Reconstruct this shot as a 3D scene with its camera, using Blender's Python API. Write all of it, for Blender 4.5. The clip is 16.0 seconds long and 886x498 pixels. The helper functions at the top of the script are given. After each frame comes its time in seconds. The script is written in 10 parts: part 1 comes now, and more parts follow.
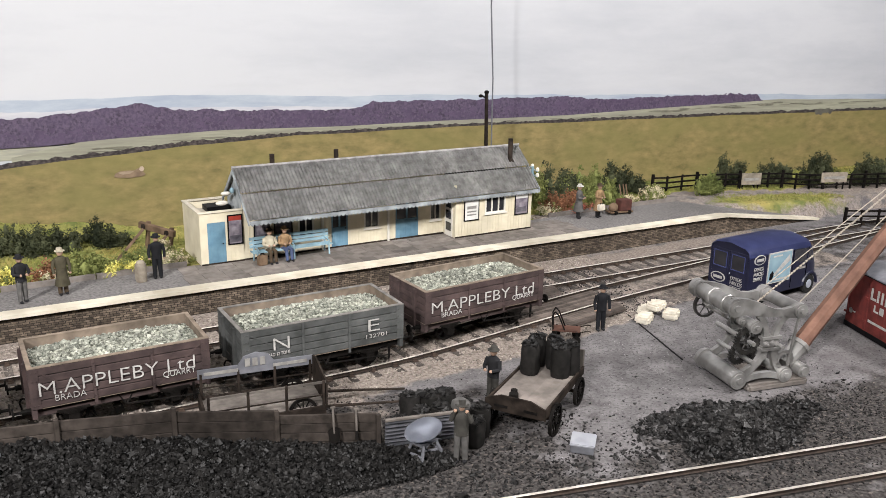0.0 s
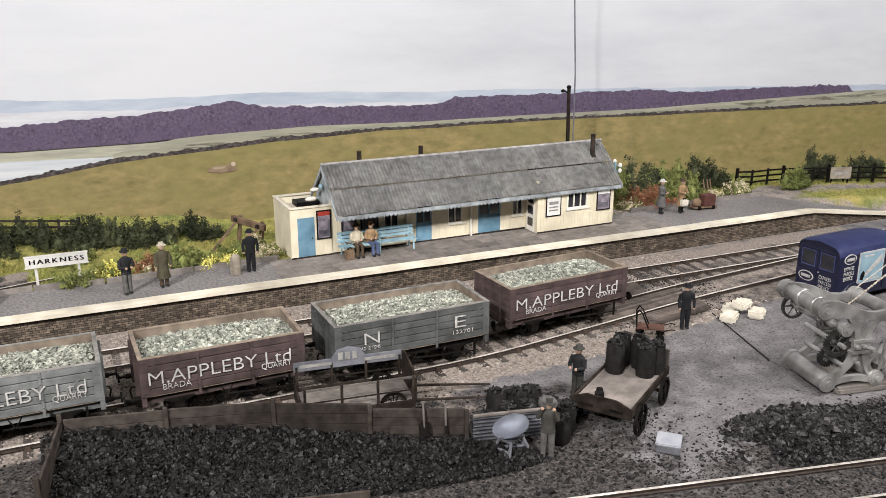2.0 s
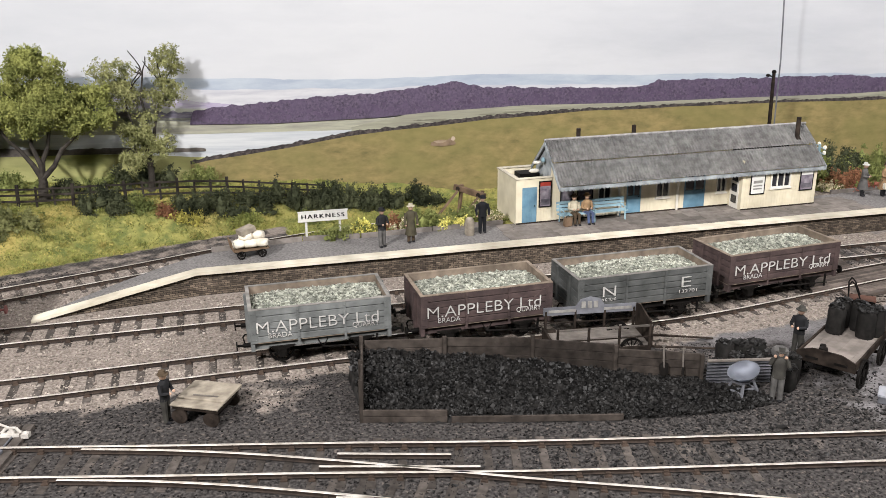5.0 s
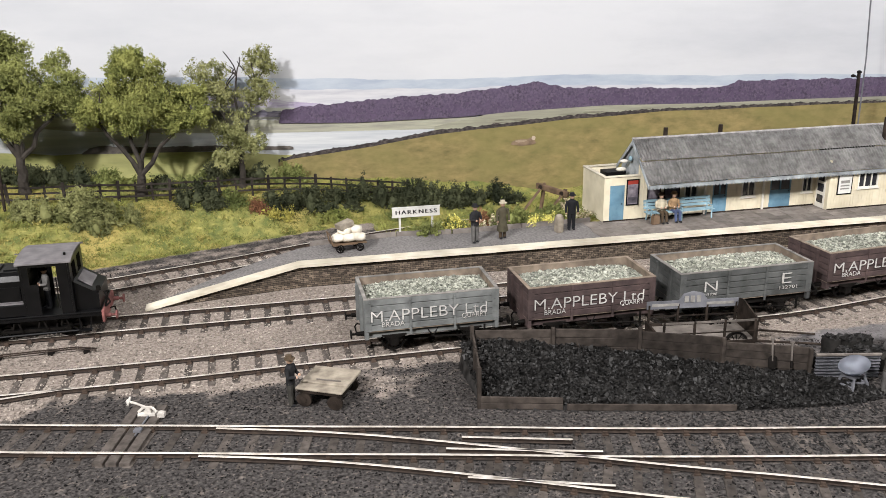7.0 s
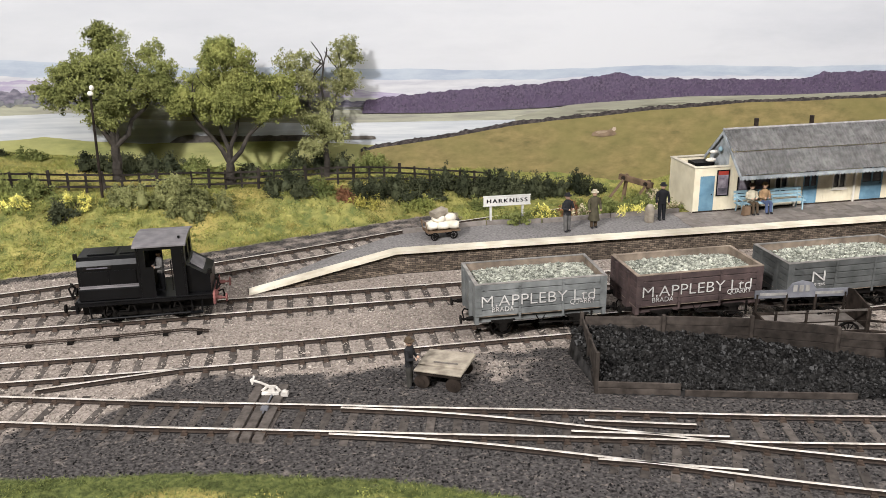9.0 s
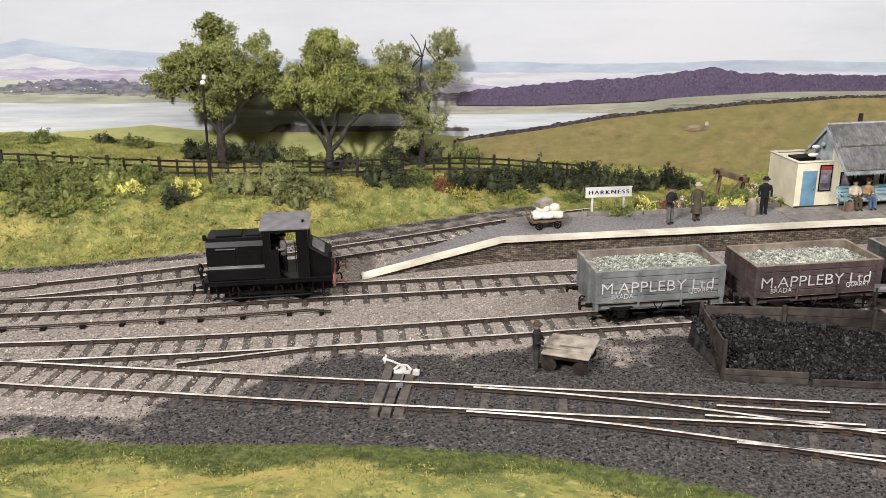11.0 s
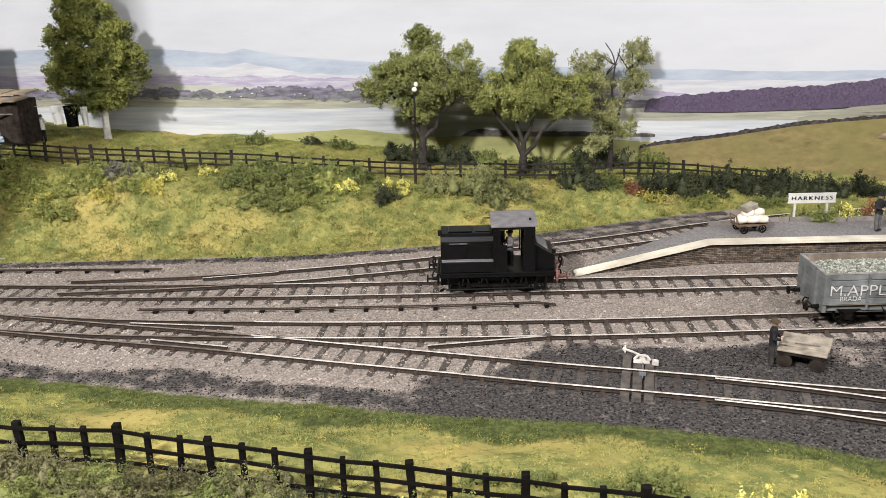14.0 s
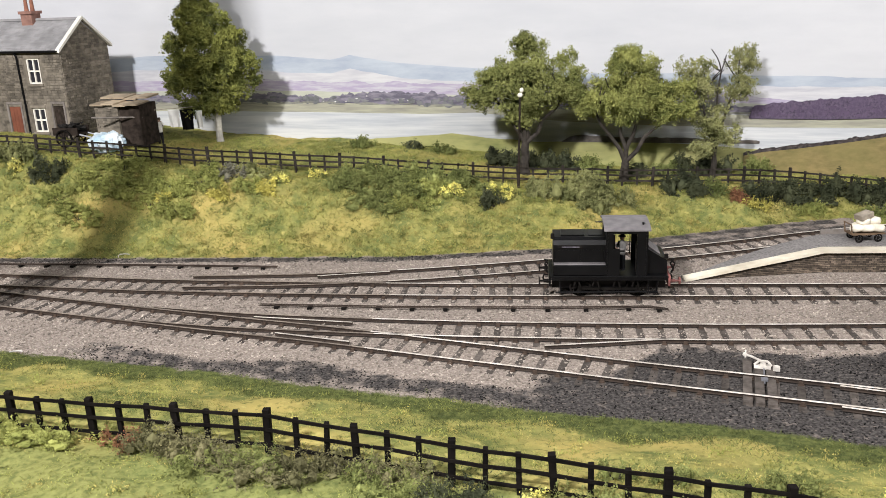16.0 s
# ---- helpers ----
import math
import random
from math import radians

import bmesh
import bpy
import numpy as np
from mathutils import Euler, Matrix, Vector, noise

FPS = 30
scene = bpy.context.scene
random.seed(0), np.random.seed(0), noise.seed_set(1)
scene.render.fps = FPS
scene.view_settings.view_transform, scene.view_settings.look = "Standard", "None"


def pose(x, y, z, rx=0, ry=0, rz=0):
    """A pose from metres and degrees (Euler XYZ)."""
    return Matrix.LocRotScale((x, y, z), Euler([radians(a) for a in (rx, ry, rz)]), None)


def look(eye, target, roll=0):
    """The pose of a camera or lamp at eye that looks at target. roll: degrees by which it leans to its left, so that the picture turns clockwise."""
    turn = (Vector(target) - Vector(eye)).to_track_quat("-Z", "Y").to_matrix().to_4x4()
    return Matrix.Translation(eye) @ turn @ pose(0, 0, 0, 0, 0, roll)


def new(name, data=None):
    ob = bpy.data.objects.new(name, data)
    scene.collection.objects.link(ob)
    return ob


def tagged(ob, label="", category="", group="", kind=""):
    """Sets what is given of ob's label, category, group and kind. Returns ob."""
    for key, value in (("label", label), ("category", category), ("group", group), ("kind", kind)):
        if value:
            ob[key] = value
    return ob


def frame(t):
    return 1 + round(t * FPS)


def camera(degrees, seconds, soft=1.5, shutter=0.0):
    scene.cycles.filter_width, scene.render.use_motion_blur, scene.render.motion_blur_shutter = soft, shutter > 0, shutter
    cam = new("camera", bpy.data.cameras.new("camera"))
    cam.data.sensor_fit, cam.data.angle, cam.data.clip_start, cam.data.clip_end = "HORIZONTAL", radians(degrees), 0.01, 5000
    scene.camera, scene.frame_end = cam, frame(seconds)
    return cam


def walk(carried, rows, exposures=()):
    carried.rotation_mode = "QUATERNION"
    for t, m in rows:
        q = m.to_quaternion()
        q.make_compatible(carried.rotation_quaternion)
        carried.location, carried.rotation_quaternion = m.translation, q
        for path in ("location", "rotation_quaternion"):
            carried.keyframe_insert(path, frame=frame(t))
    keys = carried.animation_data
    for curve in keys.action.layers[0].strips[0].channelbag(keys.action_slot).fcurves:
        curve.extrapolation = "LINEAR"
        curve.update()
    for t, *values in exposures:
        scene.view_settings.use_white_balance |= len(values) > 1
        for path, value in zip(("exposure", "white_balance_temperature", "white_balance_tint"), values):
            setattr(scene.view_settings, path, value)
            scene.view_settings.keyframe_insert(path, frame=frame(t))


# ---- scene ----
cam = camera(54.8, 16.0, soft=0.85)
PATH = [
    (0, (0.657, 0.31, 0.266), (1.639, 1.959, -0.294), 1.1),
    (0.5, (0.651, 0.313, 0.266), (1.603, 1.977, -0.303), 1.3),
    (1, (0.648, 0.313, 0.27), (1.559, 1.996, -0.31), 0.9),
    (1.5, (0.646, 0.309, 0.273), (1.517, 2.01, -0.315), 0.5),
    (2, (0.643, 0.306, 0.278), (1.472, 2.027, -0.314), 0.1),
    (2.5, (0.634, 0.297, 0.282), (1.42, 2.036, -0.316), -0.1),
    (3, (0.622, 0.287, 0.287), (1.347, 2.05, -0.319), -0.2),
    (3.5, (0.604, 0.276, 0.288), (1.273, 2.057, -0.328), -0.2),
    (4, (0.576, 0.264, 0.287), (1.195, 2.059, -0.339), -0.0),
    (4.5, (0.553, 0.254, 0.289), (1.118, 2.066, -0.341), -0.2),
    (7, (0.478, 0.244, 0.287), (0.912, 2.096, -0.332), -0.8),
    (7.5, (0.46, 0.244, 0.286), (0.882, 2.096, -0.342), -0.6),
    (8, (0.445, 0.244, 0.285), (0.838, 2.1, -0.349), -0.9),
    (8.5, (0.432, 0.245, 0.285), (0.802, 2.106, -0.347), -1.0),
    (9, (0.419, 0.248, 0.283), (0.773, 2.114, -0.345), -1.0),
    (11.5, (0.338, 0.237, 0.281), (0.549, 2.122, -0.354), -1.1),
    (12, (0.321, 0.231, 0.283), (0.484, 2.121, -0.35), -1.4),
    (12.5, (0.302, 0.221, 0.285), (0.428, 2.117, -0.341), -1.4),
    (13, (0.284, 0.216, 0.285), (0.368, 2.116, -0.334), -1.5),
    (13.5, (0.269, 0.208, 0.289), (0.311, 2.11, -0.329), -1.7),
    (14, (0.25, 0.2, 0.291), (0.249, 2.103, -0.324), -1.8),
    (14.5, (0.236, 0.195, 0.29), (0.2, 2.099, -0.322), -1.8),
    (15, (0.224, 0.19, 0.291), (0.145, 2.094, -0.316), -1.9),
    (15.5, (0.217, 0.185, 0.291), (0.094, 2.09, -0.306), -2.0),
    (16, (0.21, 0.182, 0.293), (0.047, 2.084, -0.302), -2.2),
]
walk(cam, [(t, look(eye, target, roll)) for t, eye, target, roll in PATH])

# ---- light: unseen lamps set before the layout, and an added overhead fill ----
world = bpy.data.worlds.new("hall_air")
world.use_nodes = True
world.node_tree.nodes["Background"].inputs[0].default_value = (0.9, 0.95, 1.0, 1)
world.node_tree.nodes["Background"].inputs[1].default_value = 0.004
scene.world = world


def area_lamp(name, eye, target, w, h, watts, colour):
    data = bpy.data.lights.new(name, "AREA")
    data.shape, data.size, data.size_y, data.energy, data.color = "RECTANGLE", w, h, watts, colour
    ob = new(name, data)
    ob.matrix_world = look(eye, target)
    return ob


WARM, COOL = (1.0, 0.972, 0.965), (0.95, 0.98, 1.0)
# Stand-in lamps out of view, placed and powered to suit shadows and brightness.
for px, py, pz, watts, wide in ((-0.62, -0.42, 1.28, 66.0, 0.13), (0.10, -0.10, 1.15, 8.0, 0.36), (0.90, 0.10, 1.02, 8.8, 0.28), (1.72, 0.10, 1.02, 17.0, 0.40)):
    area_lamp("front_lamp_light", (px, py, pz), (px * 0.7 + 0.2, 1.1, 0.03), wide, wide * 0.6, watts, WARM)
# Soft fill added overhead; no panel is modelled in the ceiling.
area_lamp("overhead_fill_light", (0.6, 0.4, 2.2), (0.6, 0.8, 0.0), 2.6, 1.6, 0.6, COOL)

# ---- helpers: lengths below are in centimetres of the model ----
CM = 0.01


def V(*a):
    return Vector(a)


def box(bm, x0, x1, y0, y1, z0, z1, m=None):
    r = bmesh.ops.create_cube(bm, size=1.0)
    for v in r["verts"]:
        v.co = Vector(((x0 + x1) / 2 + v.co.x * (x1 - x0), (y0 + y1) / 2 + v.co.y * (y1 - y0), (z0 + z1) / 2 + v.co.z * (z1 - z0)))
        if m is not None:
            v.co = m @ v.co
    return r["verts"]


def rod(bm, a, b, r0, r1=None, n=8, caps=True):
    a, b = Vector(a), Vector(b)
    d = b - a
    r = bmesh.ops.create_cone(bm, cap_ends=caps, segments=n, radius1=r0, radius2=r0 if r1 is None else r1, depth=d.length)
    m = Matrix.Translation((a + b) / 2) @ d.to_track_quat("Z", "Y").to_matrix().to_4x4()
    for v in r["verts"]:
        v.co = m @ v.co
    return r["verts"]


def tube(bm, pts, r, n=6):
    for a, b in zip(pts[:-1], pts[1:]):
        rod(bm, a, b, r, r, n)


def ball(bm, c, rx, ry=None, rz=None, sub=2):
    r = bmesh.ops.create_icosphere(bm, subdivisions=sub, radius=1.0)
    for v in r["verts"]:
        v.co = Vector((c[0] + v.co.x * rx, c[1] + v.co.y * (ry or rx), c[2] + v.co.z * (rz or rx)))
    return r["verts"]


def prism(bm, pts, axis, lo, hi):
    """A polygon in the plane across axis, drawn out from lo to hi."""
    def put(p, w):
        return {"x": (w, p[0], p[1]), "y": (p[0], w, p[1]), "z": (p[0], p[1], w)}[axis]
    a = [bm.verts.new(put(p, lo)) for p in pts]
    b = [bm.verts.new(put(p, hi)) for p in pts]
    n = len(pts)
    bm.faces.new(a)
    bm.faces.new(b[::-1])
    for i in range(n):
        bm.faces.new((a[i], b[i], b[(i + 1) % n], a[(i + 1) % n]))
    return a + b


def jitter(verts, amount, scale=1.0):
    for v in verts:
        v.co += noise.noise_vector(v.co * scale) * amount


def bevelled(bm, w=0.03, seg=1):
    bmesh.ops.bevel(bm, geom=[e for e in bm.edges if e.is_manifold and e.calc_face_angle(0) > 0.6], offset=w, segments=seg, affect="EDGES", clamp_overlap=True)
    return bm


def meshed(name, bm, mats, smooth=False):
    bmesh.ops.recalc_face_normals(bm, faces=bm.faces[:])
    bm.transform(Matrix.Scale(CM, 4))
    me = bpy.data.meshes.new(name)
    bm.to_mesh(me)
    bm.free()
    for m in mats if isinstance(mats, (list, tuple)) else [mats]:
        me.materials.append(m)
    if smooth:
        me.shade_smooth()
        me.set_sharp_from_angle(angle=radians(40))
    return me


def part(name, bm, mat, parent=None, label="", smooth=False, at=None):
    """Links a bmesh as one mesh object under a thing or a part."""
    ob = new(name, meshed(name, bm, mat, smooth))
    ob.parent = parent
    if at is not None:
        ob.matrix_basis = at
    if label:
        tagged(ob, label)
    return ob


def place(x, y, z=0.0, rz=0.0, rx=0.0, ry=0.0):
    return pose(x * CM, y * CM, z * CM, rx, ry, rz)


def thing(name, at, label, category, group="", kind=""):
    ob = new(name)
    ob.empty_display_size = 0.01
    ob.matrix_basis = at
    return tagged(ob, label, category, group, kind)


def arrays(name, verts, faces, mat, parent=None, label="", kind="", smooth=False):
    """A mesh object from arrays of vertices (centimetres) and of triangles or quads."""
    verts, faces = np.asarray(verts, float) * CM, np.asarray(faces, int)
    me = bpy.data.meshes.new(name)
    k = faces.shape[1]
    me.vertices.add(len(verts))
    me.vertices.foreach_set("co", verts.ravel())
    me.loops.add(faces.size)
    me.loops.foreach_set("vertex_index", faces.ravel())
    me.polygons.add(len(faces))
    me.polygons.foreach_set("loop_start", np.arange(0, faces.size, k))
    me.polygons.foreach_set("loop_total", np.full(len(faces), k))
    me.update()
    me.validate()
    me.materials.append(mat)
    if smooth:
        me.shade_smooth()
    else:
        me.shade_flat()
    ob = new(name, me)
    ob.parent = parent
    return tagged(ob, label, kind=kind)


OCTA = np.array([(1, 0, 0), (-1, 0, 0), (0, 1, 0), (0, -1, 0), (0, 0, 1), (0, 0, -1)], float)
OCTF = np.array([(0, 2, 4), (2, 1, 4), (1, 3, 4), (3, 0, 4), (2, 0, 5), (1, 2, 5), (3, 1, 5), (0, 3, 5)])


CUBE = np.array([(x, y, z) for x in (-0.72, 0.72) for y in (-0.72, 0.72) for z in (-0.72, 0.72)], float)
CUBEF = np.array([(0, 1, 3), (0, 3, 2), (4, 6, 7), (4, 7, 5), (0, 4, 5), (0, 5, 1), (2, 3, 7), (2, 7, 6), (0, 2, 6), (0, 6, 4), (1, 5, 7), (1, 7, 3)])


def rocks(pts, size, rng, spread=0.45, flat=0.75, craggy=1.0, lumpy=False):
    """Tumbled angular stones round the points: vertices and triangles. lumpy: blockier stones."""
    shape, tris = (CUBE, CUBEF) if lumpy else (OCTA, OCTF)
    n, k = len(pts), len(shape)
    s = size * np.exp(rng.normal(0, spread * 0.6, (n, 1, 1)))
    v = (shape[None] * (1 + craggy * rng.uniform(-0.45, 0.45, (n, k, 3))) + craggy * rng.uniform(-0.35, 0.35, (n, k, 3))) * s
    q = rng.normal(0, 1, (n, 4))
    q /= np.linalg.norm(q, axis=1, keepdims=True)
    a, u = q[:, :1, None], q[:, None, 1:]
    t = 2 * np.cross(np.broadcast_to(u, v.shape), v)
    v = v + a * t + np.cross(np.broadcast_to(u, v.shape), t)
    v[..., 2] *= flat
    f = tris[None] + k * np.arange(n)[:, None, None]
    return (v + np.asarray(pts)[:, None]).reshape(-1, 3), f.reshape(-1, 3)


def leaves(pts, size, rng, up=0.25):
    """A small folded leaf at each point: vertices and quads."""
    n = len(pts)
    a = rng.normal(0, 1, (n, 3)) + (0, 0, up)
    a /= np.linalg.norm(a, axis=1, keepdims=True)
    b = np.cross(a, rng.normal(0, 1, (n, 3)))
    b /= np.linalg.norm(b, axis=1, keepdims=True)
    s = size * rng.uniform(0.6, 1.5, (n, 1))
    p = np.asarray(pts)
    v = np.stack([p - a * s, p + b * s * 0.5, p + a * s, p - b * s * 0.5], 1)
    return v.reshape(-1, 3), np.arange(4 * n).reshape(n, 4)


def blades(pts, height, rng, lean=0.5, width=0.035):
    """A grass blade at each point: vertices and triangles."""
    n = len(pts)
    p = np.asarray(pts)
    h = height * rng.uniform(0.5, 1.3, (n, 1))
    ang = rng.uniform(0, 2 * math.pi, (n, 1))
    side = np.concatenate([np.cos(ang), np.sin(ang), np.zeros((n, 1))], 1) * width
    tip = p + np.concatenate([rng.normal(0, lean, (n, 2)) * h, h], 1)
    v = np.stack([p - side, p + side, tip], 1)
    return v.reshape(-1, 3), np.arange(3 * n).reshape(n, 3)


# ---- materials ----
def material(name, colour, colour2=None, rough=0.8, metal=0.0, scale=60.0, bump=0.25, big=8.0, stain=0.35, island=0.0, obj=0.0, spec=0.2, bscale=None):
    """A surface with fine grain, larger stains and relief; scales in cycles a metre. island, obj: how far pieces differ in brightness."""
    m = bpy.data.materials.new(name)
    m.use_nodes = True
    nt = m.node_tree
    N, L = nt.nodes, nt.links
    bsdf = N["Principled BSDF"]
    bsdf.inputs["Roughness"].default_value, bsdf.inputs["Metallic"].default_value = rough, metal
    bsdf.inputs["Specular IOR Level"].default_value = spec
    geo = N.new("ShaderNodeNewGeometry")
    fine = N.new("ShaderNodeTexNoise")
    fine.inputs["Scale"].default_value, fine.inputs["Detail"].default_value = scale, 6
    wide = N.new("ShaderNodeTexNoise")
    wide.inputs["Scale"].default_value, wide.inputs["Detail"].default_value = big, 4
    L.new(geo.outputs["Position"], fine.inputs["Vector"])
    L.new(geo.outputs["Position"], wide.inputs["Vector"])
    c2 = colour2 or tuple(c * 0.55 for c in colour)
    mix = N.new("ShaderNodeMix")
    mix.data_type = "RGBA"
    mix.inputs[6].default_value, mix.inputs[7].default_value = (*colour, 1), (*c2, 1)
    ramp = N.new("ShaderNodeMapRange")
    ramp.inputs[1].default_value, ramp.inputs[2].default_value = 0.35, 0.68
    L.new(fine.outputs[0], ramp.inputs[0])
    L.new(ramp.outputs[0], mix.inputs[0])
    dim = N.new("ShaderNodeMapRange")
    dim.inputs[1].default_value, dim.inputs[2].default_value = 0.3, 0.7
    dim.inputs[3].default_value, dim.inputs[4].default_value = 1 + stain * 0.4, 1 - stain
    L.new(wide.outputs[0], dim.inputs[0])
    value = dim.outputs[0]
    for amount, node, out in ((island, "ShaderNodeNewGeometry", "Random Per Island"), (obj, "ShaderNodeObjectInfo", "Random")):
        if amount:
            src = N.new(node)
            mr = N.new("ShaderNodeMapRange")
            mr.inputs[3].default_value, mr.inputs[4].default_value = 1 - amount, 1 + amount
            L.new(src.outputs[out], mr.inputs[0])
            mul = N.new("ShaderNodeMath")
            mul.operation = "MULTIPLY"
            L.new(value, mul.inputs[0])
            L.new(mr.outputs[0], mul.inputs[1])
            value = mul.outputs[0]
    tint = N.new("ShaderNodeVectorMath")
    tint.operation = "SCALE"
    L.new(mix.outputs[2], tint.inputs[0])
    L.new(value, tint.inputs["Scale"])
    L.new(tint.outputs[0], bsdf.inputs["Base Color"])
    if bump:
        b = N.new("ShaderNodeBump")
        b.inputs["Strength"].default_value, b.inputs["Distance"].default_value = bump, 0.0006
        src = fine
        if bscale:
            src = N.new("ShaderNodeTexNoise")
            src.inputs["Scale"].default_value, src.inputs["Detail"].default_value = bscale, 3
            L.new(geo.outputs["Position"], src.inputs["Vector"])
        L.new(src.outputs[0], b.inputs["Height"])
        L.new(b.outputs[0], bsdf.inputs["Normal"])
    return m


def leafy(name, colour, colour2, island=0.35):
    m = material(name, colour, colour2, rough=0.75, scale=45, bump=0, big=14, stain=0.3, island=island, spec=0.1)
    return m


STONE_BALLAST = material("ballast_stones", (0.38, 0.335, 0.29), (0.16, 0.135, 0.115), scale=150, big=10, stain=0.3, island=0.45)
CINDER = material("cinder_grains", (0.052, 0.048, 0.047), (0.010, 0.0095, 0.0095), rough=0.8, scale=150, big=12, island=0.7, spec=0.06)
COAL = material("coal_lumps", (0.022, 0.0208, 0.020), (0.004, 0.0038, 0.0036), rough=0.46, scale=220, big=20, island=0.45, spec=0.2)
QUARRY = material("quarry_stones", (0.37, 0.375, 0.315), (0.18, 0.19, 0.16), scale=160, big=14, stain=0.2, island=0.55)
COAL_DUSTY = material("dusty_coal", (0.029, 0.0273, 0.0265), (0.005, 0.0048, 0.0046), rough=0.46, scale=160, big=20, island=0.7, spec=0.28)
RAIL_DULL = material("rail_dull_top", (0.33, 0.28, 0.235), (0.16, 0.13, 0.105), rough=0.5, metal=0.4, scale=160, bump=0.05, big=9, stain=0.35)
RAIL_RUST = material("rail_rust", (0.055, 0.04, 0.031), (0.026, 0.019, 0.016), rough=0.75, metal=0.2, scale=300)
RAIL_TOP = material("rail_polished_top", (0.80, 0.75, 0.69), (0.47, 0.42, 0.36), rough=0.44, metal=0.45, scale=120, bump=0.05, big=9, stain=0.25)
SLEEPER = material("weathered_sleeper", (0.104, 0.089, 0.079), (0.045, 0.038, 0.033), scale=180, obj=0.3, island=0.3)
CHAIR = material("rusty_chair", (0.085, 0.06, 0.046), scale=260)
BRICK = material("platform_brick", (0.155, 0.122, 0.092), (0.07, 0.055, 0.043), scale=200, island=0.5, big=16)
MORTAR = material("dark_mortar", (0.042, 0.035, 0.029), scale=220)
COPING = material("cream_coping", (0.74, 0.69, 0.57), (0.56, 0.50, 0.39), scale=55, big=12, stain=0.3)
GRAVEL = material("platform_gravel", (0.235, 0.222, 0.215), (0.12, 0.113, 0.11), scale=420, bump=0.6, big=14, stain=0.25)
SLAB = material("stone_slab", (0.235, 0.21, 0.19), (0.16, 0.14, 0.125), scale=150, big=20, obj=0.22)

# ---- land ----
def line(x, knots):
    return np.interp(x, [k[0] for k in knots], [k[1] for k in knots])


FOOT = [(-110, 113), (-60, 111.5), (-25, 110), (8, 109.3), (27, 111.8), (40, 116.2), (55, 121), (66, 123.5), (82, 126), (240, 126)]
TOP = [(-110, 12), (-45, 10.3), (-23, 8.0), (2, 6.2), (12, 5.2), (23, 4.3), (35, 3.4), (50, 3.4), (66, 3.0), (76, 2.4), (90, 2.0), (240, 1.2)]
EDGE = [(-110, 95), (-24, 83.9), (-12.6, 81.5), (-2, 79.3), (7.6, 76.6), (16.4, 75), (24.5, 72.6), (33, 71.5), (40.6, 69.7), (47, 67.7), (53, 64.9), (62, 59), (75, 48), (90, 20)]
FENCE_F = [(-110, 84), (-11.4, 65.4), (6.2, 63), (17.4, 59.8), (34.4, 55.3), (60, 47)]
BACK_A, BACK_B = 141.9, -0.137


def back_y(x):
    return BACK_A + BACK_B * x


def smooth01(t):
    t = np.clip(t, 0, 1)
    return t * t * (3 - 2 * t)


def ground_z(x, y):
    x, y = np.asarray(x, float), np.asarray(y, float)
    lump = 0.22 * np.sin(x * 0.45 + 1.3 * np.sin(y * 0.31)) * np.sin(y * 0.52 + 0.7 * np.sin(x * 0.23))
    s = (y - line(x, FOOT)) / np.interp(x, [28, 50], [13.0, 7.0])
    bank = line(x, TOP) * smooth01(s)
    back = np.clip((y - line(x, FOOT) - 13.5) / np.interp(x, [-28, -20], [5, 14]), 0, 1) * np.interp(x, [-60, -27, -20, 10, 40, 60], [0.9, 0.9, 0.9, 1.3, 0.8, 0.4])
    garden = 2.3 * smooth01((x - 58) / 8) * smooth01((y - 106) / 1.0) * smooth01((114.5 - y) / 2.0)
    right = 2.0 * smooth01((x - 88) / 8) * smooth01((y - np.interp(x, [142, 150, 163, 240], [106, 104, 99.5, 97])) / 1.5)
    behind = np.maximum.reduce([bank + back, garden, right])
    f = line(x, EDGE) - y
    front = 2.6 * smooth01(f / 14.0) + np.clip(f - 14, 0, 30) * 0.03
    z = np.where(y > 100, behind, np.where(f > 0, front, 0))
    lump += 0.13 * np.sin(x * 1.35 + 2.0 * np.sin(y * 0.9)) * np.sin(y * 1.6 + 1.5 * np.sin(x * 0.8))
    grass = np.clip(np.maximum(s * 4, f * 0.5), 0, 1)
    return z + lump * grass - 0.03


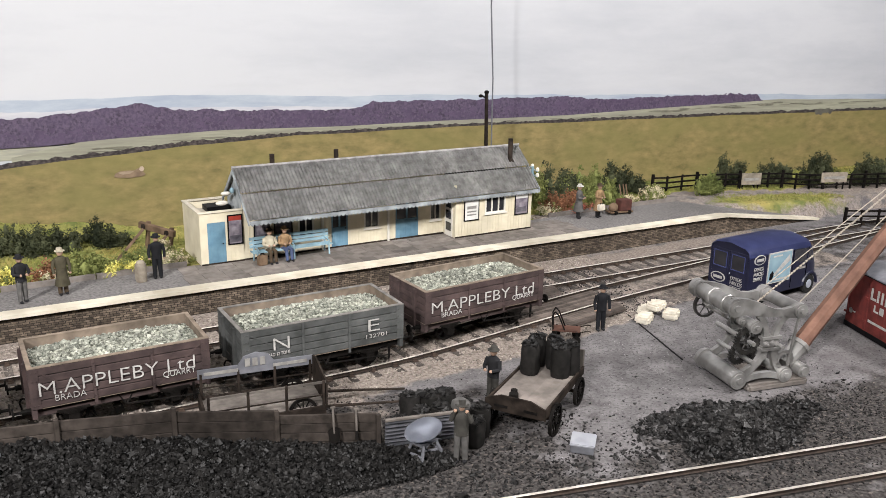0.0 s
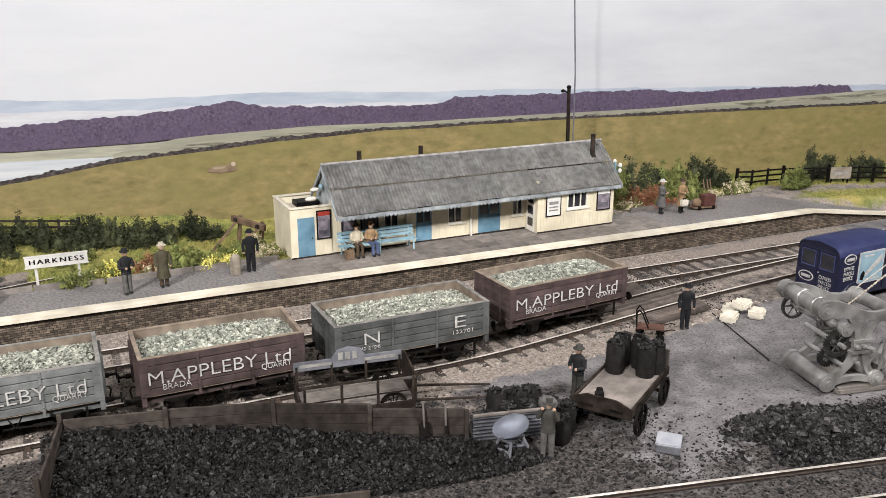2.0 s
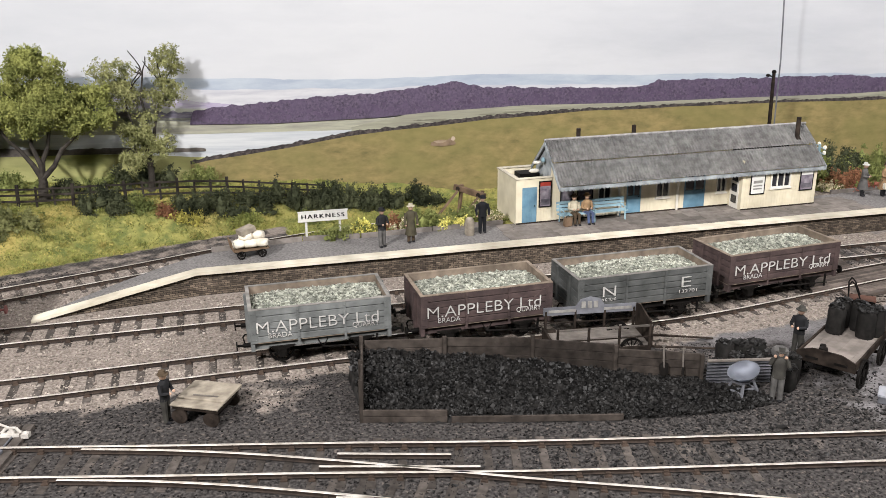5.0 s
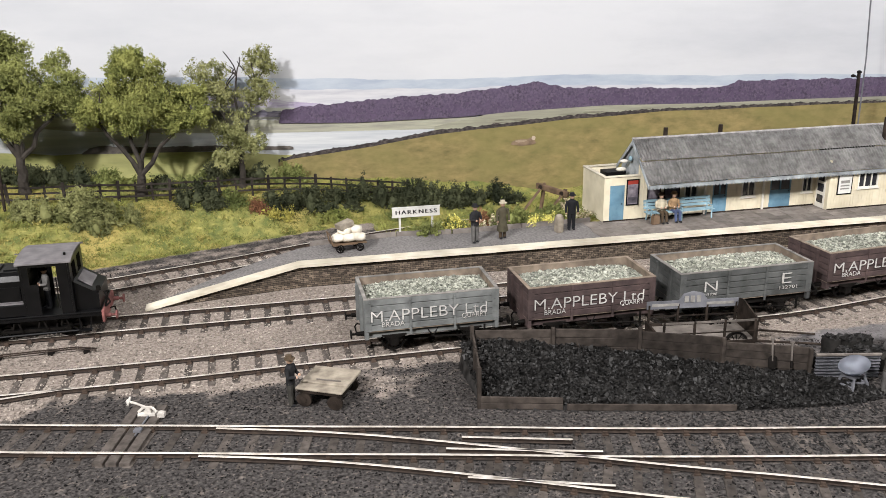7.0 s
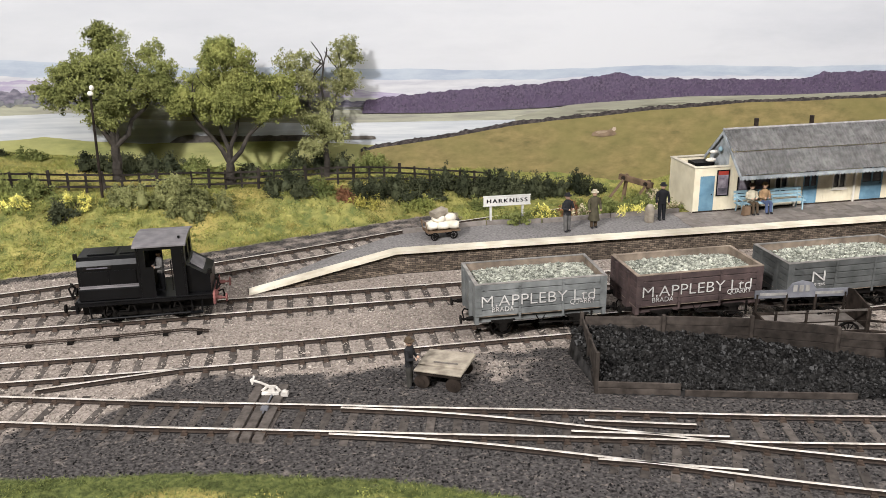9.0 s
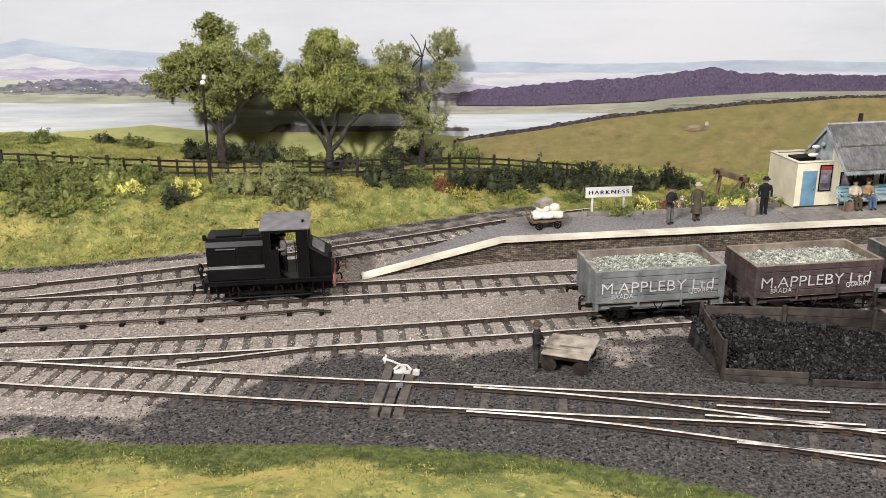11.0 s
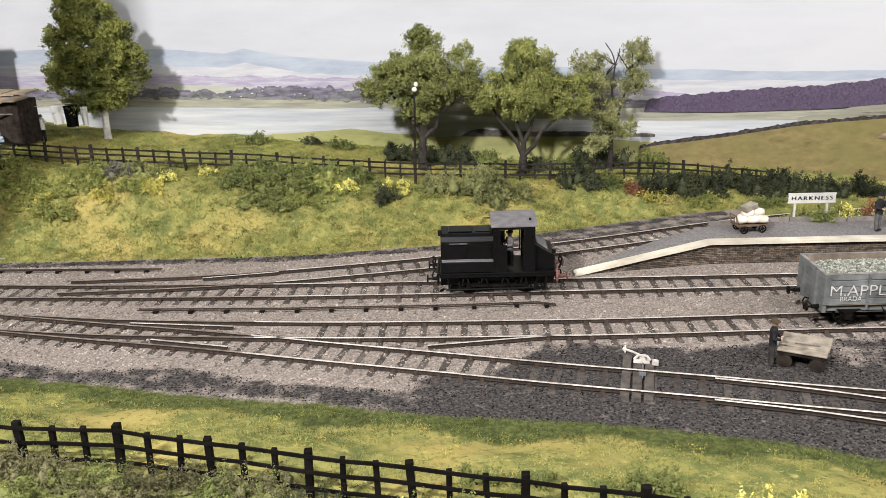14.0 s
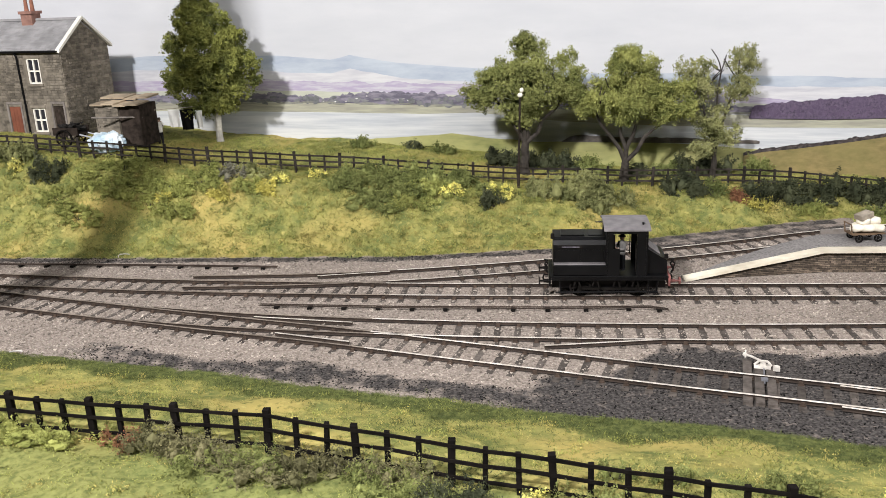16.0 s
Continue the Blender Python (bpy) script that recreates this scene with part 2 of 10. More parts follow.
def land_material():
    m = bpy.data.materials.new("layout_ground")
    m.use_nodes = True
    nt = m.node_tree
    N, L = nt.nodes, nt.links
    bsdf = N["Principled BSDF"]
    bsdf.inputs["Roughness"].default_value = 0.9
    bsdf.inputs["Specular IOR Level"].default_value = 0.06
    geo = N.new("ShaderNodeNewGeometry")

    def noise_tex(scale, detail=5):
        n = N.new("ShaderNodeTexNoise")
        n.inputs["Scale"].default_value, n.inputs["Detail"].default_value = scale, detail
        L.new(geo.outputs["Position"], n.inputs["Vector"])
        return n

    def blend(a, b, fac):
        x = N.new("ShaderNodeMix")
        x.data_type = "RGBA"
        for i, v in ((6, a), (7, b)):
            if isinstance(v, tuple):
                x.inputs[i].default_value = (*v, 1)
            else:
                L.new(v, x.inputs[i])
        L.new(fac, x.inputs[0])
        return x.outputs[2]

    def ramp(src, lo, hi):
        r = N.new("ShaderNodeMapRange")
        r.inputs[1].default_value, r.inputs[2].default_value = lo, hi
        L.new(src, r.inputs[0])
        return r.outputs[0]

    fine, mid, wide = noise_tex(420), noise_tex(60), noise_tex(11)
    ballast = blend((0.315, 0.27, 0.238), (0.165, 0.138, 0.118), ramp(fine.outputs[0], 0.35, 0.65))
    cinder = blend((0.084, 0.077, 0.074), (0.023, 0.021, 0.02), ramp(fine.outputs[0], 0.35, 0.65))
    cinder = blend(cinder, (0.165, 0.14, 0.124), ramp(noise_tex(340, 3).outputs[0], 0.58, 0.74))
    yard = blend((0.195, 0.184, 0.186), (0.125, 0.118, 0.119), ramp(mid.outputs[0], 0.35, 0.65))
    yard = blend(yard, (0.06, 0.056, 0.056), ramp(fine.outputs[0], 0.5, 0.75))
    yard = blend(yard, (0.34, 0.325, 0.32), ramp(noise_tex(900, 3).outputs[0], 0.66, 0.72))
    yard = blend(yard, (0.085, 0.071, 0.072), ramp(wide.outputs[0], 0.52, 0.95))
    grass = blend((0.28, 0.265, 0.085), (0.13, 0.15, 0.05), ramp(mid.outputs[0], 0.38, 0.62))
    grass = blend(grass, (0.365, 0.295, 0.10), ramp(wide.outputs[0], 0.5, 0.66))
    tuft = noise_tex(210, 4)
    grass = blend(grass, (0.10, 0.11, 0.036), ramp(tuft.outputs[0], 0.54, 0.74))
    grass = blend(grass, (0.42, 0.37, 0.13), ramp(noise_tex(150, 4).outputs[0], 0.58, 0.78))

    def lush():
        a = N.new("ShaderNodeAttribute")
        a.attribute_name = "lush"
        s = N.new("ShaderNodeMath")
        L.new(a.outputs["Fac"], s.inputs[0])
        L.new(mid.outputs[0], s.inputs[1])
        return ramp(s.outputs[0], 0.75, 1.15)

    rough_turf = blend((0.115, 0.13, 0.042), (0.05, 0.062, 0.022), ramp(tuft.outputs[0], 0.4, 0.62))
    grass = blend(grass, rough_turf, lush())

    meadow = N.new("ShaderNodeAttribute")
    meadow.attribute_name = "meadow"
    green = blend((0.195, 0.215, 0.074), (0.105, 0.125, 0.042), ramp(tuft.outputs[0], 0.4, 0.62))
    grass = blend(grass, green, meadow.outputs["Fac"])

    def mask(name):
        a = N.new("ShaderNodeAttribute")
        a.attribute_name = name
        j = N.new("ShaderNodeMath")
        j.operation = "MULTIPLY_ADD"
        L.new(mid.outputs[0], j.inputs[0])
        j.inputs[1].default_value, j.inputs[2].default_value = 1.3, -0.65
        s = N.new("ShaderNodeMath")
        L.new(a.outputs["Fac"], s.inputs[0])
        L.new(j.outputs[0], s.inputs[1])
        return ramp(s.outputs[0], 0.35, 0.65)

    c = blend(ballast, yard, mask("yard"))
    c = blend(c, cinder, mask("cinder"))
    c = blend(c, grass, mask("grass"))
    L.new(c, bsdf.inputs["Base Color"])
    b = N.new("ShaderNodeBump")
    b.inputs["Strength"].default_value, b.inputs["Distance"].default_value = 0.6, 0.0008
    L.new(fine.outputs[0], b.inputs["Height"])
    L.new(b.outputs[0], bsdf.inputs["Normal"])
    return m


def zone(x, y):
    """How much of grass, cinder and yard the ground is at a place."""
    x, y = np.asarray(x, float), np.asarray(y, float)
    foot, edge = line(x, FOOT), line(x, EDGE)
    grass = np.clip(np.maximum(np.where(x < 62, (y - foot + 0.6) / 1.2, (y - 106.5) / 1.0 * (x > 58)), (edge - y + 0.4) / 1.2), 0, 1)
    lane = np.interp(x, [124, 148, 150, 240], [110, 111, 112.4, 79])
    grass = np.where((x > 124) & (y < lane), 0, grass)
    grass = np.maximum(grass, np.clip(1.6 - 1.3 * np.hypot((x - 161) / 11, (y - 103.8 + 0.25 * (x - 161)) / 3), 0, 1))
    strip = np.clip(1.35 - np.abs(y - edge - 1.2 - 0.6 * np.sin(x * 0.21)) / (1.9 + 0.5 * np.sin(x * 0.37)), 0, np.interp(x, [10, 30], [0.6, 0.74])) * np.clip((x + 26) / 14, 0, 1)
    dark_top = np.interp(x, [28, 30, 33, 36, 42, 46, 50, 54, 62, 70, 80, 90, 100], [79, 81, 83.9, 84.2, 82.8, 82.5, 83, 83.6, 83, 80, 76, 73, 71])
    pale = np.clip(1.2 - np.hypot((x - 56.5) / 3.4, (y - 80.6) / 2.6), 0, 1) * 0.42
    patch = np.clip((x - np.where(y < 79.5 - (x - 31) * 0.28, 20, 27.5)) / 4, 0, 1) * np.clip((dark_top - y) / 1.6 + 0.4, 0, 1) * (0.8 - pale) * np.clip((101 - x) / 8, 0, 1)
    bunker = np.clip(1.6 - np.hypot((x - 76) / 20, (y - 72) / 8), 0, 1)
    heap = 0.8 * np.clip(1.5 - np.hypot((x - 112) / 22, (y - 61) / 5.6), 0, 1)
    junction = np.clip((x - 98) / 8, 0, 1) * np.clip((98.5 - y) / 2, 0, 1) * np.clip((y - 82.5) / 2, 0, 1) * 0.46
    rearfoot = np.clip(1.2 - np.abs(y - foot + 0.9) / 1.3, 0, 0.62) * (x < 60)
    bside = np.clip(1.2 - np.abs(y - (foot - 3.5)) / 2.5, 0, 1) * (x > 25) * (x < 70) * 0.58
    front = np.clip((64.5 - y) / 2.5, 0, 1) * np.clip((x - 88) / 5, 0, 1) * 0.72
    cinder = np.maximum.reduce([front, strip, patch, bunker, heap, junction, rearfoot, bside])
    yard = np.clip((x - 86) / 6, 0, 1) * np.clip((81.4 + np.clip(x - 103, 0, 30) * 0.16 - y) / 1.5, 0, 1)
    yard = np.maximum(yard, ((x > 150) & (y < 99)) * 1.0)
    yard = np.maximum(yard, ((x > 125) & (y > 99) & (y < lane)) * 0.45)
    return grass, np.clip(cinder, 0, 1), np.clip(yard, 0, 1)


def build_ground():
    step = 0.8
    xs, ys = np.arange(-110, 240.1, step), np.arange(14, 158.1, step)
    X, Y = np.meshgrid(xs, ys)
    Z = ground_z(X, Y)
    verts = np.stack([X.ravel(), Y.ravel(), Z.ravel()], 1)
    nx, ny = len(xs), len(ys)
    i = np.arange(nx * ny).reshape(ny, nx)
    faces = np.stack([i[:-1, :-1], i[:-1, 1:], i[1:, 1:], i[1:, :-1]], -1).reshape(-1, 4)
    ob = arrays("ground", verts, faces, land_material(), smooth=True)
    for name, vals in zip(("grass", "cinder", "yard"), zone(X.ravel(), Y.ravel())):
        a = ob.data.attributes.new(name, "FLOAT", "POINT")
        a.data.foreach_set("value", vals)
    e = line(X.ravel(), EDGE) - Y.ravel()
    a = ob.data.attributes.new("lush", "FLOAT", "POINT")
    a.data.foreach_set("value", np.clip((3.6 + 0.9 * np.sin(X.ravel() * 0.5) - e) / 1.6, 0, 1) * (e > -2))
    a = ob.data.attributes.new("meadow", "FLOAT", "POINT")
    a.data.foreach_set("value", np.clip((line(X.ravel(), FENCE_F) + 0.5 - Y.ravel()) / 3.0, 0, 0.85))
    tagged(ob, "model railway ground of ballast, cinders and grass", "ground", kind="structure")


build_ground()


# ---- tracks ----
RAIL_Z = 0.40


def A_y(x):
    return 97.0 - 0.0277 * (x - 25) + np.interp(x, [-110, -34, -17, -6, 4, 12, 22], [15.0, 4.6, 2.4, 1.5, 0.8, 0.35, 0]) - np.clip(22 - x, 0, 200) * 0.0277


def C_y(x):
    return np.interp(x, [-110, -34, -18, -6, 5, 15, 25, 40, 54, 93, 98, 107, 117, 130, 160, 190], [119, 96.6, 92.3, 89.8, 88.4, 87.4, 86.8, 86.2, 86.2, 85.4, 86.0, 87.2, 88.6, 89.6, 92.2, 94.5])


def D_y(x):
    return np.interp(x, [-110, -34, -18, -6, 5.5, 15, 25, 33, 41, 51, 59, 69, 78, 90, 101, 115, 190], [119, 96.6, 92.2, 88.9, 86.0, 83.1, 80.3, 77.9, 75.8, 73.0, 70.9, 68.0, 65.7, 62.8, 60.2, 56.9, 39.5])


def D2_y(x):
    return np.interp(x, [41, 51, 58, 64, 70, 75, 90], [75.6, 72.4, 69.3, 66.4, 63.3, 61.2, 54.0])


def B_y(x):
    return np.interp(x, [-110, -34, -16, 0, 9, 23, 33, 47, 54, 66, 79], [112.5, 101.9, 100.4, 100.7, 101.7, 104.3, 106.8, 111.0, 113.6, 116.8, 118.5])


def track_curve(fn, x0, x1, step=1.0):
    xs = np.arange(x0, x1 + step * 0.5, step)
    ys = fn(xs)
    k = np.ones(9) / 9
    pad = np.pad(ys, 4, mode="edge")
    pad[:4] = ys[0] - (ys[1] - ys[0]) * np.arange(4, 0, -1)
    pad[-4:] = ys[-1] + (ys[-1] - ys[-2]) * np.arange(1, 5)
    return np.stack([xs, np.convolve(pad, k, "valid")], 1)


def strip_rail(bm_web, bm_top, line_pts, z0=0.12, z1=RAIL_Z):
    """One rail along a line: a waisted web and a polished head."""
    d = np.gradient(line_pts, axis=0)
    d /= np.linalg.norm(d, axis=1, keepdims=True)
    nrm = np.stack([-d[:, 1], d[:, 0]], 1)
    prof = [(-0.14, z0), (-0.05, z0 + 0.06), (-0.05, z1 - 0.1), (-0.1, z1 - 0.06), (-0.1, z1 - 0.012), (0.1, z1 - 0.012), (0.1, z1 - 0.06), (0.05, z1 - 0.1), (0.05, z0 + 0.06), (0.14, z0)]
    for bm, pr in ((bm_web, prof), (bm_top, [(-0.102, z1 - 0.012), (-0.09, z1), (0.09, z1), (0.102, z1 - 0.012)])):
        rings = [[bm.verts.new((p[0] + n[0] * o, p[1] + n[1] * o, z)) for o, z in pr] for p, n in zip(line_pts, nrm)]
        for a, b in zip(rings[:-1], rings[1:]):
            for j in range(len(pr) - 1):
                bm.faces.new((a[j], a[j + 1], b[j + 1], b[j]))


def offset(pts, d):
    t = np.gradient(pts, axis=0)
    t /= np.linalg.norm(t, axis=1, keepdims=True)
    return pts + np.stack([-t[:, 1], t[:, 0]], 1) * d


def sleeper_mesh():
    bm = bmesh.new()
    vs = box(bm, -0.29, 0.29, -2.8, 2.8, -0.16, 0.055)
    bevelled(bm, 0.03)
    return meshed("sleeper", bm, SLEEPER)


def chair_pair():
    bm = bmesh.new()
    for s in (-1, 1):
        box(bm, -0.2, 0.2, s * 1.68 - 0.36, s * 1.68 + 0.36, 0.05, 0.15)
        box(bm, -0.14, 0.14, s * 1.68 - 0.22, s * 1.68 + 0.22, 0.12, 0.28)
    return meshed("chair", bm, CHAIR)


SLEEPER_ME, CHAIR_ME = sleeper_mesh(), chair_pair()


def build_track(fn, x0, x1, label, gap=1.75, skip=None):
    root = thing("railway_track", place(0, 0), label, "track", "tracks of the station", kind="structure")
    pts = track_curve(fn, x0, x1)
    for side in (-1.685, 1.685):
        web = bmesh.new()
        heads = {}
        edge = offset(pts, side)
        for k, (mat, keep) in enumerate(((RAIL_DULL, edge[:, 0] <= 9.0), (RAIL_TOP, edge[:, 0] >= 8.0))):
            if keep.sum() > 2:
                heads[k] = (bmesh.new(), mat)
                strip_rail(web, heads[k][0], edge[keep])
        r = part("rail", web, RAIL_RUST, root, "brown rusty rail")
        for k, (top, mat) in heads.items():
            part("rail_head", top, mat, r, "polished bright rail top" if k else "dull worn rail top")
    seg = np.hypot(*np.diff(pts, axis=0).T)
    along = np.concatenate([[0], np.cumsum(seg)])
    s = 0.6
    rnd = random.Random(int(x0 * 7 + x1))
    while s < along[-1]:
        x = float(np.interp(s, along, pts[:, 0]))
        y = float(np.interp(s, along, pts[:, 1]))
        ang = math.degrees(math.atan2(*(np.array([np.interp(s + 0.5, along, pts[:, 1]) - np.interp(s - 0.5, along, pts[:, 1]), np.interp(s + 0.5, along, pts[:, 0]) - np.interp(s - 0.5, along, pts[:, 0])]))))
        if not (skip and skip(x)):
            o = new("sleeper", SLEEPER_ME)
            o.parent = root
            o.matrix_basis = place(x, y, rnd.uniform(-0.06, -0.015), ang + rnd.uniform(-1.5, 1.5))
            c = new("chair", CHAIR_ME)
            c.parent = o
        s += gap
    return root


build_track(A_y, -60, 175, "platform line with rusty bullhead rails on weathered sleepers")
build_track(C_y, -14, 165, "siding under the stone wagons, polished rails", skip=lambda x: x < 14 or x > 107)
build_track(D_y, -60, 150, "front siding curving towards the coal yard", skip=lambda x: x > 84)
build_track(D2_y, 44, 88, "short turnout leg at the front of the yard", skip=lambda x: x < 58)
build_track(B_y, -13, 78, "disused track on dark ash behind the platform", skip=lambda x: x < 14)

# ---- platform ----
CREAM = material("cream_boarding", (0.70, 0.64, 0.49), (0.60, 0.54, 0.40), scale=70, big=22, stain=0.2, rough=0.7)
BLUE = material("faded_blue_paint", (0.16, 0.285, 0.37), (0.10, 0.20, 0.28), scale=90, big=30, stain=0.3, rough=0.6)
PALE_BLUE = material("pale_blue_paint", (0.30, 0.44, 0.50), (0.22, 0.34, 0.40), scale=90, big=30, rough=0.6)
WHITE = material("white_paint", (0.78, 0.75, 0.68), (0.66, 0.63, 0.56), scale=90, big=25, stain=0.15, rough=0.55)
BLACK = material("black_paint", (0.0055, 0.0055, 0.006), (0.003, 0.003, 0.0035), scale=160, rough=0.45, spec=0.1, big=25, stain=0.2)
SLATE = material("corrugated_grey", (0.36, 0.35, 0.343), (0.21, 0.205, 0.20), scale=160, big=40, stain=0.22, obj=0.14, rough=0.6)
GLASS = material("dark_window_glass", (0.035, 0.035, 0.04), (0.02, 0.02, 0.025), rough=0.12, bump=0, stain=0.1, spec=0.6)
DARK_WOOD = material("dark_timber", (0.042, 0.032, 0.026), (0.014, 0.011, 0.009), scale=140, big=20, obj=0.25, rough=0.85, spec=0.08)
FENCE_WOOD = material("tarred_fence_timber", (0.010, 0.008, 0.007), (0.004, 0.0035, 0.003), scale=140, big=20, obj=0.2, rough=0.8, spec=0.08)
FENCE_GREY = material("weathered_fence_timber", (0.040, 0.034, 0.029), (0.016, 0.013, 0.011), scale=140, big=20, obj=0.3, rough=0.85, spec=0.08)
BROWN_WOOD = material("brown_timber", (0.185, 0.125, 0.08), (0.105, 0.07, 0.045), scale=120, big=20, obj=0.2)


def plat_front(x):
    return 101.95 - 0.0277 * (x - 52)


KINK_L, KINK_R, RAMP_L, RAMP_R = 52.0, 146.0, 38.0, 163.0
BACK_EDGE = [(38, 100.6), (42.5, 103.4), (45.5, 104.9), (48.6, 106.2), (51.8, 107.0), (55, 108.4), (58.5, 109.2), (62.6, 108.7), (68.4, 107.9), (84.5, 108.1), (145, 108.1), (150, 106.4), (163, 101.6), (240, 101)]


def plat_z(x):
    return float(np.interp(x, [RAMP_L, KINK_L, KINK_R, RAMP_R], [0.15, 2.35, 2.35, 0.15]))


def plat_edge(x):
    """Front edge of the platform; the ramp ends slant towards the track."""
    return plat_front(x) - 2.4 * max(0, (KINK_L - x) / (KINK_L - RAMP_L))


def build_platform():
    root = thing("platform", place(0, 0), "long brick station platform with a cream coping and ramped ends", "platform", kind="structure")
    xs = list(np.arange(RAMP_L, RAMP_R + 0.1, 1.0))
    bm = bmesh.new()
    rows = [[bm.verts.new((x, y, plat_z(x))) for y in (plat_edge(x) + 1.2, max(plat_edge(x) + 1.6, float(line(x, BACK_EDGE))))] for x in xs]
    low = [[bm.verts.new((v.co.x, v.co.y, -0.2)) for v in r] for r in rows]
    for a, b, c, d in zip(rows[:-1], rows[1:], low[:-1], low[1:]):
        bm.faces.new((a[0], b[0], b[1], a[1]))
        bm.faces.new((a[1], b[1], d[1], c[1]))
    part("gravel_surface", bm, GRAVEL, root, "grey gravel platform surface")
    bm = bmesh.new()
    for x0, x1 in zip(xs[:-1], xs[1:]):
        f = bm.faces.new([bm.verts.new(p) for p in ((x0, plat_edge(x0) + 0.46, -0.2), (x1, plat_edge(x1) + 0.46, -0.2), (x1, plat_edge(x1) + 0.46, plat_z(x1) - 0.1), (x0, plat_edge(x0) + 0.46, plat_z(x0) - 0.1))])
    part("mortar_wall", bm, MORTAR, root)
    # coping stones
    x = RAMP_L
    while x < RAMP_R - 0.1:
        x1 = min(x + 2.3, KINK_L if x < KINK_L else RAMP_R, KINK_R if x < KINK_R else RAMP_R)
        bm = bmesh.new()
        a, b = x + 0.004, x1 - 0.004
        top, bot = [], []
        for px in (a, b):
            for dy in (0.0, 1.3):
                top.append(bm.verts.new((px, plat_edge(px) + dy, plat_z(px) + 0.06)))
                bot.append(bm.verts.new((px, plat_edge(px) + dy, plat_z(px) - 0.22)))
        bm.faces.new((top[0], top[2], top[3], top[1]))
        bm.faces.new((bot[0], bot[2], top[2], top[0]))
        bm.faces.new((bot[1], bot[3], top[3], top[1]))
        bm.faces.new((bot[0], bot[1], top[1], top[0]))
        bm.faces.new((bot[2], bot[3], top[3], top[2]))
        bm.faces.new((bot[0], bot[2], bot[3], bot[1]))
        jitter(bm.verts, 0.03, 0.7)
        part("coping_stone", bm, COPING, root)
        x = x1
    # brick face below the coping, in stretcher courses
    verts, faces = [], []
    rng = np.random.default_rng(3)
    h, w = 0.19, 0.52
    for c in range(12):
        z = 0.02 + c * h
        for k, x in enumerate(np.arange(RAMP_L + (c % 2) * w / 2, RAMP_R, w)):
            if z + h > plat_z(x) - 0.18 or z + h > plat_z(x + w) - 0.18:
                continue
            y = plat_edge(x) + 0.46
            o = 0.055 + rng.uniform(-0.02, 0.03)
            g = 0.022
            i = len(verts)
            verts += [(x + g, y, z + g), (x + w - g, y, z + g), (x + w - g, y, z + h - g), (x + g, y, z + h - g)]
            verts += [(x + g + 0.01, y - o, z + g + 0.01), (x + w - g - 0.01, y - o, z + g + 0.01), (x + w - g - 0.01, y - o, z + h - g - 0.01), (x + g + 0.01, y - o, z + h - g - 0.01)]
            faces += [(i + 4, i + 5, i + 6, i + 7), (i, i + 1, i + 5, i + 4), (i + 1, i + 2, i + 6, i + 5), (i + 2, i + 3, i + 7, i + 6), (i + 3, i, i + 4, i + 7)]
    arrays("brickwork", verts, faces, BRICK, root, "weathered brown brick courses", "stuff")
    # flagstones before the station building
    rnd = random.Random(5)
    for r in range(4):
        x = 82.5 + rnd.uniform(0, 0.6)
        while x < 125.5:
            wd = rnd.uniform(1.3, 1.9)
            y0 = plat_front(x) + 1.3 + r * 1.42
            bm = bmesh.new()
            box(bm, x + 0.02, x + wd - 0.02, y0 + 0.02, y0 + 1.4, 2.30, 2.39 + rnd.uniform(0, 0.015))
            part("flagstone", bm, SLAB, root)
            x += wd
    # kerb boards along the garden
    for x0, x1 in ((53.5, 62.5), (62.6, 68.3), (68.5, 76), (76.1, 84), (126, 136), (136.1, 146)):
        bm = bmesh.new()
        a, b = float(line(x0, BACK_EDGE)), float(line(x1, BACK_EDGE))
        prism(bm, [(x0, a), (x1, b), (x1, b + 0.3), (x0, a + 0.3)], "z", 2.2, 2.82)
        part("garden_edging", bm, SLAB, root, "low stone garden edging")


build_platform()


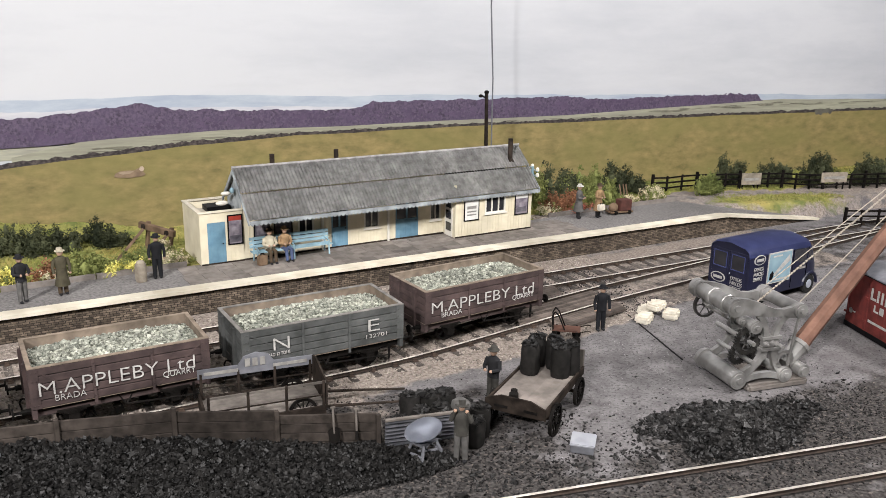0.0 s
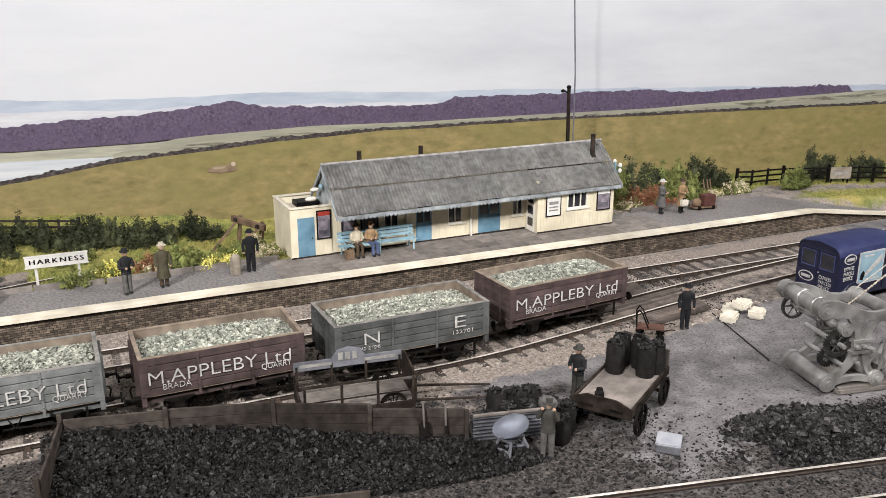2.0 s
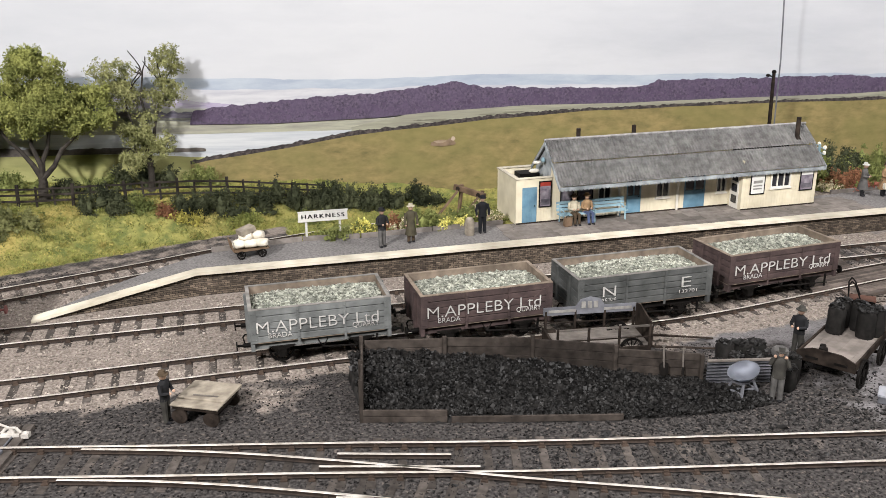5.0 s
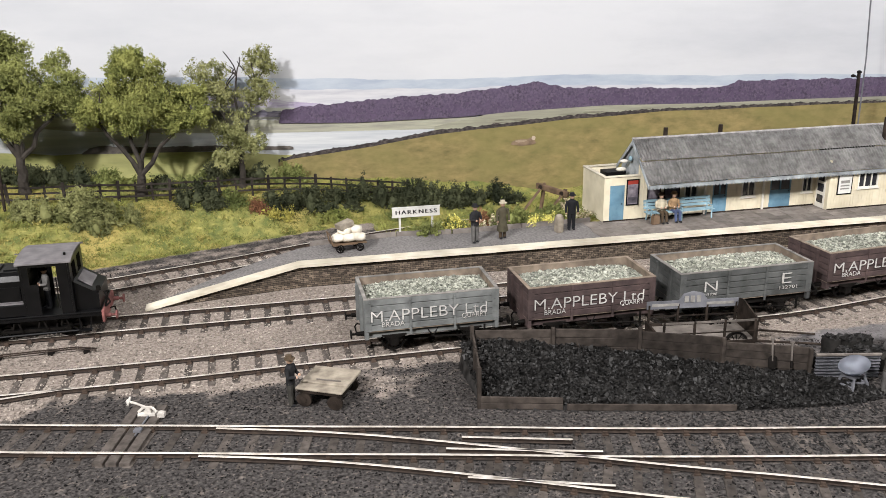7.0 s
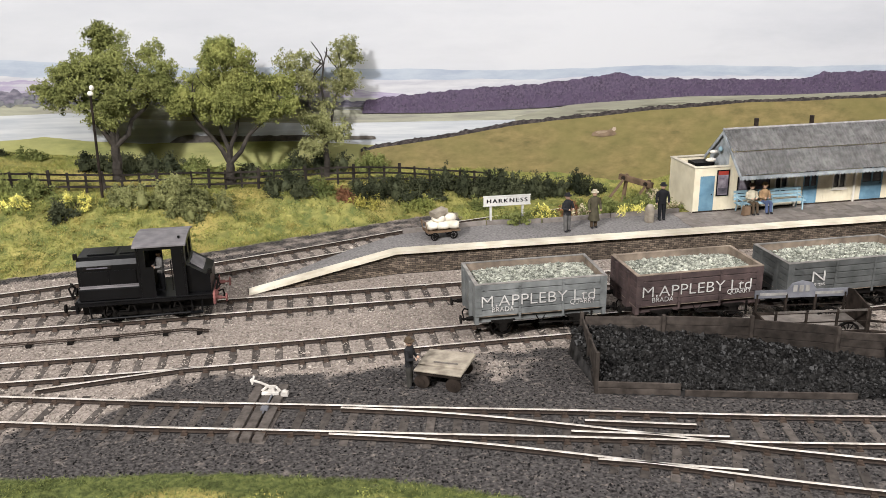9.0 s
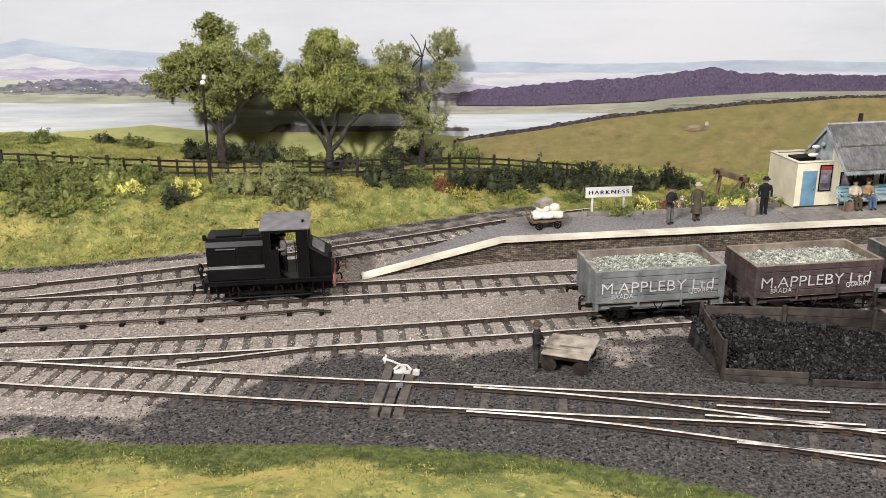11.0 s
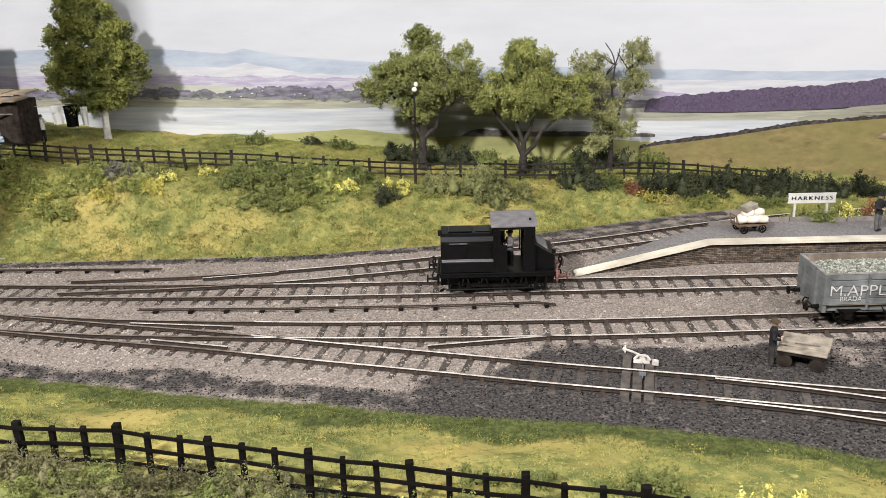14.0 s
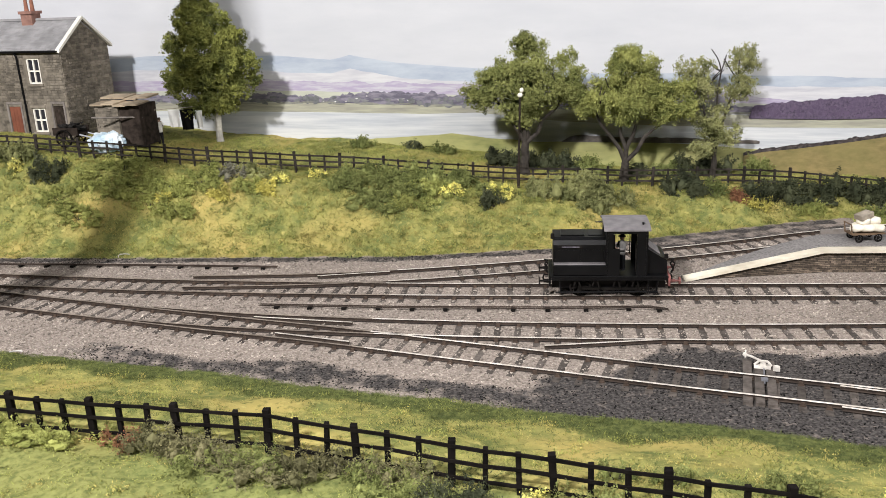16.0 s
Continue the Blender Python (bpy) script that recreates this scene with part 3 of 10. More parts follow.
# ---- painted scenery board behind the layout ----
def paint(name, colour, colour2, sx=30.0, sz=60.0, lo=0.35, hi=0.65, colour3=None, bump=0.0):
    """Printed paper: two or three tones broken up along the board."""
    m = bpy.data.materials.new(name)
    m.use_nodes = True
    nt = m.node_tree
    N, L = nt.nodes, nt.links
    bsdf = N["Principled BSDF"]
    bsdf.inputs["Roughness"].default_value, bsdf.inputs["Specular IOR Level"].default_value = 0.55, 0.25
    geo = N.new("ShaderNodeNewGeometry")
    mp = N.new("ShaderNodeMapping")
    mp.inputs["Scale"].default_value = (sx, sx, sz)
    L.new(geo.outputs["Position"], mp.inputs["Vector"])
    n = N.new("ShaderNodeTexNoise")
    n.inputs["Scale"].default_value, n.inputs["Detail"].default_value, n.inputs["Roughness"].default_value = 1.0, 7, 0.64
    L.new(mp.outputs[0], n.inputs["Vector"])
    r = N.new("ShaderNodeMapRange")
    r.inputs[1].default_value, r.inputs[2].default_value = lo, hi
    L.new(n.outputs[0], r.inputs[0])
    mix = N.new("ShaderNodeMix")
    mix.data_type = "RGBA"
    mix.inputs[6].default_value, mix.inputs[7].default_value = (*colour, 1), (*colour2, 1)
    L.new(r.outputs[0], mix.inputs[0])
    out = mix.outputs[2]
    if colour3:
        n2 = N.new("ShaderNodeTexNoise")
        n2.inputs["Scale"].default_value, n2.inputs["Detail"].default_value = 0.22, 4
        L.new(mp.outputs[0], n2.inputs["Vector"])
        r2 = N.new("ShaderNodeMapRange")
        r2.inputs[1].default_value, r2.inputs[2].default_value = 0.42, 0.62
        L.new(n2.outputs[0], r2.inputs[0])
        mx = N.new("ShaderNodeMix")
        mx.data_type = "RGBA"
        mx.inputs[7].default_value = (*colour3, 1)
        L.new(out, mx.inputs[6])
        half = N.new("ShaderNodeMath")
        half.operation = "MULTIPLY"
        half.inputs[1].default_value = 0.6
        L.new(r2.outputs[0], half.inputs[0])
        L.new(half.outputs[0], mx.inputs[0])
        out = mx.outputs[2]
    L.new(out, bsdf.inputs["Base Color"])
    return m


def build_backdrop():
    root = thing("backdrop", place(0, 0), "printed scenic board of sky, lake, purple woods and a grass hill", "backdrop", kind="structure")
    x0, x1, step = -115.0, 240.0, 0.2

    def layer(name, mat, top, bottom, depth, a=x0, b=x1, rough=0.0, freq=1.0, label=""):
        xs = np.arange(a, b + step, step)
        rng = np.random.default_rng(len(name) * 31 + int(depth * 100))
        wob = np.zeros(len(xs))
        for o in range(4):
            k = max(2, int((b - a) * freq * 2 ** o / 6))
            wob += np.interp(xs, np.linspace(a, b, k), rng.uniform(-1, 1, k)) * 0.6 ** o
        zt, zb = line(xs, top) + wob * rough, line(xs, bottom)
        zt = np.maximum(zt, zb + 0.005)
        y = back_y(xs) - depth
        n = len(xs)
        v = np.concatenate([np.stack([xs, y, zb], 1), np.stack([xs, y, zt], 1)])
        i = np.arange(n - 1)
        arrays(name, v, np.stack([i, i + 1, i + 1 + n, i + n], 1), mat, root, label)

    # board
    bm = bmesh.new()
    prism(bm, [(x0, back_y(x0)), (x1, back_y(x1)), (x1, back_y(x1) + 1.2), (x0, back_y(x0) + 1.2)], "z", -3, 62)
    part("sky_board", bm, paint("printed_sky", (0.49, 0.498, 0.523), (0.35, 0.365, 0.402), 1.6, 7.0, 0.42, 0.68, (0.53, 0.533, 0.545)), root, "pale cloudy printed sky")
    hills = [(-115, 20.5), (-39, 20.0), (-30, 20.2), (-14, 19.9), (-5, 19.2), (-2, 19.8), (4.7, 18.6), (17, 17.6), (28, 16.9), (52, 16.3), (69, 15.7), (88, 15.7), (108, 15.2), (131, 14.8), (198, 13.3), (240, 13)]
    layer("far_hills", paint("printed_blue_hills", (0.30, 0.34, 0.41), (0.40, 0.44, 0.49), 14, 60), hills, [(x0, 5), (x1, 5)], 0.10, rough=0.12)
    pale = [(x, z - (2.0 if x < 20 else 1.3)) for x, z in hills]
    layer("far_fields", paint("printed_hazy_fields", (0.50, 0.50, 0.515), (0.38, 0.38, 0.42), 14, 120, 0.4, 0.66), pale, [(x0, 5), (x1, 5)], 0.16, rough=0.15)
    layer("hazy_wood_band", paint("printed_purple_haze", (0.33, 0.29, 0.39), (0.44, 0.43, 0.47), 26, 200, 0.44, 0.62), [(-115, 17.0), (-14, 16.5), (5, 15.9), (16, 15.5), (30, 14.8), (48, 14.0), (62, 12.5)], [(x0, 14.6), (16, 13.9), (62, 12)], 0.19, b=62, rough=0.16, freq=3)
    layer("pale_meadow", paint("printed_pale_meadow", (0.44, 0.45, 0.38), (0.36, 0.37, 0.31), 18, 150), [(-115, 15.4), (-14, 15.0), (5, 14.4), (30, 13.4), (62, 12.2)], [(x0, 12.2), (16, 11.9), (62, 11)], 0.205, b=62, rough=0.05)
    layer("far_wood_band", paint("printed_hazy_woods", (0.105, 0.098, 0.13), (0.21, 0.195, 0.235), 60, 220, 0.42, 0.6), [(-115, 14.9), (-30, 14.6), (-14, 14.5), (-6, 14.0), (0, 14.6), (8, 14.5), (20, 13.6), (30, 13.2), (48, 12.3), (60, 11.6)], [(x0, 13.4), (-14, 13.3), (-2, 12.9), (16, 12.5), (30, 11.9), (60, 11.2)], 0.22, b=60, rough=0.3, freq=9)
    # the lake and its shores
    layer("far_shore", paint("printed_far_shore", (0.37, 0.37, 0.28), (0.23, 0.22, 0.19), 16, 190), [(x0, 13.4), (-14, 13.25), (0, 12.9), (16, 12.5), (40, 11.5), (52, 11.0), (80, 10.6), (110, 11.5)], [(x0, 4), (x1, 4)], 0.28, b=110, rough=0.06)
    layer("lake", paint("printed_lake", (0.52, 0.53, 0.535), (0.38, 0.40, 0.43), 8, 160, 0.4, 0.65), [(x0, 12.2), (-22, 12.05), (8, 11.4), (16, 11.6), (28, 10.3), (40, 9.7), (50, 9.4), (65, 9.3), (79, 9.2), (86, 9.0)], [(x0, 4), (x1, 4)], 0.34, b=88, rough=0.03, label="pale printed lake")
    # near green shore
    layer("near_shore", paint("printed_near_shore", (0.34, 0.34, 0.125), (0.20, 0.22, 0.08), 40, 120, 0.35, 0.65, (0.40, 0.38, 0.17)), [(-115, 9.5), (-40, 9), (-19, 7.9), (-9, 7.5), (0, 7.8), (12.5, 8.6), (17.4, 8.0), (24.5, 7.5), (40, 7.4), (53, 6.6), (62, 6.0)], [(x0, 1), (x1, 1)], 0.40, b=62, rough=0.1, label="printed green lake shore")
    # purple wood
    layer("purple_wood", paint("printed_purple_wood", (0.118, 0.09, 0.138), (0.045, 0.034, 0.056), 320, 300, 0.36, 0.64, (0.09, 0.066, 0.112)),
          [(52.4, 10.7), (52.9, 12.3), (59, 12.9), (66, 13.4), (75, 13.8), (80.7, 14.4), (85.4, 15.0), (88.9, 14.2), (100.9, 13.75), (110.5, 13.75), (112, 14.5), (121, 14.45), (138.7, 14.4), (147.7, 13.8), (150.4, 14.1), (171.3, 13.9), (172.5, 13.0)],
          [(52, 10.6), (62, 10.4), (75, 10.7), (82, 11.2), (94.3, 11.7), (107.7, 11.6), (121.2, 11.8), (139, 11.9), (151, 12.3), (157, 12.5), (172, 12.95)], 0.46, a=52.4, b=172.5, rough=0.13, freq=7, label="printed purple wood")
    layer("right_moor", paint("printed_moor", (0.24, 0.235, 0.18), (0.33, 0.33, 0.25), 16, 220, 0.4, 0.62, (0.19, 0.18, 0.15)), [(72, 9.6), (80, 11.2), (92, 11.75), (108, 11.8), (121, 12.0), (139, 12.1), (151, 12.5), (157, 12.7), (172, 13.15), (198, 12.6), (240, 12.2)], [(72, 6), (x1, 6)], 0.455, a=72, rough=0.05)
    layer("shore_wall", paint("printed_shore_wall", (0.07, 0.06, 0.055), (0.13, 0.115, 0.10), 160, 200), [(28, 7.5), (29, 8.2), (30.5, 8.4), (36.5, 8.1), (43.6, 8.0), (54, 7.6)], [(28, 7.4), (54, 7.2)], 0.43, a=28, b=54, rough=0.06, freq=8)
    # hill field with its stone wall
    field = [(52, 5.6), (54, 6.0), (64, 7.3), (71, 8.5), (80, 9.2), (90, 10.1), (102, 10.7), (123, 11.0), (139, 11.0), (158, 11.0), (199, 10.9), (240, 10.8)]
    layer("field_wall", paint("printed_stone_wall", (0.026, 0.022, 0.022), (0.085, 0.07, 0.066), 220, 300, 0.44, 0.62), [(x, z + (0.5 if x < 96 else 0.38)) for x, z in field], [(x, z - 0.6) for x, z in field], 0.56, a=52, rough=0.11, freq=12)
    layer("hill_field", paint("printed_hill_grass", (0.268, 0.208, 0.09), (0.13, 0.112, 0.046), 55, 120, 0.32, 0.72, (0.18, 0.162, 0.06)), field, [(50, -1), (x1, -1)], 0.62, a=52, rough=0.05, label="printed hill pasture in yellow-green grass")
    # printed trees, hedges and houses dabbed along the far shore, the moor and the wall
    def dabs(name, mat, n, a, b, knots, up, wide, tall, depth, seed):
        rng = np.random.default_rng(seed)
        x = rng.uniform(a, b, n) + 0.8 * np.sin(np.linspace(0, 40, n))
        x = np.clip(x, a, b)
        z = line(x, knots) + rng.uniform(0, up, n)
        w, h = wide * rng.uniform(0.5, 1.4, n), tall * rng.uniform(0.5, 1.4, n)
        t = np.linspace(0, 2 * math.pi, 9)[:-1]
        rr = 1 + rng.uniform(-0.3, 0.3, (n, 8))
        vx = x[:, None] + w[:, None] * np.cos(t) * rr
        vz = z[:, None] + h[:, None] * np.sin(t) * rr
        y = back_y(vx) - depth - rng.uniform(0, 0.02, (n, 1))
        arrays(name, np.stack([vx, y, vz], -1).reshape(-1, 3), np.arange(n * 8).reshape(n, 8), mat, root, kind="stuff")

    shore = [(x0, 13.3), (-14, 13.2), (0, 12.9), (16, 12.5), (40, 11.6), (52, 11.1)]
    dabs("printed_shore_trees", paint("printed_shore_tree", (0.10, 0.105, 0.11), (0.20, 0.20, 0.21), 90, 90), 170, -60, 45, shore, 0.9, 0.5, 0.28, 0.31, 5)
    dabs("printed_low_hedges", paint("printed_low_hedge", (0.16, 0.16, 0.14), (0.24, 0.24, 0.21), 90, 90), 90, -60, 52, [(x, z - 0.1) for x, z in shore], 0.3, 0.9, 0.09, 0.32, 6)
    dabs("printed_houses", paint("printed_house_white", (0.62, 0.61, 0.60), (0.42, 0.40, 0.40), 60, 60), 26, -40, 34, shore, 1.3, 0.16, 0.08, 0.335, 7)
    dabs("printed_moor_hedges", paint("printed_moor_hedge", (0.13, 0.125, 0.10), (0.22, 0.21, 0.16), 90, 90), 130, 80, 235, [(80, 9.8), (92, 10.5), (139, 11.2), (176, 12.2), (235, 12.0)], 0.5, 1.1, 0.06, 0.53, 9)
    dabs("printed_wood_crowns", paint("printed_wood_crown", (0.098, 0.07, 0.118), (0.062, 0.044, 0.076), 60, 60), 900, 53, 168, [(53, 11.0), (66, 10.9), (82, 11.5), (94, 12.05), (115, 12.05), (150, 12.6), (168, 13.0)], 1.2, 0.2, 0.17, 0.475, 10)
    dabs("printed_moor_bush", paint("printed_bush", (0.07, 0.065, 0.06), (0.12, 0.115, 0.09), 90, 90), 14, 183.3, 186.0, [(183, 10.7), (187, 10.7)], 0.5, 0.55, 0.3, 0.66, 12)
    # resting cow printed on the pasture
    def print_on(name, pts, mat, depth):
        bm = bmesh.new()
        prism(bm, pts, "y", 0, 0.04)
        for v in bm.verts:
            v.co.y += back_y(v.co.x) - depth
        part(name, bm, mat, root)
    print_on("printed_cow", [(81.9, 6.95), (82.0, 7.3), (82.5, 7.55), (83.4, 7.62), (84.1, 7.6), (84.5, 7.85), (84.9, 7.8), (84.95, 7.45), (85.2, 7.1), (84.9, 6.9), (84.2, 6.85), (83.4, 6.75), (82.6, 6.85)], paint("printed_cow_hide", (0.25, 0.18, 0.12), (0.14, 0.098, 0.066), 60, 60), 0.72)
    print_on("printed_cow_back", [(82.3, 7.42), (83.0, 7.55), (84.0, 7.5), (83.6, 7.28), (82.8, 7.2)], paint("printed_cow_pale", (0.36, 0.28, 0.205), (0.25, 0.19, 0.13), 90, 90), 0.77)
    print_on("printed_cow_face", [(84.55, 7.65), (84.65, 8.0), (84.95, 8.02), (85.1, 7.75), (84.95, 7.5), (84.75, 7.48)], paint("printed_cow_white", (0.52, 0.44, 0.36), (0.34, 0.25, 0.18), 90, 90), 0.79)


build_backdrop()

# ---- open wagons ----
OXIDE = material("oxide_brown_planks", (0.088, 0.061, 0.058), (0.05, 0.036, 0.035), scale=110, big=30, stain=0.4, obj=0.12, rough=0.75)
WAGON_GREY = material("pale_grey_planks", (0.175, 0.182, 0.178), (0.115, 0.12, 0.118), scale=110, big=30, stain=0.4, obj=0.1, rough=0.75)
NE_GREY = material("dark_grey_planks", (0.105, 0.108, 0.105), (0.06, 0.063, 0.061), scale=110, big=30, stain=0.4, obj=0.12, rough=0.75)
GREY_EDGE = material("weathered_grey_edge", (0.27, 0.255, 0.235), (0.16, 0.15, 0.138), scale=120, big=30, obj=0.12)
INNER = material("bare_wagon_boards", (0.27, 0.215, 0.165), (0.17, 0.135, 0.105), scale=120, big=30, obj=0.12)
IRON = material("grimy_black_iron", (0.011, 0.0095, 0.0085), (0.004, 0.0035, 0.003), scale=160, big=25, rough=0.65, spec=0.08)
LETTER = material("white_lettering", (0.55, 0.535, 0.51), (0.37, 0.355, 0.34), scale=220, bump=0, stain=0.25, rough=0.7)
BLUR = material("faded_lettering", (0.30, 0.29, 0.27), (0.18, 0.17, 0.16), scale=200, bump=0, stain=0.2)


def words(text, size, x, y, z, mat, parent, name="lettering", label="", stretch=1.0, normal="-y", depth=0.02, align="LEFT", width=None, spacing=1.0):
    """Raised lettering on a face that looks along -y (or +x, -x): text as a mesh part."""
    cu = bpy.data.curves.new(name, "FONT")
    cu.body, cu.size, cu.extrude, cu.align_x = text, size * CM, depth * CM, align
    cu.space_character = spacing
    cu.resolution_u, cu.offset = 3, -0.012 * size * CM
    tmp = bpy.data.objects.new(name, cu)
    scene.collection.objects.link(tmp)
    me = bpy.data.meshes.new_from_object(tmp.evaluated_get(bpy.context.evaluated_depsgraph_get()))
    bpy.data.objects.remove(tmp)
    if width:
        xs_ = [v.co.x for v in me.vertices]
        stretch = width * CM / (max(xs_) - min(xs_))
    turn = {"-y": pose(0, 0, 0, 90, 0, 0), "+x": pose(0, 0, 0, 90, 0, 90), "-x": pose(0, 0, 0, 90, 0, -90), "z": pose(0, 0, 0)}[normal]
    me.transform(Matrix.Translation((x * CM, y * CM, z * CM)) @ turn @ Matrix.Diagonal((stretch, 1, 1, 1)))
    me.materials.clear()
    me.materials.append(mat)
    ob = new(name, me)
    ob.parent = parent
    if label:
        tagged(ob, label)
    return ob


def spoked_wheel(bm, c, r, spokes, w=0.12, axis="y", tyre=0.14):
    def P(u, v, d):
        return (c[0] + u, c[1] + d, c[2] + v) if axis == "y" else (c[0] + d, c[1] + u, c[2] + v)
    n = 20
    rings = []
    for rr, d in ((r, -w), (r, w), (r - tyre, w), (r - tyre, -w)):
        rings.append([bm.verts.new(P(rr * math.cos(2 * math.pi * i / n), rr * math.sin(2 * math.pi * i / n), d)) for i in range(n)])
    for a, b in zip(rings, rings[1:] + rings[:1]):
        for i in range(n):
            bm.faces.new((a[i], a[(i + 1) % n], b[(i + 1) % n], b[i]))
    for i in range(spokes):
        t = 2 * math.pi * i / spokes
        rod(bm, P(0, 0, 0), P((r - tyre * 0.7) * math.cos(t), (r - tyre * 0.7) * math.sin(t), 0), 0.055, 0.045, 5)
    rod(bm, P(0, 0, -w * 1.3), P(0, 0, w * 1.3), r * 0.2, None, 10)


def build_wagon(x0, x1, yc, rz, mat, label, kind):
    """An open five-plank wagon; local x along the track, origin at the middle, on the rails."""
    L, W = x1 - x0, 5.4
    root = thing("open_wagon", place((x0 + x1) / 2, yc, RAIL_Z, rz), label, "wagon", "rake of open stone wagons")
    hx, hy = L / 2, W / 2
    zb, zt = 2.05, 4.68
    ph = (zt - zb) / 5
    floor = bmesh.new()
    box(floor, -hx + 0.05, hx - 0.05, -hy + 0.05, hy - 0.05, zb - 0.05, zb + 0.2)
    part("floor", floor, INNER, root)
    for s in (-1, 1):
        for k in range(5):
            bm = bmesh.new()
            box(bm, -hx, hx, min(s * hy, s * (hy - 0.16)), max(s * hy, s * (hy - 0.16)), zb + k * ph + 0.026, zb + (k + 1) * ph - 0.026)
            bevelled(bm, 0.025)
            part("side_plank", bm, mat, root)
            bm = bmesh.new()
            box(bm, min(s * hx, s * (hx - 0.16)), max(s * hx, s * (hx - 0.16)), -hy + 0.17, hy - 0.17, zb + k * ph + 0.026, zb + (k + 1) * ph - 0.026)
            bevelled(bm, 0.025)
            part("end_plank", bm, mat, root)
        bm = bmesh.new()
        box(bm, -hx + 0.17, hx - 0.17, min(s * (hy - 0.17), s * (hy - 0.24)), max(s * (hy - 0.17), s * (hy - 0.24)), zb + 0.2, zt - 0.02)
        part("inner_lining", bm, INNER, root, "bare brown inner boards")
        bm = bmesh.new()
        box(bm, min(s * (hx - 0.17), s * (hx - 0.24)), max(s * (hx - 0.17), s * (hx - 0.24)), -hy + 0.25, hy - 0.25, zb + 0.2, zt - 0.02)
        part("inner_lining", bm, INNER, root)
        # capping strip on the top edge
        bm = bmesh.new()
        box(bm, -hx - 0.02, hx + 0.02, min(s * (hy + 0.02), s * (hy - 0.26)), max(s * (hy + 0.02), s * (hy - 0.26)), zt, zt + 0.05)
        part("top_capping", bm, GREY_EDGE if mat is not OXIDE else INNER, root)
        bm = bmesh.new()
        box(bm, min(s * (hx + 0.02), s * (hx - 0.26)), max(s * (hx + 0.02), s * (hx - 0.26)), -hy + 0.27, hy - 0.27, zt, zt + 0.05)
        part("top_capping", bm, GREY_EDGE if mat is not OXIDE else INNER, root)
        # solebar, headstock
        bm = bmesh.new()
        box(bm, -hx + 0.1, hx - 0.1, min(s * (hy - 0.35), s * (hy - 0.65)), max(s * (hy - 0.35), s * (hy - 0.65)), zb - 0.62, zb - 0.06)
        part("solebar", bm, mat if kind != "NE" else IRON, root)
        bm = bmesh.new()
        box(bm, min(s * hx, s * (hx - 0.3)), max(s * hx, s * (hx - 0.3)), -hy + 0.02, hy - 0.02, zb - 0.64, zb - 0.04)
        h = part("headstock", bm, mat, root)
        for t in (-1, 1):
            bm = bmesh.new()
            rod(bm, (s * hx, t * 1.95, zb - 0.36), (s * (hx + 0.55), t * 1.95, zb - 0.36), 0.2, 0.17, 10)
            rod(bm, (s * (hx + 0.5), t * 1.95, zb - 0.36), (s * (hx + 0.98), t * 1.95, zb - 0.36), 0.1, 0.1, 8)
            rod(bm, (s * (hx + 0.96), t * 1.95, zb - 0.36), (s * (hx + 1.06), t * 1.95, zb - 0.36), 0.36, 0.34, 14)
            part("buffer", bm, IRON, h)
        bm = bmesh.new()
        tube(bm, [(s * hx, 0, zb - 0.4), (s * (hx + 0.35), 0, zb - 0.3), (s * (hx + 0.5), 0, zb - 0.55), (s * (hx + 0.42), 0, zb - 0.95), (s * (hx + 0.36), 0, zb - 1.35)], 0.06, 5)
        part("coupling_chain", bm, IRON, h)
        # corner plates, end posts, door strap ironwork
        for t in (-1, 1):
            bm = bmesh.new()
            box(bm, min(t * hx, t * (hx - 0.55)), max(t * hx, t * (hx - 0.55)), min(s * hy, s * (hy + 0.03)), max(s * hy, s * (hy + 0.03)), zb + 0.02, zt)
            for k in range(5):
                ball(bm, (t * (hx - 0.2), s * (hy + 0.04), zb + (k + 0.5) * ph), 0.05, sub=1)
                ball(bm, (t * (hx - 0.42), s * (hy + 0.04), zb + (k + 0.5) * ph), 0.05, sub=1)
            part("corner_plate", bm, mat, root)
            bm = bmesh.new()
            box(bm, min(s * hx, s * (hx + 0.2)), max(s * hx, s * (hx + 0.2)), t * 1.25 - 0.16, t * 1.25 + 0.16, zb - 0.5, zt - 0.1)
            part("end_post", bm, mat, root)
            bm = bmesh.new()
            box(bm, t * 1.75 - 0.09, t * 1.75 + 0.09, min(s * hy, s * (hy + 0.06)), max(s * hy, s * (hy + 0.06)), zb - 0.3, zt)
            for k in range(5):
                ball(bm, (t * 1.75, s * (hy + 0.07), zb + (k + 0.5) * ph), 0.055, sub=1)
            part("door_strap", bm, mat, root)
        # diagonal side strap
        for t in (-1, 1):
            bm = bmesh.new()
            vs = prism(bm, [(t * 1.95, zb + 0.05), (t * 2.12, zb + 0.05), (t * (hx - 0.6), zt - 0.35), (t * (hx - 0.77), zt - 0.35)], "y", min(s * hy, s * (hy + 0.025)), max(s * hy, s * (hy + 0.025)))
            part("diagonal_strap", bm, mat, root)
        # brake lever and V hanger
        bm = bmesh.new()
        rod(bm, (0.1, s * (hy - 0.2), zb - 0.9), (hx - 0.9, s * (hy - 0.05), zb - 1.15), 0.07, 0.05, 6)
        rod(bm, (-0.35, s * (hy - 0.4), zb - 0.3), (0.05, s * (hy - 0.35), zb - 1.0), 0.07, 0.06, 5)
        rod(bm, (0.45, s * (hy - 0.4), zb - 0.3), (0.05, s * (hy - 0.35), zb - 1.0), 0.07, 0.06, 5)
        box(bm, hx - 1.2, hx - 1.05, min(s * (hy - 0.1), s * (hy - 0.2)), max(s * (hy - 0.1), s * (hy - 0.2)), zb - 1.5, zb - 0.3)
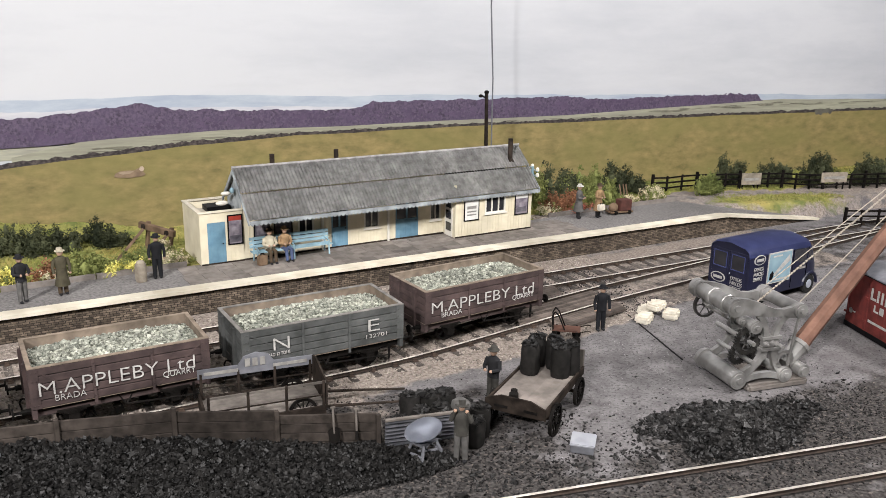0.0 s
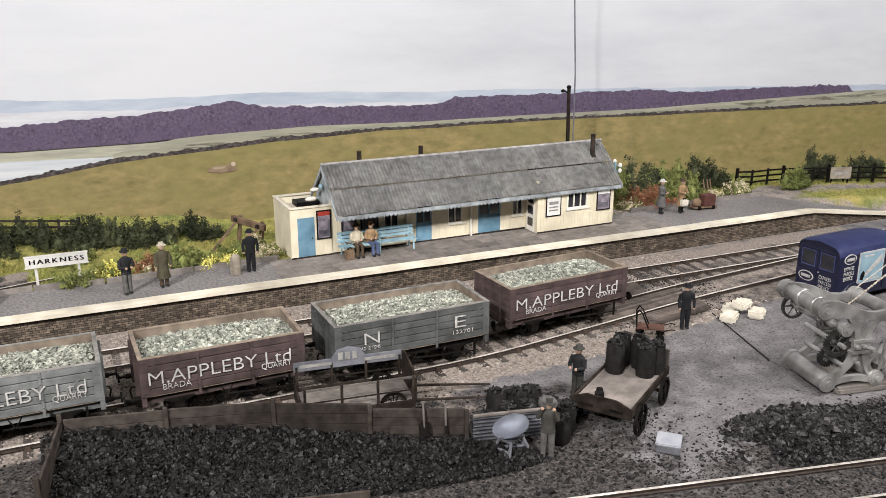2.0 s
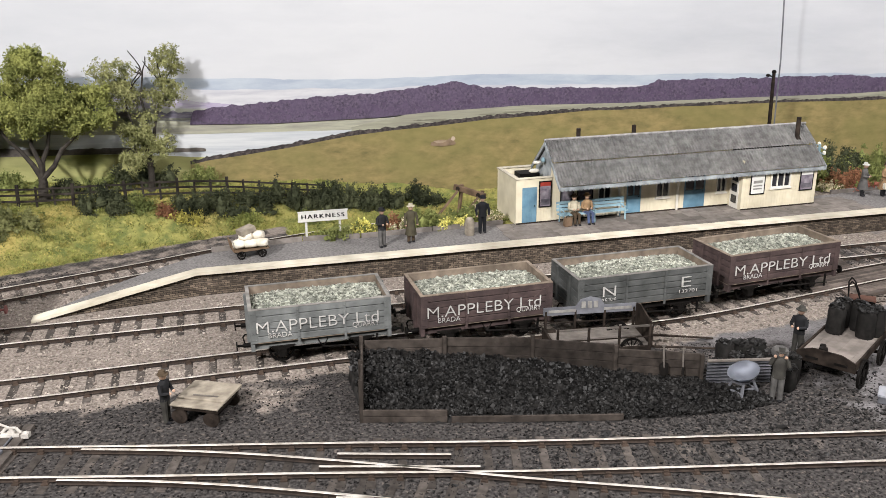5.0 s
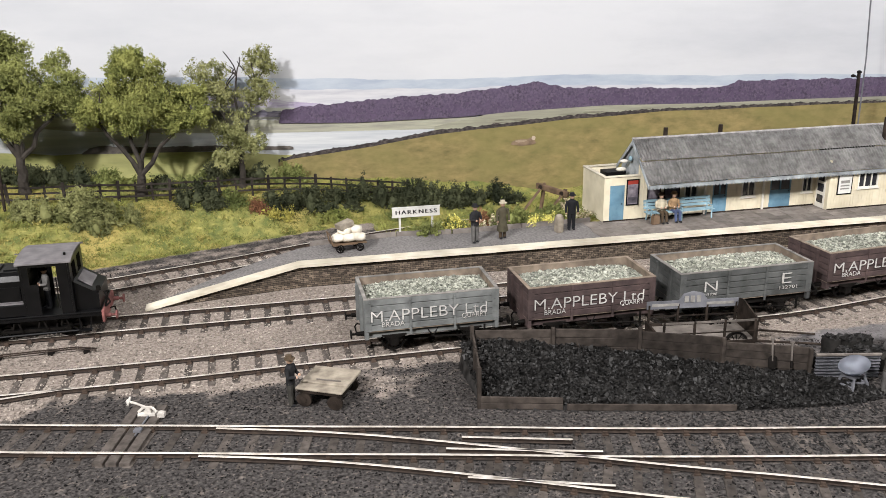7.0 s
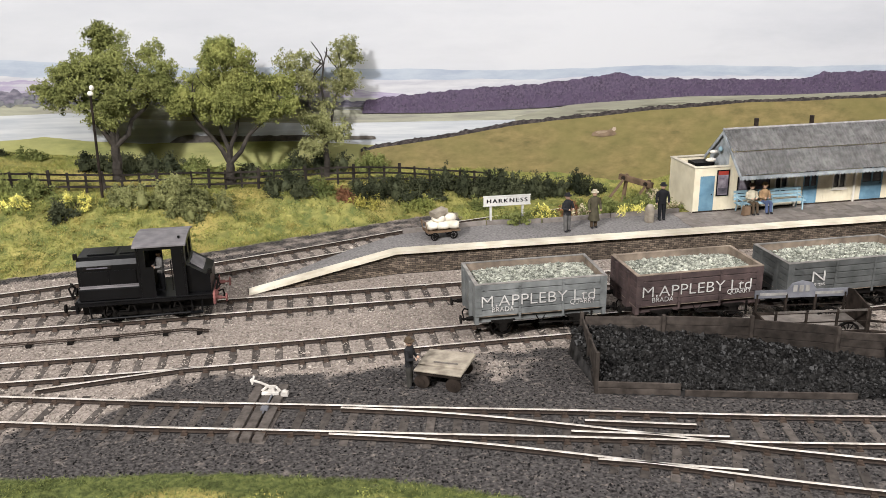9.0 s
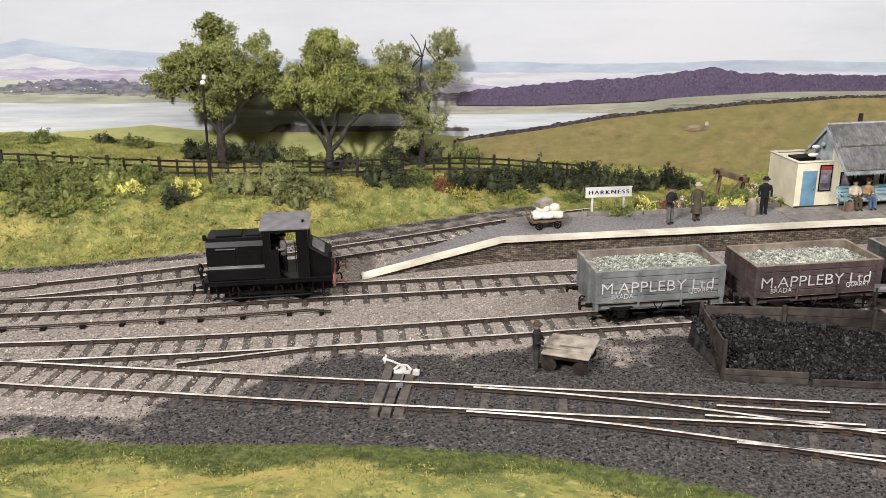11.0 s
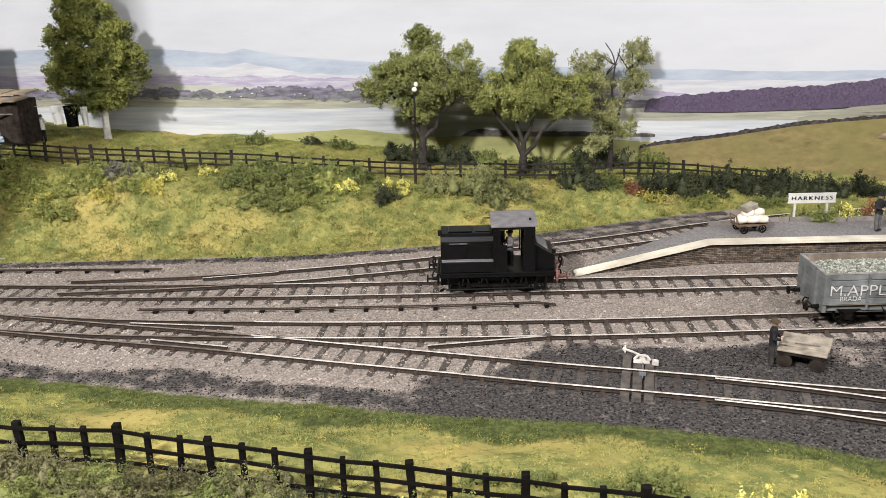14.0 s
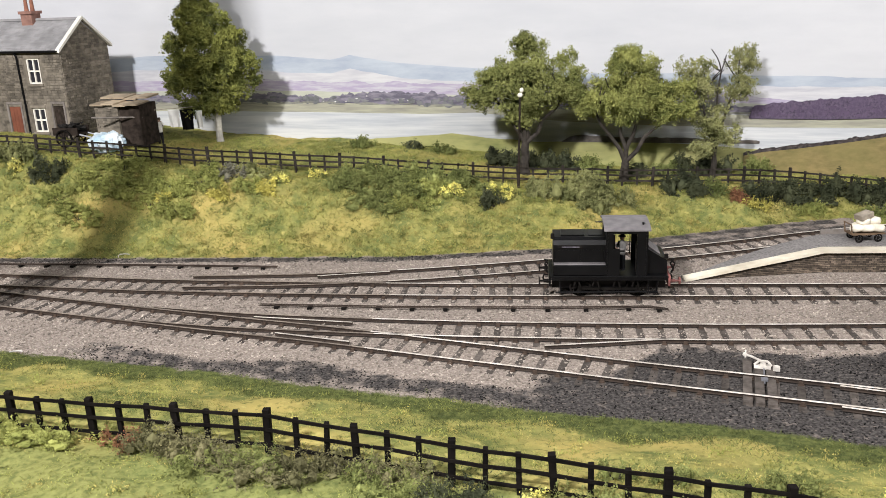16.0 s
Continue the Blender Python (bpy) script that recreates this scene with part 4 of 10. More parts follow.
        part("brake_lever", bm, IRON, root)
    for t in (-1, 1):
        wx = t * L * 0.285
        ax = bmesh.new()
        rod(ax, (wx, -1.9, 0.96), (wx, 1.9, 0.96), 0.11, None, 8)
        axle = part("axle", ax, IRON, root)
        for s in (-1, 1):
            bm = bmesh.new()
            spoked_wheel(bm, (wx, s * 1.72, 0.96), 0.96, 8, 0.12)
            part("wheel", bm, IRON, axle)
            # W iron, axlebox and leaf spring
            bm = bmesh.new()
            y = s * (hy - 0.42)
            prism(bm, [(wx - 0.85, zb - 0.55), (wx + 0.85, zb - 0.55), (wx + 0.36, 0.75), (wx - 0.36, 0.75)], "y", y - 0.05, y + 0.05)
            box(bm, wx - 0.3, wx + 0.3, min(y, y + s * 0.32), max(y, y + s * 0.32), 0.7, 1.22)
            for k in range(4):
                box(bm, wx - 0.95 + k * 0.2, wx + 0.95 - k * 0.2, min(y + s * 0.05, y + s * 0.28), max(y + s * 0.05, y + s * 0.28), 1.5 - k * 0.085, 1.575 - k * 0.085)
            part("axlebox", bm, IRON, root)
    # the stone load
    rng = np.random.default_rng(int(x0 * 10))
    n = 2900
    px, py = rng.uniform(-hx + 0.3, hx - 0.3, n), rng.uniform(-hy + 0.3, hy - 0.3, n)
    pz = zt - 0.8 + 0.52 * np.sqrt(np.clip((1 - np.abs(px / hx) ** 3) * (1 - np.abs(py / hy) ** 2.2), 0, 1)) + rng.uniform(-0.08, 0.06, n)
    core = bmesh.new()
    bmesh.ops.create_grid(core, x_segments=24, y_segments=12, size=1.0)
    for v in core.verts:
        u, w = v.co.x, v.co.y
        v.co = Vector((u * (hx - 0.24), w * (hy - 0.24), zt - 0.9 + 0.52 * math.sqrt(max(0, (1 - abs(u) ** 3) * (1 - abs(w) ** 2.2)))))
    part("load_bed", core, QUARRY, root)
    v, f = rocks(np.stack([px, py, pz], 1), 0.104, rng)
    arrays("stone_load", v, f, QUARRY, root, "pale greenish quarry stone load", "stuff")
    y = -hy - 0.085
    if kind == "NE":
        words("N", 1.3, -hx + 0.165 * L, y, zb + 0.98, LETTER, root, label="white letter N", width=1.15)
        words("E", 1.35, hx - 0.255 * L, y, zb + 1.02, LETTER, root, label="white letter E", width=0.9)
        words("LOAD 12 TONS", 0.36, -hx + 0.13 * L, y, zb + 0.58, LETTER, root, label="small white lettering", width=1.75)
        words("132701", 0.42, hx - 0.262 * L, y, zb + 0.52, LETTER, root, label="small white number", width=1.65)
    else:
        words("M.APPLEBY Ltd", 1.3, -hx + 0.035 * L, y, zb + 0.82, LETTER, root, label="white company lettering", width=0.86 * L)
        words("BRADA", 0.58, -hx + 0.12 * L, y, zb + 0.36, LETTER, root, label="small white lettering", width=0.165 * L)
        words("QUARRY", 0.58, hx - 0.285 * L, y, zb + 0.5, LETTER, root, label="small white lettering", width=0.19 * L)
    return root


build_wagon(55.7, 66.3, 87.0, -1.0, WAGON_GREY, "pale grey five-plank wagon lettered in white, heaped with stone", "MA")
build_wagon(68.4, 79.2, 86.1, 0.0, OXIDE, "oxide brown five-plank wagon lettered in white, heaped with stone", "MA")
build_wagon(81.3, 93.5, 85.9, 0.0, NE_GREY, "dark grey open wagon with white N and E, heaped with stone", "NE")
build_wagon(96.0, 107.8, 87.7, 3.5, OXIDE, "oxide brown wagon with worn planks, heaped with stone", "MA")

# ---- station building ----
def corrugated(bm, x0, x1, ya, za, yb, zb, pitch=0.36, amp=0.065, n=2):
    """A corrugated sheet from the edge (ya, za) up to (yb, zb), its ribs along the slope."""
    xs = np.arange(x0, x1 + 1e-6, pitch / 6)
    d = Vector((0, zb - za, -(yb - ya))).normalized() * -1
    d = Vector((0, -(zb - za), yb - ya)).normalized()
    rows = []
    for k in range(n + 1):
        t = k / n
        rows.append([bm.verts.new((x, ya + (yb - ya) * t + d.y * amp * math.sin(2 * math.pi * x / pitch), za + (zb - za) * t + d.z * amp * math.sin(2 * math.pi * x / pitch))) for x in xs])
    for a, b in zip(rows[:-1], rows[1:]):
        for i in range(len(xs) - 1):
            bm.faces.new((a[i], a[i + 1], b[i + 1], b[i]))
    bmesh.ops.solidify(bm, geom=bm.faces[:], thickness=0.04)


def wall_with_holes(x0, x1, z0, z1, y0, y1, holes, mat, parent, name="wall"):
    """A wall along x, made of boxes round its openings (x0, x1, z0, z1)."""
    bm = bmesh.new()
    cuts = sorted({x0, x1, *[h[0] for h in holes], *[h[1] for h in holes]})
    for a, b in zip(cuts[:-1], cuts[1:]):
        z = z0
        for h in sorted([h for h in holes if h[0] <= a + 1e-6 and h[1] >= b - 1e-6], key=lambda h: h[2]):
            if h[2] > z + 1e-6:
                box(bm, a, b, y0, y1, z, h[2])
            z = h[3]
        if z < z1:
            box(bm, a, b, y0, y1, z, z1)
    return part(name, bm, mat, parent)


def window(parent, x0, x1, z0, z1, y, lights=2, sill=True, mat=None):
    mat = mat or WHITE
    root = new("window")
    root.parent = parent
    bm = bmesh.new()
    f = 0.13
    box(bm, x0, x0 + f, y - 0.06, y + 0.1, z0, z1)
    box(bm, x1 - f, x1, y - 0.06, y + 0.1, z0, z1)
    box(bm, x0, x1, y - 0.058, y + 0.098, z1 - f, z1 + 0.001)
    box(bm, x0, x1, y - 0.058, y + 0.098, z0 - 0.001, z0 + f)
    for i in range(1, lights):
        c = x0 + (x1 - x0) * i / lights
        box(bm, c - 0.05, c + 0.05, y - 0.05, y + 0.09, z0 + f, z1 - f)
    part("window_frame", bm, mat, root)
    bm = bmesh.new()
    box(bm, x0 + 0.05, x1 - 0.05, y + 0.11, y + 0.14, z0 + 0.05, z1 - 0.05)
    part("pane", bm, GLASS, root, "dark window glass")
    if sill:
        bm = bmesh.new()
        box(bm, x0 - 0.1, x1 + 0.1, y - 0.16, y + 0.02, z0 - 0.16, z0 - 0.005)
        part("sill", bm, mat, root)


def boarded_door(parent, x0, x1, z0, z1, y, mat, glazed=True, leaves_n=1):
    root = new("door")
    root.parent = parent
    tagged(root, "blue painted boarded door")
    n = max(3, int((x1 - x0) / 0.28))
    zt = z0 + (z1 - z0) * 0.44 if glazed else z1
    bm = bmesh.new()
    for i in range(n):
        a, b = x0 + (x1 - x0) * i / n, x0 + (x1 - x0) * (i + 1) / n
        box(bm, a + 0.012, b - 0.012, y - 0.03, y + 0.06, z0, zt)
    box(bm, x0, x1, y - 0.012, y + 0.05, z0, zt)
    if glazed:
        w = 0.16
        for i in range(leaves_n + 1):
            c = x0 + (x1 - x0) * i / leaves_n
            a = min(max(c - w / 2, x0), x1 - w)
            box(bm, a, a + w, y - 0.03, y + 0.06, zt, z1)
        box(bm, x0, x1, y - 0.028, y + 0.058, z1 - w, z1)
        box(bm, x0, x1, y - 0.04, y + 0.058, zt - 0.08, zt + 0.08)
    part("door_leaf", bm, mat, root)
    if glazed:
        bm = bmesh.new()
        box(bm, x0 + 0.05, x1 - 0.05, y + 0.07, y + 0.09, zt, z1 - 0.05)
        part("pane", bm, GLASS, root)
    bm = bmesh.new()
    ball(bm, (x1 - 0.28, y - 0.07, z0 + 1.9), 0.07, sub=1)
    part("door_knob", bm, BLACK, root, "black door knob")


def poster(parent, x0, x1, z0, z1, y, frame_mat, paper, blocks):
    """A framed poster of plain shapes; blocks: (u0, u1, v0, v1, material)."""
    root = new("poster_board")
    root.parent = parent
    bm = bmesh.new()
    f = 0.13
    box(bm, x0, x1, y - 0.05, y, z0, z1)
    part("frame", bm, frame_mat, root)
    bm = bmesh.new()
    box(bm, x0 + f, x1 - f, y - 0.066, y - 0.045, z0 + f, z1 - f)
    part("paper", bm, paper, root)
    for k, (u0, u1, v0, v1, m) in enumerate(blocks):
        bm = bmesh.new()
        W, H = x1 - x0 - 2 * f, z1 - z0 - 2 * f
        box(bm, x0 + f + u0 * W, x0 + f + u1 * W, y - 0.072 - 0.004 * k, y - 0.06, z0 + f + v0 * H, z0 + f + v1 * H)
        part("print", bm, m, root)


RED = material("signal_red", (0.34, 0.045, 0.03), (0.24, 0.03, 0.022), scale=120, stain=0.2)
PAPER = material("poster_paper", (0.70, 0.70, 0.66), (0.6, 0.6, 0.57), scale=90, bump=0, stain=0.1)
PRINT_DARK = material("poster_dark_print", (0.06, 0.055, 0.07), (0.16, 0.15, 0.17), scale=130, bump=0, big=60)
PRINT_MID = material("poster_picture_print", (0.30, 0.27, 0.30), (0.12, 0.10, 0.13), scale=160, bump=0, big=60)
# Near-black colour stands in for the unlit inside of the building.
DARK_INSIDE = material("dark_interior", (0.03, 0.028, 0.026), scale=80)


def boarding(bm, x0, x1, y, z0, z1, pitch=0.36):
    """Thin cover strips over the joints of upright boards."""
    x = x0 + pitch
    while x < x1 - 0.1:
        box(bm, x - 0.03, x + 0.03, y - 0.035, y + 0.02, z0, z1)
        x += pitch


TRIM_GREY = material("weathered_pale_trim", (0.40, 0.43, 0.45), (0.22, 0.24, 0.25), scale=120, big=30, stain=0.35)


def build_station():
    root = thing("station_building", place(0, 0, 0), "cream boarded station building with blue doors and a corrugated grey roof", "station building")
    z0 = 2.40
    holes = [(94.8, 96.4, 4.0, 6.2), (98.3, 100.1, 2.41, 6.9), (101.9, 103.6, 4.0, 6.2), (105.5, 108.2, 2.41, 7.0), (109.6, 110.9, 4.0, 6.2)]
    wall_with_holes(89.3, 111.3, z0, 9.2, 107.6, 107.9, holes, CREAM, root)
    bm = bmesh.new()
    for a, b in ((89.5, 94.7), (96.6, 98.2), (100.2, 101.8), (103.7, 105.4), (108.3, 109.5), (111.0, 111.2)):
        boarding(bm, a, b, 107.6, z0, 7.5)
    for a, b in ((94.8, 96.4), (101.9, 103.6), (109.6, 110.9)):
        boarding(bm, a, b, 107.6, z0, 3.8)
    tagged(part("board_battening", bm, CREAM, root), kind="stuff")
    window(root, 94.8, 96.4, 4.0, 6.2, 107.6)
    window(root, 101.9, 103.6, 4.0, 6.2, 107.6)
    window(root, 109.6, 110.9, 4.0, 6.2, 107.6)
    boarded_door(root, 98.3, 100.1, 2.42, 6.9, 107.65, BLUE, True, 2)
    boarded_door(root, 105.5, 108.2, 2.42, 7.0, 107.65, BLUE, True, 2)
    # projecting booking office
    wall_with_holes(111.3, 121.1, z0, 7.15, 105.15, 105.45, [(115.0, 117.6, 4.7, 6.5)], CREAM, root)
    bm = bmesh.new()
    boarding(bm, 111.4, 114.9, 105.15, z0, 7.1)
    boarding(bm, 117.7, 121.0, 105.15, z0, 7.1)
    boarding(bm, 115.0, 117.6, 105.15, z0, 4.5)
    tagged(part("board_battening", bm, CREAM, root), kind="stuff")
    window(root, 115.0, 117.6, 4.7, 6.5, 105.15, 3)
    bm = bmesh.new()
    box(bm, 111.3, 111.6, 105.46, 107.59, z0, 8.0)
    part("return_wall", bm, CREAM, root)
    bm = bmesh.new()
    box(bm, 111.24, 111.297, 105.7, 107.2, z0 + 0.02, 6.6)
    part("side_door", bm, WHITE, root, "pale glazed side door")
    for z in (3.0, 4.3, 5.5):
        bm = bmesh.new()
        box(bm, 111.2, 111.235, 105.95, 106.95, z, z + 0.9)
        part("door_pane", bm, GLASS, root)
    # gable and back walls
    for x, inner in ((89.3, 89.6), (120.8, 121.1)):
        bm = bmesh.new()
        prism(bm, [(107.91 if x < 100 else 105.46, z0), (112.2, z0), (112.2, 7.6), (109, 10.65), (107.91 if x < 100 else 105.46, 9.55 if x < 100 else 7.2)], "x", x, inner)
        part("gable_wall", bm, TRIM_GREY if x < 100 else CREAM, root, "pale grey gable boards" if x < 100 else "")
    bm = bmesh.new()
    box(bm, 89.61, 120.79, 111.9, 112.19, z0, 7.7)
    part("back_wall", bm, CREAM, root)
    bm = bmesh.new()
    box(bm, 89.7, 120.7, 110.0, 110.1, z0, 8.5)
    part("dark_inner_sheet", bm, DARK_INSIDE, root)
    # roof: two rows of corrugated sheets at the front, one behind
    E, M, R, B = (104.6, 6.98), (106.75, 9.0), (109.0, 11.0), (112.7, 7.6)
    n = 11
    for i in range(n):
        a, b = 89.0 + 32.7 * i / n, 89.0 + 32.7 * (i + 1) / n
        for lo, hi, lift in ((E, M, 0.0), ((M[0] - 0.15, M[1] + 0.06), R, 0.1), (B, (R[0] + 0.02, R[1]), 0.0)):
            bm = bmesh.new()
            w = math.sin(i * 2.3) * 0.03
            corrugated(bm, a - 0.05, b + 0.02, lo[0] + w, lo[1] + lift, hi[0], hi[1] + lift)
            part("roof_sheet", bm, SLATE, root, smooth=True)
    bm = bmesh.new()
    rod(bm, (88.9, 109.0, 11.1), (121.8, 109.0, 11.1), 0.14, None, 8)
    part("ridge_cap", bm, SLATE, root)
    # barge boards, eaves board and scalloped valance
    for x in (88.95, 121.75):
        bm = bmesh.new()
        for lo, hi in ((E, R), (B, R)):
            d = Vector((0, hi[0] - lo[0], hi[1] - lo[1]))
            up = Vector((0, 0, 0.42))
            vs = [Vector((x, lo[0], lo[1] - 0.12)), Vector((x, hi[0], hi[1] - 0.12))]
            prism(bm, [(lo[0], lo[1] - 0.5), (hi[0], hi[1] - 0.5), (hi[0], hi[1] - 0.06), (lo[0], lo[1] - 0.06)], "x", x - 0.06, x + 0.06)
        part("barge_board", bm, TRIM_GREY, root, "weathered grey barge board")
    bm = bmesh.new()
    x = 89.1
    while x < 121.5:
        prism(bm, [(x, 6.85), (x + 0.42, 6.85), (x + 0.42, 6.55), (x + 0.33, 6.43), (x + 0.21, 6.36), (x + 0.09, 6.43), (x, 6.55)], "y", 104.72, 104.78)
        x += 0.43
    tagged(part("valance", bm, TRIM_GREY, root), "scalloped pale grey-blue valance", kind="stuff")
    for x in (97.3, 104.6):
        bm = bmesh.new()
        box(bm, x - 0.1, x + 0.1, 107.38, 107.58, z0, 7.2)
        part("pilaster", bm, WHITE, root)
    # stove pipes
    for x, y, zb, zt, r in ((93.1, 109.6, 10.3, 12.0, 0.24), (99.8, 109.6, 10.3, 12.0, 0.24), (119.7, 107.6, 9.6, 12.1, 0.26)):
        bm = bmesh.new()
        rod(bm, (x, y, zb), (x, y, zt), r, None, 12)
        rod(bm, (x, y, zb), (x, y, zb + 0.35), r + 0.3, r, 12)
        part("stove_pipe", bm, DARK_WOOD, root, "rusty brown stove pipe")
    # open-topped lavatory annexe
    wall_with_holes(85.2, 89.29, z0, 7.3, 107.5, 107.75, [(85.9, 87.6, z0 + 0.01, 6.4)], CREAM, root, "annexe_wall")
    boarded_door(root, 85.9, 87.6, z0 + 0.02, 6.4, 107.55, BLUE, False)
    bm = bmesh.new()
    boarding(bm, 87.7, 89.2, 107.5, z0, 7.2)
    tagged(part("board_battening", bm, CREAM, root), kind="stuff")
    bm = bmesh.new()
    box(bm, 85.2, 85.45, 107.76, 113.4, z0, 7.3)
    box(bm, 85.46, 89.28, 113.15, 113.39, z0, 7.3)
    part("annexe_wall", bm, CREAM, root)
    bm = bmesh.new()
    for a in ((85.1, 89.3, 107.4, 107.85), (85.1, 85.55, 107.86, 113.0), (85.1, 89.3, 113.01, 113.5)):
        box(bm, *a, 7.31, 7.46)
    bevelled(bm, 0.03)
    part("parapet_capping", bm, COPING, root)
    bm = bmesh.new()
    box(bm, 85.46, 89.28, 107.76, 113.14, 6.5, 6.6)
    part("annexe_roof", bm, COPING, root)
    bm = bmesh.new()
    box(bm, 86.9, 89.2, 110.8, 112.6, 6.62, 7.1)
    part("water_tank", bm, BLACK, root, "dark cold water tank")
    # posters
    poster(root, 87.78, 89.24, 4.1, 7.0, 107.46, BLACK, PRINT_MID, [(0, 1, 0.84, 1, RED), (0.05, 0.95, 0.05, 0.3, PRINT_DARK)])
    poster(root, 90.3, 91.9, 3.8, 6.1, 107.55, BLACK, PRINT_DARK, [(0.1, 0.9, 0.4, 0.9, PRINT_MID)])
    poster(root, 92.3, 94.2, 3.8, 6.1, 107.55, BLACK, PRINT_DARK, [(0.1, 0.9, 0.1, 0.5, PRINT_MID)])
    poster(root, 112.3, 114.2, 4.1, 6.5, 105.1, BLACK, PAPER, [(0.15, 0.85, 0.55, 0.7, BLUR), (0.15, 0.85, 0.38, 0.45, BLUR), (0.15, 0.85, 0.22, 0.29, BLUR)])
    poster(root, 118.8, 120.6, 4.1, 6.5, 105.1, BLACK, PRINT_MID, [(0, 1, 0.8, 1, PAPER), (0.1, 0.9, 0.1, 0.35, PRINT_DARK)])
    # wire brackets with porcelain insulators at both gables
    for x, y, z in ((121.95, 106.0, 8.6),):
        s = 1 if x > 100 else -1
        bm = bmesh.new()
        rod(bm, (x, y - 0.6, z), (x, y + 0.9, z + 0.35), 0.06, None, 6)
        rod(bm, (x, y - 0.5, z - 0.6), (x, y + 0.9, z - 0.25), 0.06, None, 6)
        box(bm, min(x, x - s * 0.25), max(x, x - s * 0.25), y + 0.1, y + 0.25, z - 0.9, z + 0.5)
        br = part("wire_bracket", bm, PALE_BLUE, root)
        for k in range(4):
            bm = bmesh.new()
            zz = z + 0.2 + (k % 2) * 0.25 - (k // 2) * 0.62
            ball(bm, (x + s * 0.12, y - 0.4 + (k % 2) * 1.0, zz), 0.2, 0.2, 0.26, 2)
            part("insulator", bm, WHITE, br, "white porcelain insulator")
    for x, y, z, rx, rz_ in ((87.9, 109.3, 7.75, 0.62, 0.24), (88.5, 109.9, 8.5, 0.5, 0.2), (88.9, 109.2, 8.9, 0.22, 0.3)):
        bm = bmesh.new()
        ball(bm, (x, y, z), rx, 0.3, rz_, 2)
        part("cistern_fitting", bm, PALE_BLUE if rx < 0.3 else WHITE, root, "pale porcelain fitting above the tank", smooth=True)
    # drip line at the foot of the walls
    bm = bmesh.new()
    box(bm, 89.3, 111.3, 107.52, 107.59, z0 - 0.02, z0 + 0.14)
    box(bm, 111.3, 121.1, 105.07, 105.14, z0 - 0.02, z0 + 0.14)
    box(bm, 85.2, 89.28, 107.42, 107.49, z0 - 0.02, z0 + 0.14)
    part("plinth", bm, DARK_WOOD, root, "dark timber plinth")
    return root


build_station()


def build_bench():
    root = thing("platform_bench", place(93.6, 106.2, 2.42, 0), "pale blue slatted bench with iron ends on the platform", "bench")
    for k in range(3):
        bm = bmesh.new()
        box(bm, -4.0, 4.0, -0.5 + k * 0.36, -0.2 + k * 0.36, 1.0, 1.08)
        part("seat_slat", bm, PALE_BLUE, root)
    for k in range(3):
        bm = bmesh.new()
        box(bm, -4.0, 4.0, 0.55 + k * 0.06, 0.62 + k * 0.06, 1.3 + k * 0.36, 1.58 + k * 0.36)
        part("back_slat", bm, PALE_BLUE, root)
    for x in (-3.6, 0, 3.6):
        bm = bmesh.new()
        tube(bm, [(x, -0.6, 0.05), (x, -0.5, 0.95), (x, 0.5, 0.95), (x, 0.75, 2.3)], 0.08, 6)
        tube(bm, [(x, 0.5, 0.95), (x, 0.7, 0.05)], 0.08, 6)
        tube(bm, [(x, -0.55, 0.95), (x, -0.6, 1.45), (x, 0.55, 1.5)], 0.07, 6)
        part("iron_end", bm, PALE_BLUE, root)


build_bench()


# ---- small diesel locomotive ----
LOCO_BLACK = material("loco_black", (0.0045, 0.0045, 0.005), (0.0022, 0.0022, 0.0026), scale=140, rough=0.3, big=22, stain=0.25, bump=0.06, spec=0.3)
# Grey roof paint; also paints the glint on tank tops, ledges and hatch.
LOCO_ROOF_GLINT = material("loco_roof_and_glint", (0.20, 0.188, 0.192), (0.13, 0.122, 0.127), scale=120, rough=0.55, big=25)
BUFFER_RED = material("faded_buffer_red", (0.26, 0.105, 0.095), (0.12, 0.05, 0.045), scale=120, big=40)


